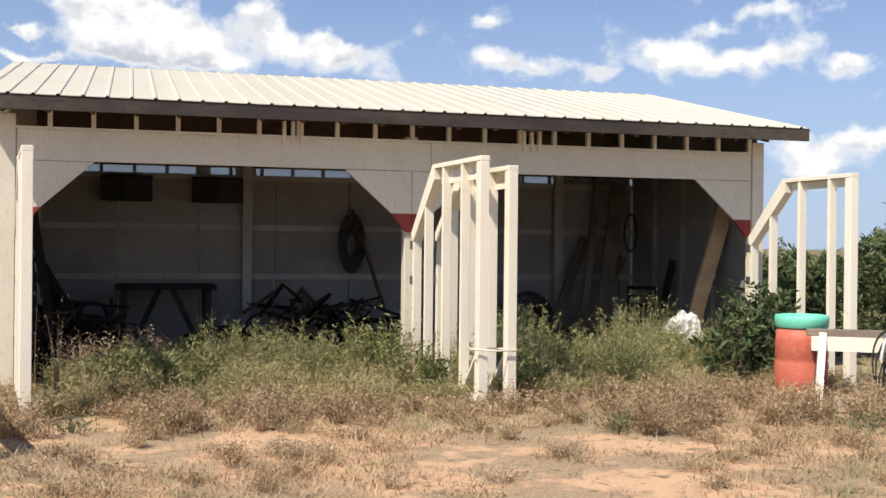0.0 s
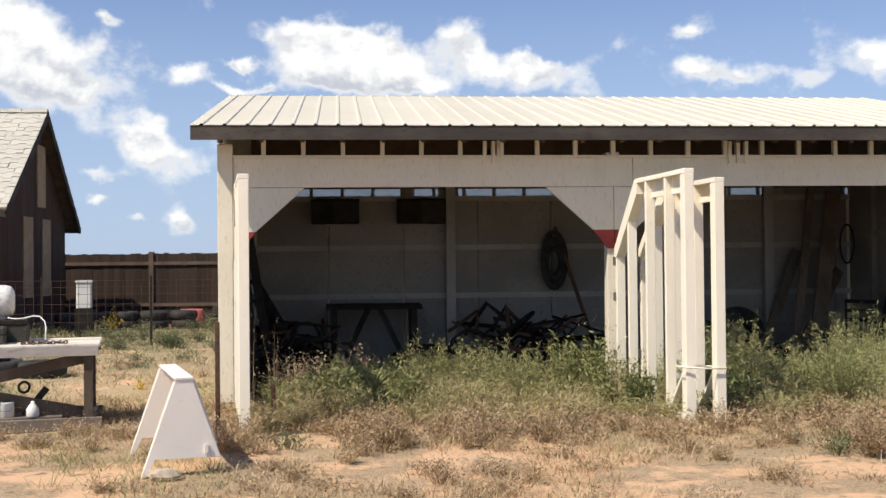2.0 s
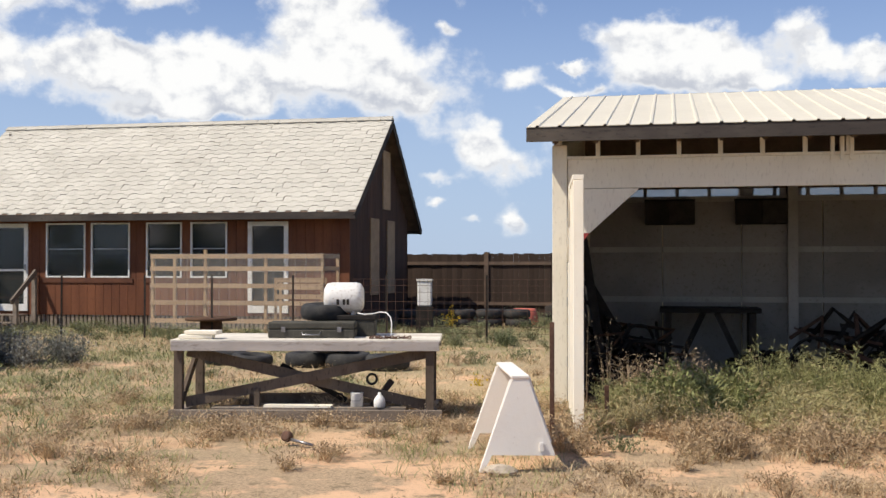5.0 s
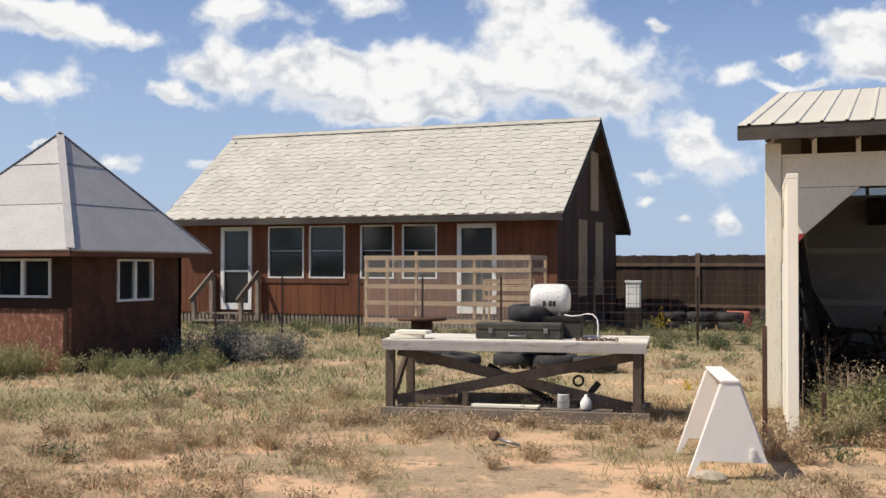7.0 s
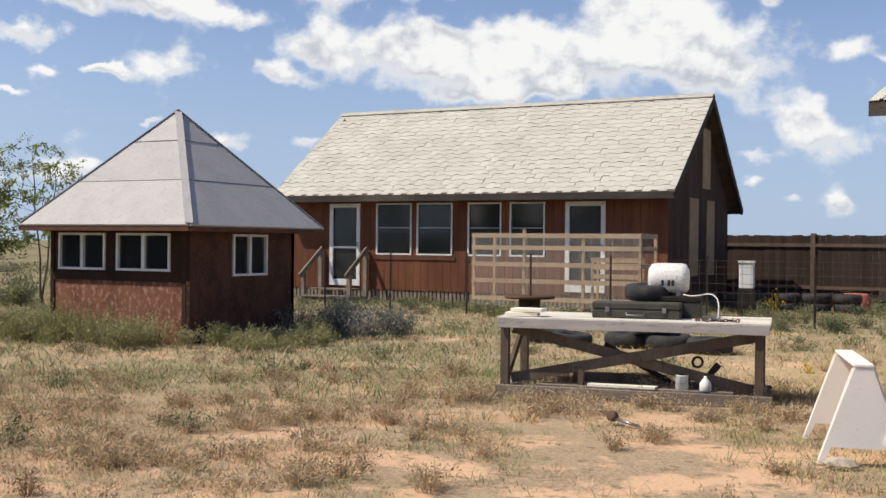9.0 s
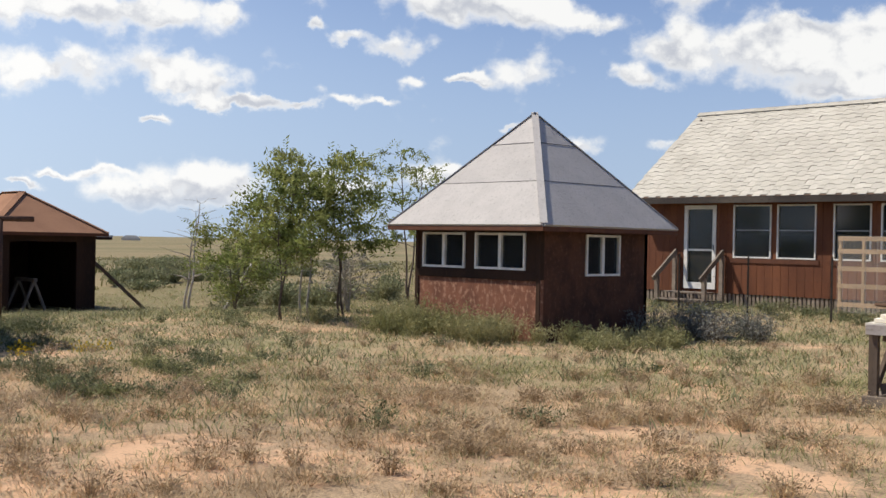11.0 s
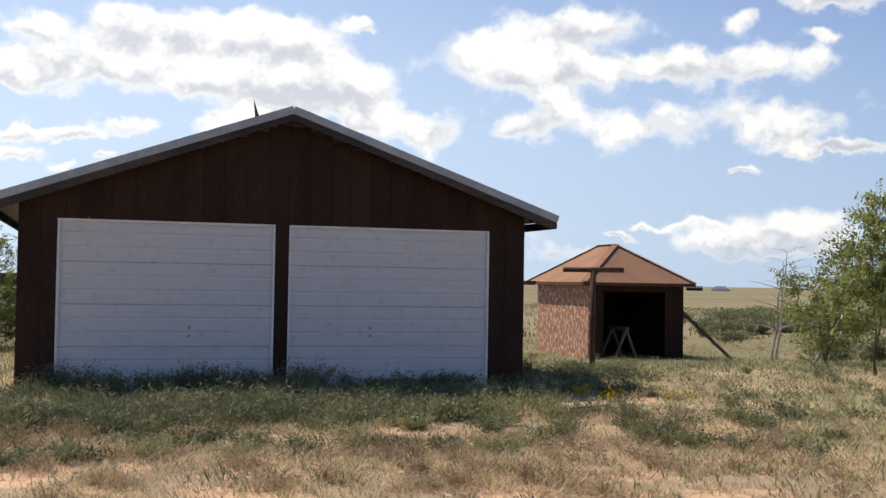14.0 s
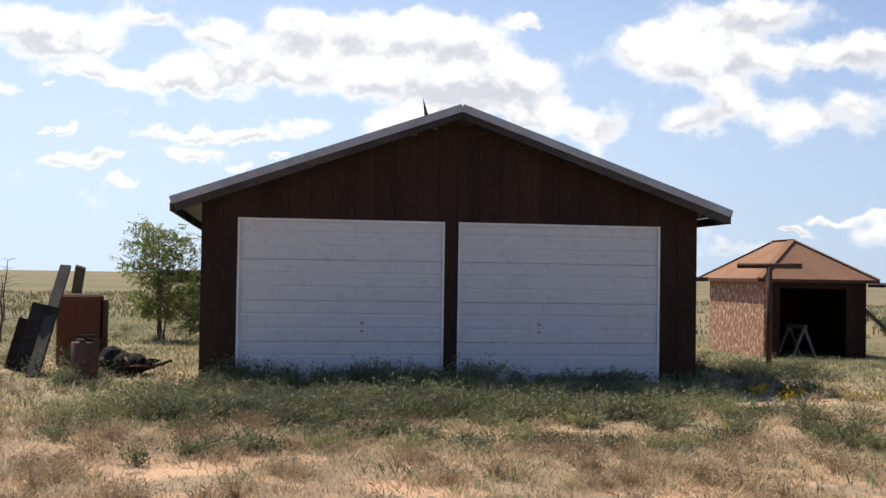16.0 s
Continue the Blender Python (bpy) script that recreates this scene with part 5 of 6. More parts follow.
def greenhouse_frame():
    s = thing("slatted_frame", -6.95, 21.9, 0, 0, "pale slatted wooden frame wrapped in clear sheeting", "plant frame")
    w, d, h = 3.85, 1.1, 1.70
    for z in (0.30, 0.68, 1.04, 1.40, 1.66):
        part("slat", box(-w, 0, 0, 0.025, z - 0.05, z + 0.045), M["palewood"], s)
        part("end_slat", box(-0.025, 0, 0.03, d, z - 0.045, z + 0.045), M["palewood"], s)
    for x in (-w, -w + 1.2, -1.3, -0.06):
        part("post", box(x, x + 0.06, 0.03, 0.09, 0, h + (0.10 if x == -w + 1.2 else 0.0)), M["palewood"], s)
    for x in (-w, -0.06):
        part("rear_post", box(x, x + 0.06, d, d + 0.06, 0, h), M["palewood"], s)
    part("sheeting", box(-w - 0.01, 0.01, -0.014, -0.010, 0.12, h + 0.02), M["plastic"], s, "clear plastic sheeting")
    part("end_sheeting", box(0.012, 0.016, 0.0, d, 0.12, h + 0.02), M["plastic"], s, "clear plastic sheeting")
    for i in range(16):
        x = -w + 0.12 + i * 0.24
        part("fold", box(x, x + random.uniform(0.012, 0.03), -0.022, -0.016, 0.14, h), M["plastic"], s)
    b = thing("crate", -8.15, 22.4, 0.0, 6, "pale wooden crate on legs inside the frame", "crate")
    for z in (0.75, 0.95, 1.10):
        part("slat", box(-0.05, 1.0, 0, 0.02, z, z + 0.10), M["palewood"], b)
    for x in (-0.05, 0.95):
        for y in (0.021, 0.45):
            part("leg", box(x, x + 0.05, y, y + 0.05, 0, 1.2), M["palewood"], b)
    sp = thing("cable_spool", -9.0, 20.95, 0.0, 0, "brown wooden cable spool used as a table", "spool")
    bm = bmesh.new()
    lathe(bm, [(0.50, 0.36), (0.52, 0.37), (0.52, 0.41), (0.50, 0.42)], 24)
    part("top_disc", bm, M["brownwood"], sp)
    bm = bmesh.new()
    lathe(bm, [(0.22, 0.05), (0.22, 0.359)], 16)
    part("drum", bm, M["brownwood"], sp)
    bm = bmesh.new()
    lathe(bm, [(0.50, 0.0), (0.50, 0.049)], 24)
    part("bottom_disc", bm, M["brownwood"], sp)


greenhouse_frame()


def wire_fence():
    s = thing("wire_fence", 0, 20.75, 0, 0, "rusty wire mesh fence on iron posts", "fence")
    xs = (-13.9, -12.2, -10.35, -8.9, -7.2, -5.3, -3.34, -1.6)
    for x in xs:
        bm = bmesh.new()
        bx(bm, x - 0.02, x + 0.02, -0.005, 0.005, 0, 1.28)
        bx(bm, x - 0.004, x + 0.004, 0.005, 0.035, 0, 1.28)
        part("post", bm, M["dark"], s)
    bm = bmesh.new()
    for z in (0.05, 0.17, 0.30, 0.44, 0.60, 0.77, 0.95, 1.08, 1.20):
        beam(bm, (-7.2, -0.008, z), (-0.9, -0.008, z), 0.006, 0.006)
    x = -7.2
    while x < -0.9:
        beam(bm, (x, -0.014, 0.05), (x, -0.014, 1.20), 0.005, 0.005)
        x += 0.16
    tagged(part("wire_mesh", bm, M["rust"], s), kind="stuff")
    bm = bmesh.new()
    for z in (0.4, 0.8, 1.2):
        beam(bm, (-13.9, -0.008, z), (-7.21, -0.008, z), 0.004, 0.004)
    part("strand", bm, M["rust"], s)


wire_fence()


def board_fence():
    s = thing("board_fence", 0, 31.0, 0, 0, "dark brown upright board fence behind the house", "fence")
    for x0, x1, z1, y in ((-14.0, -4.98, 1.79, 0.0), (-4.95, 9.0, 1.80, -0.25)):
        n = int((x1 - x0) / 0.145)
        me = finish("picket", box(0.0015, 0.1435, 0, 0.02, 0.04, z1), M["fencewood"])
        for i in range(n):
            shared("picket", me, s, pose(x0 + i * 0.145, y + random.uniform(-0.006, 0.006), random.uniform(-0.02, 0.015)))
        for z in (0.35, 1.48):
            part("rail", box(x0, x1, y - 0.045, y - 0.008, z, z + 0.09), M["rafter"], s)
    part("gate_post", box(-5.05, -4.93, -0.30, -0.05, 0, 1.84), M["rafter"], s)


board_fence()
wb = thing("white_cooler", -5.2, 23.7, 0, 8, "white upright bin behind the wire fence", "bin")
part("body", box(-0.15, 0.15, -0.15, 0.15, 0.58, 1.12), M["whiteframe"], wb, bevel=0.02)
part("lid", box(-0.17, 0.17, -0.17, 0.17, 1.121, 1.17), M["whiteframe"], wb, bevel=0.01)
part("stand", box(-0.18, 0.18, -0.17, 0.17, 0.0, 0.579), M["dark"], wb)
rt = thing("red_tub", -3.45, 27.2, 0, 0, "faded red plastic tub upturned in weeds", "tub")
bm = bmesh.new()
lathe(bm, [(0.36, 0.0), (0.37, 0.02), (0.28, 0.38), (0.26, 0.40), (0.05, 0.41)], 20)
part("tub", bm, M["redplastic"], rt)
for x, y, h in ((-2.7, 27.6, 0.45), (-4.3, 27.9, 0.35)):
    d = thing("scrap_drum", x, y, 0, 0, "dark rusted scrap drum near the fence", "drum")
    bm = bmesh.new()
    lathe(bm, [(0.28, 0), (0.29, 0.02), (0.29, h * 0.5), (0.30, h * 0.52), (0.29, h * 0.55), (0.29, h), (0.26, h + 0.01)], 18)
    part("shell", bm, M["dark"], d)


def stake(x, y, h, label, mt):
    s = thing("iron_stake", x, y, 0, 12, label, "stake")
    bm = bmesh.new()
    bx(bm, -0.02, 0.02, -0.004, 0.004, 0, h)
    bx(bm, -0.004, 0.004, 0.004, 0.03, 0, h)
    for i in range(int(h / 0.06)):
        bx(bm, -0.012, 0.012, -0.012, -0.004, 0.03 + i * 0.06, 0.05 + i * 0.06)
    part("studded_bar", bm, mt, s)


stake(-0.93, 9.52, 0.98, "rusty studded iron stake beside the door leaf", M["rust"])
stake(-0.50, 10.15, 0.38, "short rusty iron stake in the weeds", M["rust"])
bm = bmesh.new()
tube(bm, [(3.04, 9.36, 0.54), (3.24, 9.345, 0.525), (3.47, 9.36, 0.52), (3.50, 9.43, 0.52), (3.44, 9.49, 0.525), (3.24, 9.48, 0.535), (3.05, 9.47, 0.54)], 0.008, 6, True)
tagged(new("tie_rope", finish("tie_rope", bm, M["peel"])), "white rope tying two door leaves together", "rope")
stake(3.22, 9.62, 0.95, "thin rusty iron stake between the door leaves", M["rust"])
st = bmesh.new()
bmesh.ops.create_icosphere(st, subdivisions=2, radius=0.12)
for v in st.verts:
    v.co *= 1 + 0.25 * noise.noise(v.co * 9)
    v.co.z *= 0.35
o = tagged(new("flat_stone", finish("flat_stone", st, M["stone"])), "flat pale stone at the sawhorse's foot", "stone")
o.matrix_world = pose(-1.10, 7.72, 0.03, 0, 0, 30)


# ---- inside the shed ----
def wall_cabinet(x):
    s = thing("hanging_cabinet", x, SY1 - 0.145, 1.985, 0, "dark hanging cabinet on the shed's back wall", "cabinet", "hanging cabinets")
    part("body", box(-0.31, 0.31, -0.30, 0, 0, 0.30), M["dark"], s, bevel=0.008)
    for a, b in ((-0.305, -0.004), (0.004, 0.305)):
        part("door", box(a, b, -0.322, -0.303, 0.01, 0.29), M["dark"], s)
    part("bracket", box(-0.32, 0.32, -0.02, 0.0, 0.302, 0.33), M["dark"], s)


wall_cabinet(0.065)
wall_cabinet(1.19)
b = thing("trestle_bench", 0.54, 14.05, 0.03, 0, "dark wooden trestle bench by the back wall", "bench")
part("top", box(-0.60, 0.60, -0.3, 0.3, 0.86, 0.92), M["dark"], b, bevel=0.006)
for x in (-0.50, 0.50):
    for y in (-0.25, 0.2):
        part("leg", box(x - 0.04, x + 0.04, y, y + 0.07, 0, 0.86), M["dark"], b)
for x0, x1 in ((-0.46, 0.0), (0.46, 0.0)):
    bm = bmesh.new()
    beam(bm, (x0, -0.2, 0.05), (x1 * 0.2 + (-0.08 if x0 < 0 else 0.08), -0.2, 0.86), 0.04, 0.07)
    part("brace", bm, M["dark"], b)
hc = thing("hose_coil", 2.95, SY1 - 0.16, 1.47, 0, "coil of black hose hung on the back wall", "hose")
for i in range(10):
    bm = bmesh.new()
    ring(bm, 0.39 - 0.038 * (i % 5) + random.uniform(-0.02, 0.02), 0.035, 30, 6, 1, pose(random.uniform(-0.015, 0.015), -0.02 - 0.013 * i, random.uniform(-0.03, 0.02), 90, 0, 0) @ Matrix.Diagonal((0.46, 1, 1, 1)))
    part("loop", bm, M["rubber"], hc)
part("hook", box(-0.02, 0.02, -0.16, 0.04, 0.33, 0.36), M["rust"], hc)


def leaning(name, p, q, w, h, mt, label, cat, grp="", up=(0, 1, 0)):
    bm = bmesh.new()
    beam(bm, p, q, w, h, up)
    return tagged(new(name, finish(name, bm, mt)), label, cat, grp)


leaning("leaning_pole", (3.52, 14.1, 0.03), (2.98, 14.52, 1.93), 0.04, 0.05, M["rust"], "long dark pole leaning on the back wall", "pole")
for p, q in (((-0.30, 13.4, 0.03), (-0.90, 13.6, 1.05)), ((-0.15, 13.2, 0.03), (-0.92, 13.4, 1.3)), ((-0.65, 12.9, 0.03), (-0.95, 13.0, 1.9)), ((-0.8, 12.4, 0.03), (-0.97, 12.4, 1.8))):
    leaning("leaning_plank", p, q, 0.10, 0.04, M["dark"], "dark plank leaning in the shed's corner", "plank", "leaning planks")
for p, q, w in (((5.37, 13.6, 0.03), (6.30, 14.45, 1.58), 0.13), ((5.87, 13.6, 0.03), (6.50, 14.45, 2.42), 0.10), ((6.14, 13.6, 0.03), (6.80, 14.42, 2.36), 0.20), ((5.76, 13.5, 0.03), (6.85, 14.38, 1.31), 0.13)):
    leaning("leaning_plank", p, q, w, 0.045, M["oldwood"], "brown plank leaning in the shed's corner", "plank", "leaning planks")
leaning("wide_plank", (6.54, 12.05, 0.03), (7.10, 11.95, 2.04), 0.19, 0.05, M["palewood"], "wide pale plank leaning on the side wall", "plank")
leaning("short_plank", (6.75, 13.2, 0.03), (7.05, 13.25, 1.3), 0.09, 0.04, M["dark"], "short dark plank against the side wall", "plank")
bm = bmesh.new()
ring(bm, 0.24, 0.012, 26, 6, 1, pose(0, 0, 0, 90, 0, 20) @ Matrix.Diagonal((0.55, 1.15, 1, 1)))
o = tagged(new("wire_hoop", finish("wire_hoop", bm, M["dark"])), "dark wire hoop hung in the shed", "hoop")
o.matrix_world = pose(6.98, SY1 - 0.32, 1.67)
tyre(5.22, 13.8, 0.03, 84, 20, 0.42, "black tyre standing in the shed")
tyre(4.85, 14.1, 0.03, 80, -10, 0.33, "black tyre standing in the shed")


def scrap_heap(x, y, w, h, seed, label):
    """Bars, hoops and panels of old machines, thrown together."""
    rnd = random.Random(seed)
    s = thing("scrap_heap", x, y, 0.03, 0, label, "scrap heap")
    for i in range(4):
        bm = bmesh.new()
        a, r = rnd.uniform(-w, w), rnd.uniform(0.16, 0.33) * min(1.0, h / 0.6)
        ring(bm, r, 0.018, 22, 6, 1, pose(a, rnd.uniform(-0.4, 0.4), r * 0.95 + rnd.uniform(0, h * 0.25), 90 + rnd.uniform(-25, 25), 0, rnd.uniform(-50, 50)))
        part("wheel_rim", bm, M["dark"], s)
    for i in range(48):
        bm = bmesh.new()
        a, bb = rnd.uniform(-w, w), rnd.uniform(-0.5, 0.5)
        c = Vector((a, bb, rnd.uniform(0.05, h * 0.6)))
        tube(bm, [c, c + Vector((rnd.uniform(-0.3, 0.3), rnd.uniform(-0.2, 0.2), rnd.uniform(-0.05, h * 0.45))), c + Vector((rnd.uniform(-0.6, 0.6), rnd.uniform(-0.3, 0.3), rnd.uniform(-0.02, h * 0.3)))], rnd.uniform(0.012, 0.035), 6)
        part("bar", bm, M["dark"] if i % 3 else M["rust"], s)
    for i in range(7):
        bm = bmesh.new()
        bmesh.ops.create_icosphere(bm, subdivisions=2, radius=rnd.uniform(0.14, 0.26))
        off = Vector((rnd.uniform(-w, w), rnd.uniform(-0.3, 0.3), 0.12))
        for v in bm.verts:
            v.co *= 1 + 0.4 * noise.noise(v.co * 5 + off)
            v.co = v.co + off
        part("lump", bm, M["dark"], s)


scrap_heap(2.45, 13.7, 0.75, 0.95, 3, "heap of dark bicycles and machine scrap")
scrap_heap(-0.42, 13.1, 0.35, 0.85, 5, "heap of dark tools and wheels in the corner")
scrap_heap(1.42, 14.1, 0.35, 0.35, 8, "low heap of dark scrap on the floor")
scrap_heap(5.5, 13.9, 0.4, 0.40, 11, "low heap of scrap under leaning planks")
pb = thing("plastic_bucket", 1.80, 13.95, 0.03, 0, "grey bucket on the shed floor", "bucket")
bm = bmesh.new()
lathe(bm, [(0.11, 0), (0.12, 0.01), (0.15, 0.34), (0.16, 0.35), (0.14, 0.35)], 16)
part("pail", bm, M["inner"], pb)
pb = thing("plastic_bucket", 6.7, 12.75, 0.03, 0, "white bucket on the shed floor", "bucket")
bm = bmesh.new()
lathe(bm, [(0.11, 0), (0.12, 0.01), (0.15, 0.34), (0.16, 0.35), (0.14, 0.35)], 16)
part("pail", bm, M["whiteframe"], pb)
ch = thing("metal_chair", 6.62, 13.55, 0.03, -60, "dark metal frame chair in the shed", "chair")
for x in (-0.22, 0.22):
    for y in (-0.2, 0.2):
        bm = bmesh.new()
        tube(bm, [(x, y, 0), (x, y, 0.9 if y > 0 else 0.45)], 0.014, 6)
        part("leg", bm, M["dark"], ch)
part("seat", box(-0.23, 0.23, -0.22, 0.2, 0.44, 0.47), M["dark"], ch)
for z in (0.62, 0.74, 0.86):
    part("back_slat", box(-0.23, 0.23, 0.19, 0.205, z, z + 0.05), M["dark"], ch)
bg = bmesh.new()
bmesh.ops.create_icosphere(bg, subdivisions=4, radius=0.24)
for v in bg.verts:
    q = v.co.copy()
    v.co *= 1 + 0.30 * noise.noise(q * 6) + 0.22 * noise.noise(q * 17)
    v.co.z = max(v.co.z * 1.15, -0.16)
o = tagged(new("plastic_bag", finish("plastic_bag", bg, M["whiteframe"])), "crumpled white plastic bag by the shed's corner", "bag")
o.matrix_world = pose(6.42, 11.75, 0.42)
bk = thing("low_crate", 6.42, 11.78, 0, 10, "weathered crate under the plastic bag", "crate")
part("crate_body", box(-0.2, 0.2, -0.2, 0.2, 0, 0.26), M["greywood"], bk, bevel=0.006)

# ---- barrel and old trestle by the right door leaf ----
br = thing("plastic_barrel", 6.24, 9.10, 0, 0, "faded red plastic barrel with teal rim", "barrel")
bm = bmesh.new()
lathe(bm, [(0.20, 0), (0.22, 0.02), (0.245, 0.2), (0.245, 0.40), (0.235, 0.42), (0.245, 0.44), (0.24, 0.60), (0.23, 0.72)], 28)
part("shell", bm, M["redplastic"], br)
bm = bmesh.new()
lathe(bm, [(0.236, 0.722), (0.245, 0.73), (0.25, 0.80), (0.245, 0.84), (0.215, 0.845), (0.205, 0.82), (0.20, 0.75)], 28)
part("rim", bm, M["teal"], br, "teal plastic rim")


def old_trestle():
    s = thing("old_trestle", 6.66, 8.36, 0, -32, "weathered white-legged trestle in tall grass", "trestle")
    part("top_plank", box(-0.72, 0.9, -0.07, 0.07, 0.68, 0.74), M["greywood"], s, bevel=0.005)
    part("side_rail", box(-0.68, 0.86, -0.10, -0.072, 0.55, 0.68), M["peel"], s)
    for x in (-0.58, 0.72):
        for d in (-1, 1):
            bm = bmesh.new()
            beam(bm, (x - 0.05, d * 0.30, 0), (x, d * 0.05, 0.70), 0.10, 0.065, (1, 0, 0))
            part("leg", bm, M["peel"] if d < 0 else M["greywood"], s)
    m = s.matrix_world
    c = thing("cable_bundle", *(m @ Vector((0.05, -0.115, 0.56))), -32, "bundle of black cable hung on the trestle", "cable")
    for i in range(9):
        bm = bmesh.new()
        ring(bm, 0.24 + random.uniform(-0.05, 0.04), 0.012, 22, 6, 1, pose(random.uniform(-0.1, 0.12), -0.02 - 0.014 * i, -0.14 + random.uniform(-0.08, 0.06), 90, random.uniform(-12, 12), 0) @ Matrix.Diagonal((0.6, 1.2, 1, 1)))
        part("loop", bm, M["rubber"], c)
    e = thing("motor_box", *(m @ Vector((0.12, 0.0, 0.742))), -20, "small dark motor on the trestle", "motor")
    part("housing", box(-0.16, 0.14, -0.09, 0.09, 0, 0.14), M["dark"], e, bevel=0.02)
    bm = bmesh.new()
    tube(bm, [(-0.12, 0, 0.14), (-0.1, 0, 0.20), (0.08, 0, 0.20), (0.1, 0, 0.14)], 0.012, 6)
    part("handle", bm, M["rust"], e)
    bm = bmesh.new()
    tube(bm, [m @ Vector(p) for p in ((-0.02, -0.10, 0.76), (-0.06, -0.16, 0.70), (-0.10, -0.17, 0.5), (-0.02, -0.18, 0.32), (0.04, -0.18, 0.2))], 0.014, 7)
    tagged(new("hose", finish("hose", bm, M["whiteframe"])), "short white hose hanging from the trestle", "hose")
    q = bmesh.new()
    bx(q, -0.12, 0.12, -0.07, 0.07, 0, 0.14)
    o = tagged(new("paver_block", finish("paver_block", q, M["stone"], 0.012)), "pale concrete block under the trestle", "block")
    o.matrix_world = m @ pose(-0.35, -0.02, 0.0, 0, 0, 20)


old_trestle()

# ---- discarded things left of the garage ----
cb = thing("steel_cabinet", -16.9, -3.55, 0, 98, "brown steel cabinet with rounded edges, discarded", "cabinet")
part("body", box(-0.35, 0.28, 0, 0.55, 0.0, 1.06), M["rust"], cb, bevel=0.03)
part("door", box(-0.34, 0.27, -0.05, -0.003, 0.03, 1.04), M["siding"], cb, bevel=0.015)
part("side_board", box(0.30, 0.36, 0.0, 0.4, 0.0, 0.98), M["brownwood"], cb)
# These boards turn their shaded side here; that shade is put into the dark grey.
for i, (p, q, w) in enumerate((((-15.2, -3.80, 0.0), (-16.6, -3.72, 1.475), 0.15), ((-18.5, -4.12, 0.0), (-17.6, -3.73, 1.47), 0.15))):
    leaning("leaning_board", p, q, w, 0.045, M["case"], "weathered board leaning on the cabinet, coloured dark for its shaded side", "board", "leaning boards", (1, 0, 0.2))
for i, (x, y, r, hh) in enumerate(((-15.7, -4.02, 96, 0.98), (-16.1, -4.24, 98, 0.74))):
    s = thing("leaning_sheet", x, y, 0, r, "dark board sheet leaning on scrap", "sheet", "leaning sheets")
    bm = bmesh.new()
    prism(bm, [(-0.17, 0), (0.19, 0), (0.19, hh), (-0.17, hh)], -0.02, 0.02)
    o = part("sheet", bm, M["dark"], s)
    o.matrix_basis = pose(0, 0, 0, -14, 13, 0)
bn = thing("rusty_bin", -14.55, -2.98, 0, 0, "rusty brown metal bin with scrap on top", "bin")
bm = bmesh.new()
lathe(bm, [(0.15, 0), (0.155, 0.01), (0.17, 0.25), (0.175, 0.50), (0.165, 0.51), (0.15, 0.49)], 20)
part("shell", bm, M["rust"], bn)
for i in range(4):
    bm = bmesh.new()
    tube(bm, [(-0.2 + 0.03 * i, -0.15 + 0.08 * i, 0.52 + 0.02 * i), (0.18, 0.22 - 0.1 * i, 0.53 + 0.02 * i)], 0.02, 6)
    part("scrap_bar", bm, M["dark"], bn)
scrap_heap(-15.6, -2.75, 0.16, 0.22, 21, "low heap of rusted scrap beside the bin")


# ---- plants ----
RNG = np.random.default_rng(7)


def mesh_from(name, verts, quads, tris, material):
    """A mesh out of arrays of vertices, four-cornered and three-cornered faces."""
    me = bpy.data.meshes.new(name)
    nq, nt = len(quads), len(tris)
    me.vertices.add(len(verts))
    me.vertices.foreach_set("co", np.asarray(verts, np.float32).ravel())
    me.loops.add(nq * 4 + nt * 3)
    me.loops.foreach_set("vertex_index", np.concatenate([np.asarray(quads, np.int32).ravel(), np.asarray(tris, np.int32).ravel()]))
    me.polygons.add(nq + nt)
    me.polygons.foreach_set("loop_start", np.concatenate([np.arange(nq) * 4, nq * 4 + np.arange(nt) * 3]).astype(np.int32))
    me.materials.append(material)
    me.update(calc_edges=True)
    return me


def blades(base, height, lean, width, azim):
    """Bent blades from arrays: base (n,3), height, lean (sideways reach), width and direction of each."""
    n = len(base)
    dx, dy = np.cos(azim), np.sin(azim)
    out = np.stack([dx, dy, 0 * dx], -1)
    side = np.stack([-dy, dx, 0 * dx], -1)
    up = np.array([0, 0, 1.0])
    m = base + out * (lean * 0.35)[:, None] + up * (height * 0.6)[:, None]
    t = base + out * lean[:, None] + up * height[:, None]
    w = side * (width / 2)[:, None]
    v = np.stack([base - w, base + w, m + w * 0.75, m - w * 0.75, t], 1).reshape(-1, 3)
    i = np.arange(n)[:, None] * 5
    return v, i + np.array([[0, 1, 2, 3]]), i + np.array([[3, 2, 4]])


def leaves(centre, along, size, fat=0.4):
    """Small leaves: a kite round each centre, pointing along."""
    n = len(centre)
    along = along / np.linalg.norm(along, axis=1, keepdims=True)
    r = RNG.normal(size=(n, 3))
    side = np.cross(along, r)
    side /= np.linalg.norm(side, axis=1, keepdims=True) + 1e-9
    a, s = along * (size / 2)[:, None], side * (size * fat / 2)[:, None]
    v = np.stack([centre - a, centre - s + a * 0.1, centre + a, centre + s + a * 0.1], 1).reshape(-1, 3)
    return v, np.arange(n)[:, None] * 4 + np.array([[0, 1, 2, 3]])


def ground_many(x, y):
    return np.array([ground_z(a, b) for a, b in zip(x, y)])


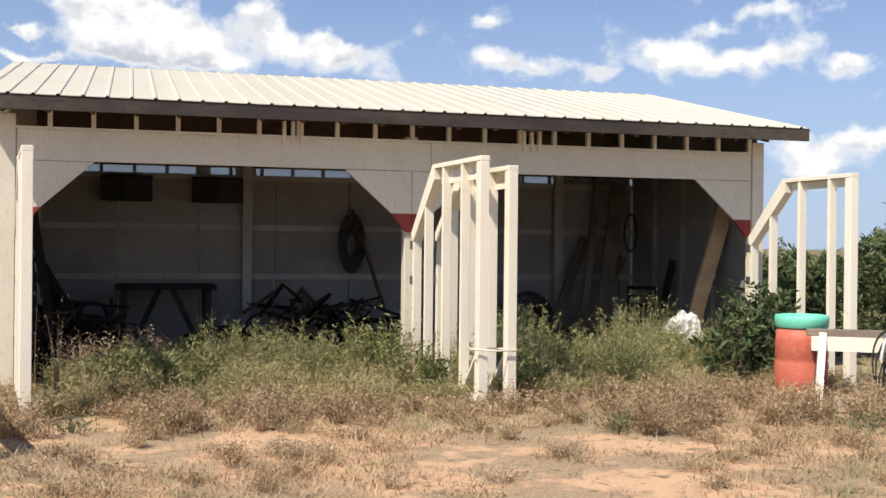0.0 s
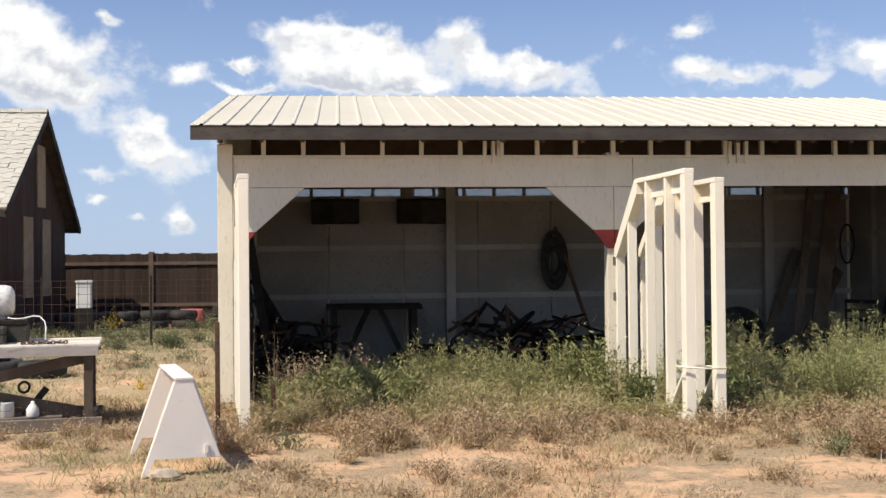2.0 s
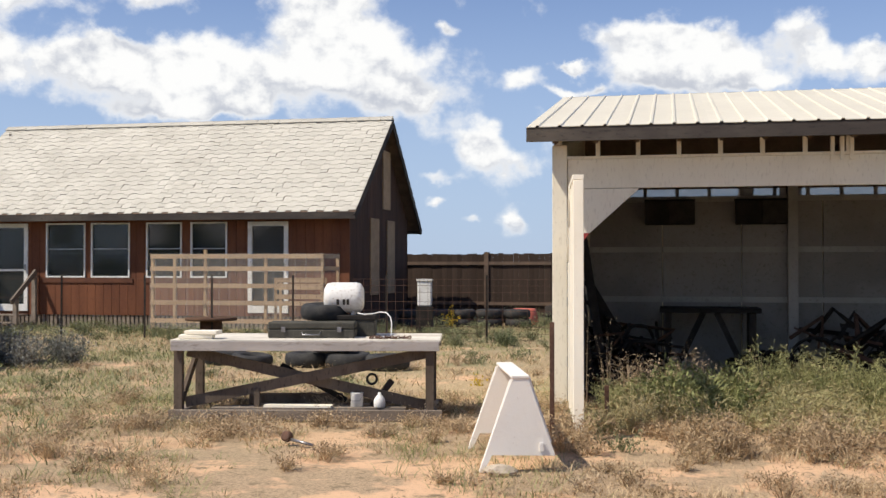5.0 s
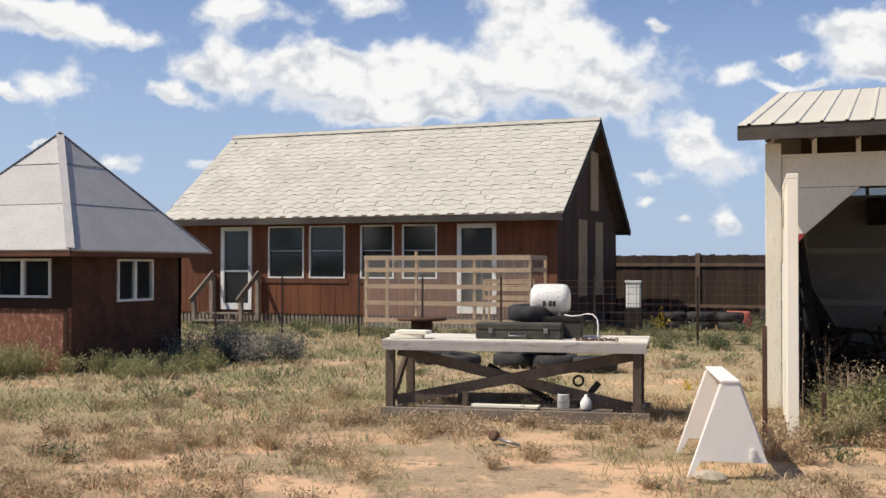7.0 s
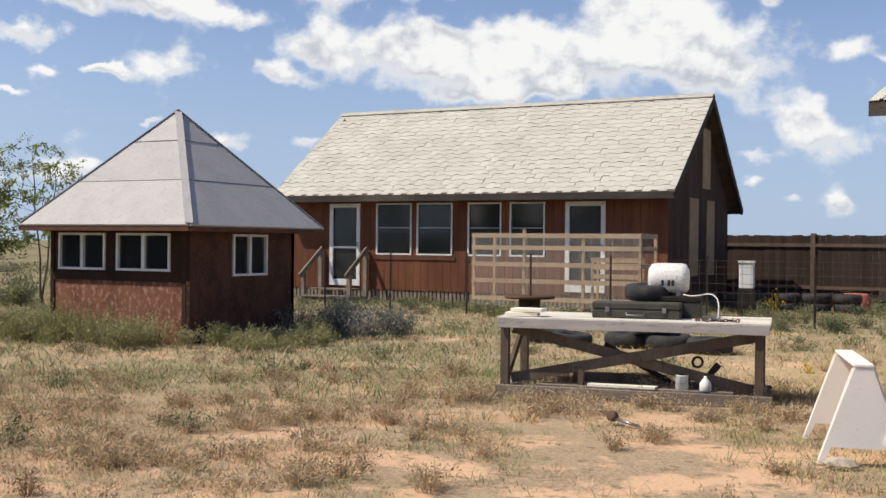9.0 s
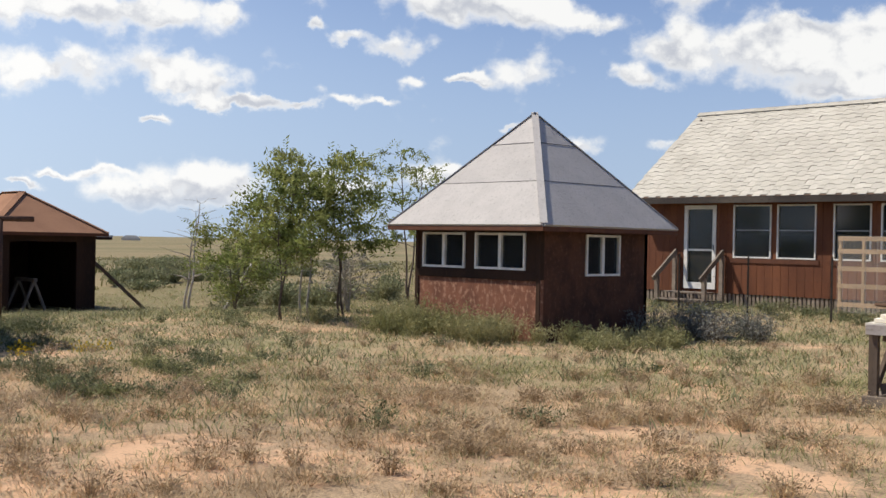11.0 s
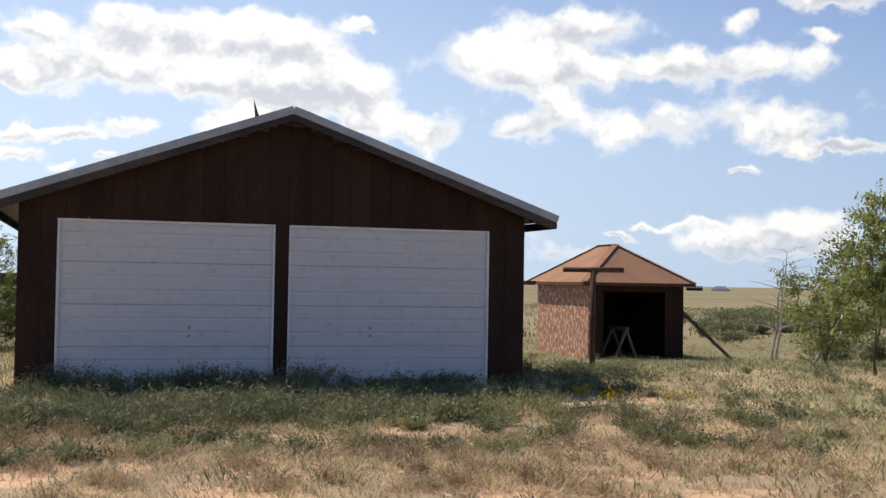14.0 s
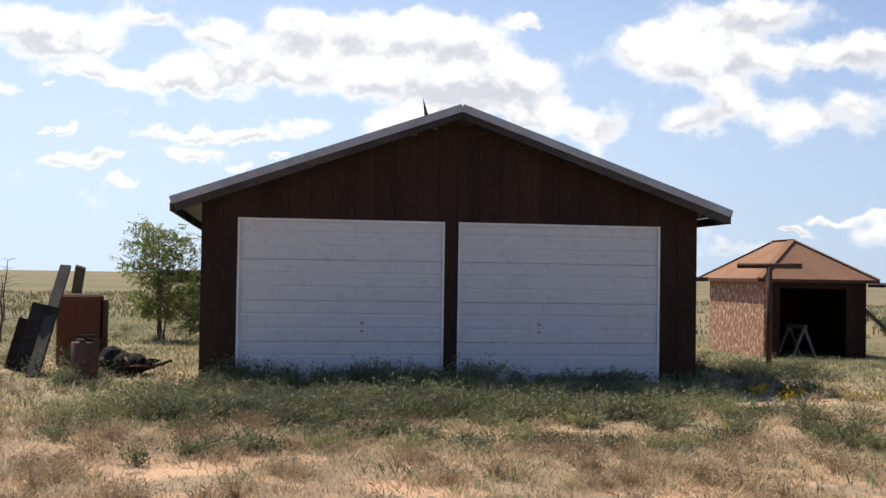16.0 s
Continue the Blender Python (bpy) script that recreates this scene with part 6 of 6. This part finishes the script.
def joined(name, sets, material, label, category):
    """sets: (verts, quads, tris) triples, joined into one object of plants."""
    vs, qs, ts, off = [], [], [], 0
    for v, q, t in sets:
        vs.append(v)
        if len(q):
            qs.append(q + off)
        if len(t):
            ts.append(t + off)
        off += len(v)
    me = mesh_from(name, np.concatenate(vs), np.concatenate(qs) if qs else np.zeros((0, 4), int), np.concatenate(ts) if ts else np.zeros((0, 3), int), material)
    return tagged(new(name, me), label, category, kind="stuff")


BUILT = ((SX0 - 0.02, SX1 + 0.02, SY0 + 0.5, SY1), (-13.15, -10.45, 12.1, 14.8), (HX0, HX1, HY0 - 0.05, HY1), (-30.0, -25.95, 10.5, 13.0))


def free(x, y):
    ok = np.ones(len(x), bool)
    for a, b, c, d in BUILT:
        ok &= ~((x > a) & (x < b) & (y > c) & (y < d))
    g = radians(93.1)
    u, p = x * math.cos(g) + y * math.sin(g), -x * math.sin(g) + y * math.cos(g)
    ok &= ~((u > -0.9) & (u < 5.9) & (p > 14.6) & (p < 22.2))
    return ok


def patchy(x, y, scale, seed):
    return np.array([noise.fractal(Vector((a * scale + seed, b * scale, seed * 1.7)), 1.0, 2.0, 3) for a, b in zip(x, y)])


def sector(n, r0, r1, a0=-44, a1=108):
    a = np.radians(RNG.uniform(a0, a1, n))
    r = np.sqrt(RNG.uniform(r0 * r0, r1 * r1, n))
    return -np.sin(a) * r, np.cos(a) * r


def tufts(name, n, r0, r1, per, h0, h1, width, spread, material, label, keep, lean=0.7, a0=-44, a1=108):
    x, y = sector(n, r0, r1, a0, a1)
    k = free(x, y)
    x, y = x[k], y[k]
    k = keep(x, y)
    x, y = x[k], y[k]
    z = ground_many(x, y)
    m = len(x)
    H = RNG.uniform(h0, h1, m) * RNG.uniform(0.7, 1.3, m)
    X, Y, Z, HH = (np.repeat(q, per) for q in (x, y, z, H))
    t = m * per
    off = RNG.normal(0, spread, (t, 2))
    base = np.stack([X + off[:, 0], Y + off[:, 1], Z - 0.01], -1)
    hgt = HH * RNG.uniform(0.35, 1.0, t)
    az = np.arctan2(off[:, 1], off[:, 0]) + RNG.normal(0, 0.9, t)
    v, q, tr = blades(base, hgt, hgt * RNG.uniform(0.1 if lean < 2 else 0.7, lean, t), width * RNG.uniform(0.6, 1.4, t), az)
    return joined(name, [(v, q, tr)], material, label, "grass")


def bare(x, y):
    """True where tufts grow: the open soil is left bare in broken patches, most of all close to the camera."""
    r = np.hypot(x, y)
    m = patchy(x, y, 0.62, 3.1) + 0.55 * patchy(x, y, 1.7, 8.0) + 0.4 * patchy(x, y, 4.5, 2.0)
    return RNG.random(len(x)) < np.clip(0.5 + 4.0 * (m + 0.06 + 0.08 * (r - 7.5) + 0.14 * (x < -3)), 0.03, 1)


def greener(x, y):
    r = np.hypot(x, y)
    return RNG.random(len(x)) < np.clip(0.58 + 1.9 * patchy(x, y, 0.28, 11.3) + 0.05 * (r - 13) + 0.40 * (x < -6), 0.05, 1)


def browner(x, y):
    return bare(x, y) & (RNG.random(len(x)) < np.clip(0.75 - 1.5 * patchy(x, y, 0.28, 11.3) - 0.3 * (x < -6), 0.15, 1))


tufts("dry_grass", 17000, 5.0, 13, 11, 0.035, 0.12, 0.006, 0.06, M["drygrass"], "short dry tan grass in tufts over sandy soil", browner, 2.8)
tufts("dry_grass", 19000, 13, 34, 8, 0.04, 0.13, 0.013, 0.12, M["drygrass"], "short dry tan grass in tufts over sandy soil", browner, 3.0)
tufts("green_grass", 8000, 6.0, 13, 12, 0.04, 0.12, 0.006, 0.06, M["greengrass"], "short yellow-green grass in tufts", lambda x, y: bare(x, y) & greener(x, y), 2.6)
tufts("sage_grass", 11000, 8, 30, 9, 0.04, 0.16, 0.011, 0.11, M["sage"], "short grey-green grass in tufts", lambda x, y: greener(x, y) & (x < -4), 2.6, 10, 108)
tufts("green_grass", 17000, 11.5, 36, 9, 0.04, 0.14, 0.013, 0.13, M["greengrass"], "short yellow-green grass in tufts", greener, 3.0)
tufts("dry_grass", 2200, 0.9, 5.2, 12, 0.03, 0.09, 0.006, 0.06, M["drygrass"], "short dry tan grass in tufts over sandy soil", browner, 1.7, -180, 180)
tufts("dry_grass", 3500, 5.2, 16, 9, 0.04, 0.12, 0.010, 0.08, M["drygrass"], "short dry tan grass in tufts over sandy soil", browner, 1.6, 108, 316)
tufts("dry_grass", 5200, 4.6, 11, 12, 0.03, 0.10, 0.006, 0.08, M["drygrass"], "short dry tan grass in tufts over sandy soil", lambda x, y: patchy(x, y, 0.9, 5.5) > -0.05, 2.8, 44, 108)
tufts("prairie_grass", 6500, 34, 75, 6, 0.12, 0.30, 0.05, 0.25, M["prairie"], "far prairie grass", lambda x, y: patchy(x, y, 0.06, 4.0) > -0.05, 1.2)
tufts("prairie_grass", 5500, 34, 75, 6, 0.12, 0.28, 0.05, 0.25, M["prairie"], "far dry prairie grass", lambda x, y: patchy(x, y, 0.06, 4.0) < 0.08, 1.2)


def bushes(name, spots, material, label, stems=34, per=16, leaf=0.045, fat=0.3, droop=0.5, stemmat=None, width=0.006, loose=None):
    """Weeds with many thin stems and small leaves. spots: x, y, radius, height."""
    sets, wood = [], []
    for x, y, r, h in spots:
        n = max(8, int(stems * (0.5 + r)))
        az = RNG.uniform(0, 2 * math.pi, n)
        reach = r * np.sqrt(RNG.uniform(0.02, 1, n))
        hh = h * RNG.uniform(0.55, 1.0, n) * (1 - 0.35 * (reach / r) ** 2)
        g = ground_z(x, y)
        base = np.stack([x + 0.25 * reach * np.cos(az), y + 0.25 * reach * np.sin(az), np.full(n, g - 0.01)], -1)
        v, q, t = blades(base, hh, reach * 0.75, np.full(n, width), az)
        wood.append((v, q, t))
        s = RNG.uniform(0.18, 1.0, (n, per))
        out = np.stack([np.cos(az), np.sin(az)], -1)
        c = np.empty((n, per, 3))
        c[:, :, :2] = base[:, None, :2] + out[:, None, :] * (reach * 0.75)[:, None, None] * (s ** 1.6)[:, :, None]
        c[:, :, 2] = g + hh[:, None] * s
        c += RNG.normal(0, loose or 0.035 + 0.03 * r, c.shape)
        d = RNG.normal(0, 1, c.shape)
        d[:, :, :2] += out[:, None, :] * 0.8
        d[:, :, 2] += 0.8
        c[:, :, 2] = np.maximum(c[:, :, 2], g + 0.01)
        size = leaf * RNG.uniform(0.6, 1.5, n * per)
        lv, lq = leaves(c.reshape(-1, 3), d.reshape(-1, 3), size, fat)
        sets.append((lv, lq, np.zeros((0, 3), int)))
    joined(name, sets + ([] if stemmat else wood), material, label, "weeds")
    if stemmat:
        joined(name + "_stems", wood, stemmat, label, "weeds")


def spots(n, x0, x1, y0, y1, r0, r1, h0, h1):
    return [(RNG.uniform(x0, x1), RNG.uniform(y0, y1), RNG.uniform(r0, r1), RNG.uniform(h0, h1)) for _ in range(n)]


# weeds before and inside the shed's opening
bushes("green_weeds", spots(14, -0.7, 2.9, 10.4, 11.4, 0.22, 0.42, 0.25, 0.50) + spots(40, 3.5, 6.3, 10.0, 11.5, 0.28, 0.55, 0.5, 0.95) + spots(14, -0.6, 6.0, 11.3, 12.0, 0.25, 0.45, 0.45, 0.8)
       + [(2.0, 11.2, 0.4, 0.72), (1.75, 11.5, 0.4, 0.78), (1.0, 11.5, 0.35, 0.85), (2.3, 11.2, 0.35, 0.75), (5.75, 11.5, 0.55, 1.15), (5.3, 11.2, 0.5, 0.98), (4.4, 11.4, 0.45, 0.98), (4.1, 11.6, 0.4, 0.9)],
       M["weed"], "feathery green weeds before the open shed", 56, 46, 0.046, 0.13, loose=0.020)
bushes("dark_weeds", spots(7, -0.6, 0.9, 10.4, 11.2, 0.25, 0.42, 0.40, 0.66) + [(2.62, 10.9, 0.32, 0.95), (2.72, 10.5, 0.28, 0.8), (2.45, 11.2, 0.3, 0.85), (3.6, 10.4, 0.4, 0.62), (3.8, 10.0, 0.4, 0.5), (3.62, 9.8, 0.3, 0.42), (2.9, 10.1, 0.2, 0.6)],
       M["nettle"], "dark leafy weeds beside the door leaves", 40, 26, 0.06, 0.28, loose=0.035)
bushes("yellowing_weeds", spots(72, -0.7, 6.8, 9.5, 11.0, 0.22, 0.45, 0.18, 0.46) + spots(10, 0.6, 2.6, 10.6, 11.6, 0.2, 0.35, 0.35, 0.5), M["straw"], "yellowing weeds before the open shed", 50, 22, 0.05, 0.14, loose=0.022)
bushes("dry_weeds", spots(70, -0.9, 7.6, 8.6, 10.0, 0.18, 0.38, 0.14, 0.32) + spots(40, 4.0, 8.0, 7.8, 9.4, 0.18, 0.36, 0.18, 0.40) + spots(18, 5.3, 7.6, 7.7, 8.5, 0.2, 0.36, 0.30, 0.48), M["brownweed"], "dry brown weeds before the shed", 60, 16, 0.032, 0.25, loose=0.018)
bushes("tumbleweed", [(0.22, 11.2, 0.36, 0.78), (0.02, 11.3, 0.30, 0.70), (1.55, 11.9, 0.28, 0.62), (1.35, 12.0, 0.22, 0.55), (-0.35, 11.5, 0.3, 0.65)], M["tan"], "pale dead tumbleweed in the shed's opening", 110, 16, 0.035, 0.2, loose=0.03)
bushes("thin_weeds", [(-0.75, 10.9, 0.12, 1.15), (-0.55, 11.2, 0.15, 1.3), (0.95, 11.3, 0.12, 0.85), (2.75, 10.3, 0.15, 1.05), (2.8, 10.6, 0.15, 0.95)], M["tan"], "thin dry stalks by the door leaves", 14, 8, 0.03, 0.3)
# low weeds over the yard
bushes("brown_weeds", [(x, y, RNG.uniform(0.14, 0.36), RNG.uniform(0.09, 0.22)) for x, y in zip(*np.concatenate([sector(400, 5.6, 12.5), sector(110, 5.2, 10.5, 10, 108)], 1)) if free(np.array([x]), np.array([y]))[0] and bare(np.array([x]), np.array([y]))[0]],
       M["brownweed"], "low twiggy brown weeds on bare soil", 66, 7, 0.024, 0.3, width=0.005, loose=0.014)
bushes("low_weeds", [(x, y, RNG.uniform(0.12, 0.30), RNG.uniform(0.08, 0.20)) for x, y in zip(*sector(300, 5.8, 17)) if free(np.array([x]), np.array([y]))[0] and bare(np.array([x]), np.array([y]))[0]], M["tan"], "low brownish weeds scattered over the yard", 42, 9, 0.024, 0.3, loose=0.015)
bushes("low_green_weeds", [(x, y, RNG.uniform(0.15, 0.36), RNG.uniform(0.12, 0.28)) for x, y in zip(*sector(240, 8.5, 30)) if free(np.array([x]), np.array([y]))[0]], M["sage"], "low grey-green weeds scattered over the yard", 40, 10, 0.034, 0.3, loose=0.02)
# weeds round table, hut, garage
bushes("table_weeds", spots(24, -4.9, -1.6, 9.1, 9.75, 0.15, 0.3, 0.06, 0.15) + spots(16, -4.4, -2.2, 10.3, 11.2, 0.15, 0.3, 0.15, 0.3), M["tan"], "dry weeds round the work table", 40, 10, 0.03, 0.25)
bushes("hut_weeds", spots(34, -13.4, -10.7, 11.1, 12.0, 0.25, 0.5, 0.34, 0.72) + spots(18, -10.35, -8.8, 11.6, 13.6, 0.2, 0.38, 0.22, 0.42) + spots(12, -15.5, -13.2, 11.5, 14, 0.3, 0.5, 0.2, 0.45), M["greengrass"], "green weeds at the hut's foot", 44, 18, 0.05, 0.2, loose=0.025)
bushes("grey_shrub", [(-10.0, 14.2, 0.5, 0.62), (-9.5, 14.7, 0.55, 0.7), (-9.0, 14.4, 0.45, 0.55), (-8.6, 14.9, 0.4, 0.5), (-9.9, 15.2, 0.6, 0.75), (-9.2, 15.6, 0.5, 0.6)], M["shrubleaf"], "grey-green shrub beside the hut", 80, 22, 0.04, 0.35, stemmat=M["bark"])


def by_garage(n, u0, u1, p0, p1, r0, r1, h0, h1):
    g = radians(93.1)
    return [(u * math.cos(g) - p * math.sin(g), u * math.sin(g) + p * math.cos(g), r, h) for u, p, r, h in spots(n, u0, u1, p0, p1, r0, r1, h0, h1)]


bushes("garage_weeds", by_garage(34, -0.6, 3.0, 13.8, 14.45, 0.2, 0.40, 0.20, 0.48) + by_garage(12, 3.0, 5.4, 13.9, 14.45, 0.2, 0.3, 0.15, 0.36) + by_garage(60, -2.0, 5.6, 10.4, 12.5, 0.22, 0.48, 0.14, 0.34) + by_garage(46, -1.2, 3.4, 10.6, 12.6, 0.28, 0.5, 0.22, 0.40) + by_garage(60, -3.4, 7.5, 8.8, 11.4, 0.15, 0.35, 0.08, 0.20) + by_garage(24, 3.5, 6.8, 12.8, 14.4, 0.2, 0.4, 0.10, 0.24) + by_garage(26, 5.8, 8.0, 14.6, 17.0, 0.25, 0.45, 0.15, 0.36),
       M["sage"], "grey-green weeds before the garage doors", 44, 12, 0.055, 0.16, loose=0.022)
bushes("garage_green_weeds", by_garage(30, -1.8, 4.8, 10.4, 12.8, 0.22, 0.45, 0.12, 0.34) + by_garage(20, -3, 8, 8.8, 11, 0.2, 0.4, 0.08, 0.18), M["weed"], "green weeds before the garage doors", 46, 18, 0.05, 0.14, loose=0.022)
bushes("scrap_weeds", spots(16, -17.5, -14.0, -4.6, -2.2, 0.2, 0.35, 0.2, 0.45) + spots(14, -15.5, -12.5, -3.5, -0.8, 0.2, 0.35, 0.12, 0.28), M["sage"], "pale weeds round discarded boards", 44, 14, 0.04, 0.22)
bushes("fence_weeds", spots(46, -14, -1.5, 19.5, 23.4, 0.2, 0.4, 0.15, 0.35) + spots(16, -6.5, -1.5, 23.5, 29.5, 0.25, 0.45, 0.2, 0.5), M["sage"], "weeds along the wire fence", 40, 14, 0.05, 0.25)
bushes("yellow_flowers", spots(3, -2.6, -1.4, 12.5, 14.5, 0.08, 0.14, 0.12, 0.22) + by_garage(10, 6.0, 7.6, 12.4, 13.4, 0.1, 0.2, 0.08, 0.16) + [(-4.8, 24.8, 0.2, 0.75), (-4.9, 24.9, 0.25, 0.6)], M["yellow"], "small yellow flowers in the grass", 6, 8, 0.028, 0.8)


# ---- trees ----
def tree(name, x, y, height, trunks, crown_r, leafmat, barkmat, label, sprays, leaflet=0.045, spray=0.20, leaf_from=0.35, droop=0.15, category="tree", thick=0.035):
    """Slender stems that fork into limbs and twigs, each twig carrying sprays of leaflets."""
    s = thing(name, x, y, ground_z(x, y), 0, label, category)
    bm = bmesh.new()
    tips = []
    for k in range(trunks):
        a = random.uniform(0, 2 * math.pi)
        lean = random.uniform(0.05, 0.35) * crown_r
        h = height * random.uniform(0.72, 1.0)
        p = Vector((random.uniform(-0.12, 0.12) * crown_r, random.uniform(-0.12, 0.12) * crown_r, -0.03))
        pts, rad = [], []
        n = 9
        for i in range(n + 1):
            t = i / n
            pts.append(p + Vector((math.cos(a) * lean * t + 0.05 * noise.noise((t * 4, k, 1)), math.sin(a) * lean * t + 0.05 * noise.noise((t * 4, k, 9)), h * t)))
            rad.append(thick * height / 3 * (1 - 0.85 * t) + 0.004)
        tube(bm, pts, rad, 7)
        for i in range(2, n + 1):
            for _ in range(3):
                t = i / n
                if t < leaf_from:
                    continue
                b = random.uniform(0, 2 * math.pi)
                L = crown_r * random.uniform(0.45, 1.0) * (1.15 - 0.6 * abs(t - 0.6) / 0.4 * 0.8)
                q0 = pts[i]
                q = []
                for j in range(5):
                    u = j / 4
                    q.append(q0 + Vector((math.cos(b) * L * u, math.sin(b) * L * u, 0.40 * L * u - droop * L * u * u + 0.04 * noise.noise((u * 3, b, i)))))
                tube(bm, q, [max(0.003, rad[i] * 0.5 * (1 - 0.85 * j / 4)) for j in range(5)], 5)
                for j in (2, 3, 4):
                    tips.append((q[j], Vector((math.cos(b), math.sin(b), 0.2))))
        tips.append((pts[-1], Vector((0, 0, 1))))
    part("trunk", bm, barkmat, s)
    if not leafmat:
        return s
    sets = []
    k = 9
    T_ = [tips[i] for i in RNG.integers(0, len(tips), sprays)]
    c0 = np.array([t[0][:] for t in T_]) + RNG.normal(0, 0.05 * crown_r, (sprays, 3))
    d = np.array([t[1][:] for t in T_]) + RNG.normal(0, 0.8, (sprays, 3))
    d[:, 2] -= 0.45
    d /= np.linalg.norm(d, axis=1, keepdims=True)
    side = np.cross(d, RNG.normal(size=(sprays, 3)))
    side /= np.linalg.norm(side, axis=1, keepdims=True)
    u = np.linspace(0.05, 1, k)
    sign = np.where(np.arange(k) % 2, 1, -1)
    L = spray * RNG.uniform(0.6, 1.3, sprays)
    c = c0[:, None] + d[:, None] * (u[None, :] * L[:, None])[..., None] + side[:, None] * (sign[None, :, None] * leaflet * 0.45)
    along = d[:, None] * 0.6 + side[:, None] * sign[None, :, None] + RNG.normal(0, 0.25, (sprays, k, 3))
    lv, lq = leaves(c.reshape(-1, 3), along.reshape(-1, 3), leaflet * RNG.uniform(0.8, 1.6, sprays * k), 0.36)
    me = mesh_from("crown", lv, lq, np.zeros((0, 3), int), leafmat)
    o = new("crown", me)
    o.parent = s
    return s


tree("locust_tree", -15.95, 11.55, 2.55, 2, 1.0, M["treeleaf"], M["bark"], "young green locust tree with slender stems", 520, 0.075, 0.30, thick=0.020)
tree("locust_tree", -16.35, 12.35, 3.0, 2, 1.0, M["treeleaf"], M["palebark"], "young green locust tree with pale stem", 600, 0.075, 0.30, thick=0.020)
tree("locust_tree", -16.0, 12.95, 2.9, 2, 1.0, M["treeleaf"], M["bark"], "young green locust tree near the hut", 500, 0.075, 0.30, thick=0.020)
tree("locust_tree", -19.0, 12.6, 1.8, 3, 0.9, M["treeleaf"], M["bark"], "low bushy locust behind young trees", 520, 0.07, 0.26, 0.1, thick=0.02)
tree("locust_tree", -18.4, 16.8, 3.6, 2, 1.1, M["treeleaf"], M["bark"], "young locust tree behind the hut", 300, 0.08, 0.28, 0.4, thick=0.02)
tree("bare_tree", -21.9, 13.2, 2.6, 2, 0.8, None, M["palebark"], "dead pale leafless young tree", 0, leaf_from=0.3, thick=0.034)
tree("bare_shrub", -17.2, 14.0, 1.2, 8, 0.85, M["shrubleaf"], M["palebark"], "half-bare grey shrub with many thin stems", 90, 0.05, 0.15, 0.3, category="shrub", thick=0.03)
tree("round_tree", -23.4, -3.35, 2.35, 8, 0.75, M["treeleaf"], M["bark"], "bushy green young tree beside the garage", 820, 0.065, 0.2, 0.12, -0.15, thick=0.018)
tree("round_bush", -22.9, -2.5, 1.3, 7, 0.6, M["treeleaf"], M["bark"], "low green bush at the garage corner", 600, 0.06, 0.18, 0.05, 0.0, category="bush", thick=0.02)
tree("bare_sapling", -22.5, -6.3, 1.7, 2, 0.35, None, M["bark"], "thin leafless sapling at the yard's edge", 0, leaf_from=0.3)
tree("orchard_bush", 6.62, 10.45, 1.2, 5, 0.42, M["peachleaf"], M["bark"], "dense dark green orchard bush by the shed", 180, 0.085, 0.2, 0.1, 0.25, category="bush")
tree("orchard_bush", 6.25, 10.15, 0.75, 4, 0.36, M["peachleaf"], M["bark"], "low dark green orchard bush by the shed", 100, 0.085, 0.2, 0.1, 0.25, category="bush")
tree("orchard_tree", 9.5, 13.2, 1.5, 5, 0.9, M["peachleaf"], M["bark"], "dark green orchard tree beside the shed", 600, 0.09, 0.22, 0.1, 0.25)
tree("orchard_tree", 10.9, 13.4, 2.1, 5, 0.85, M["peachleaf"], M["bark"], "dark green orchard tree beside the shed", 650, 0.09, 0.22, 0.1, 0.25)
tree("orchard_tree", 9.3, 15.4, 1.35, 5, 1.0, M["peachleaf"], M["bark"], "dark green orchard tree behind the barrel", 450, 0.09, 0.22, 0.1, 0.25)
bushes("far_bushes", [(-46 + RNG.uniform(-5, 5), 27 + RNG.uniform(-7, 9), RNG.uniform(0.6, 1.1), RNG.uniform(0.3, 0.55)) for _ in range(22)] + [(-33 + RNG.uniform(-3, 3), 21 + RNG.uniform(-4, 6), RNG.uniform(0.5, 0.9), RNG.uniform(0.3, 0.65)) for _ in range(16)]
       + [(-21 + RNG.uniform(-2, 2), 16.5 + RNG.uniform(-2, 3), RNG.uniform(0.4, 0.7), RNG.uniform(0.4, 0.8)) for _ in range(12)], M["farleaf"], "far belt of grey-green bushes", 60, 16, 0.11, 0.3, loose=0.06)
leaning("leaning_pole", (-20.5, 13.10, -0.45), (-20.5, 14.02, 0.85), 0.06, 0.06, M["palebark"], "grey pole leaning between young trees", "pole", "", (1, 0, 0))

# ---- distance ----
fx = thing("far_building", -332, 180, -0.3, 61, "long low white farm building far away", "building")
part("wall", box(-3, 3, -3, 3, 0, 0.9), M["whiteframe"], fx)
bm = bmesh.new()
prism(bm, [(-3.2, 0.9), (3.2, 0.9), (1.6, 1.9), (-1.6, 1.9)], -3.4, 3.4)
part("roof", bm, M["whiteframe"], fx)
for u in (8.5, 15.0):
    fb = thing("far_barn", -332 + u * -0.48, 180 - u * 0.87, -0.3, 61, "low dark farm shed far away", "building")
    part("wall", box(-2.6, 2.6, -3, 3, 0, 1.2), M["darksiding"], fb)
    part("roof", box(-2.8, 2.8, -3.3, 3.3, 1.2, 1.8), M["galv"], fb)
fb = thing("far_barn", -150, -19.5, 0, 97, "low dark farm shed far on the plain", "building")
part("wall", box(-2.5, 2.5, -2, 2, 0, 1.3), M["darksiding"], fb)
part("roof", box(-2.8, 2.8, -2.3, 2.3, 1.3, 1.7), M["fascia"], fb)
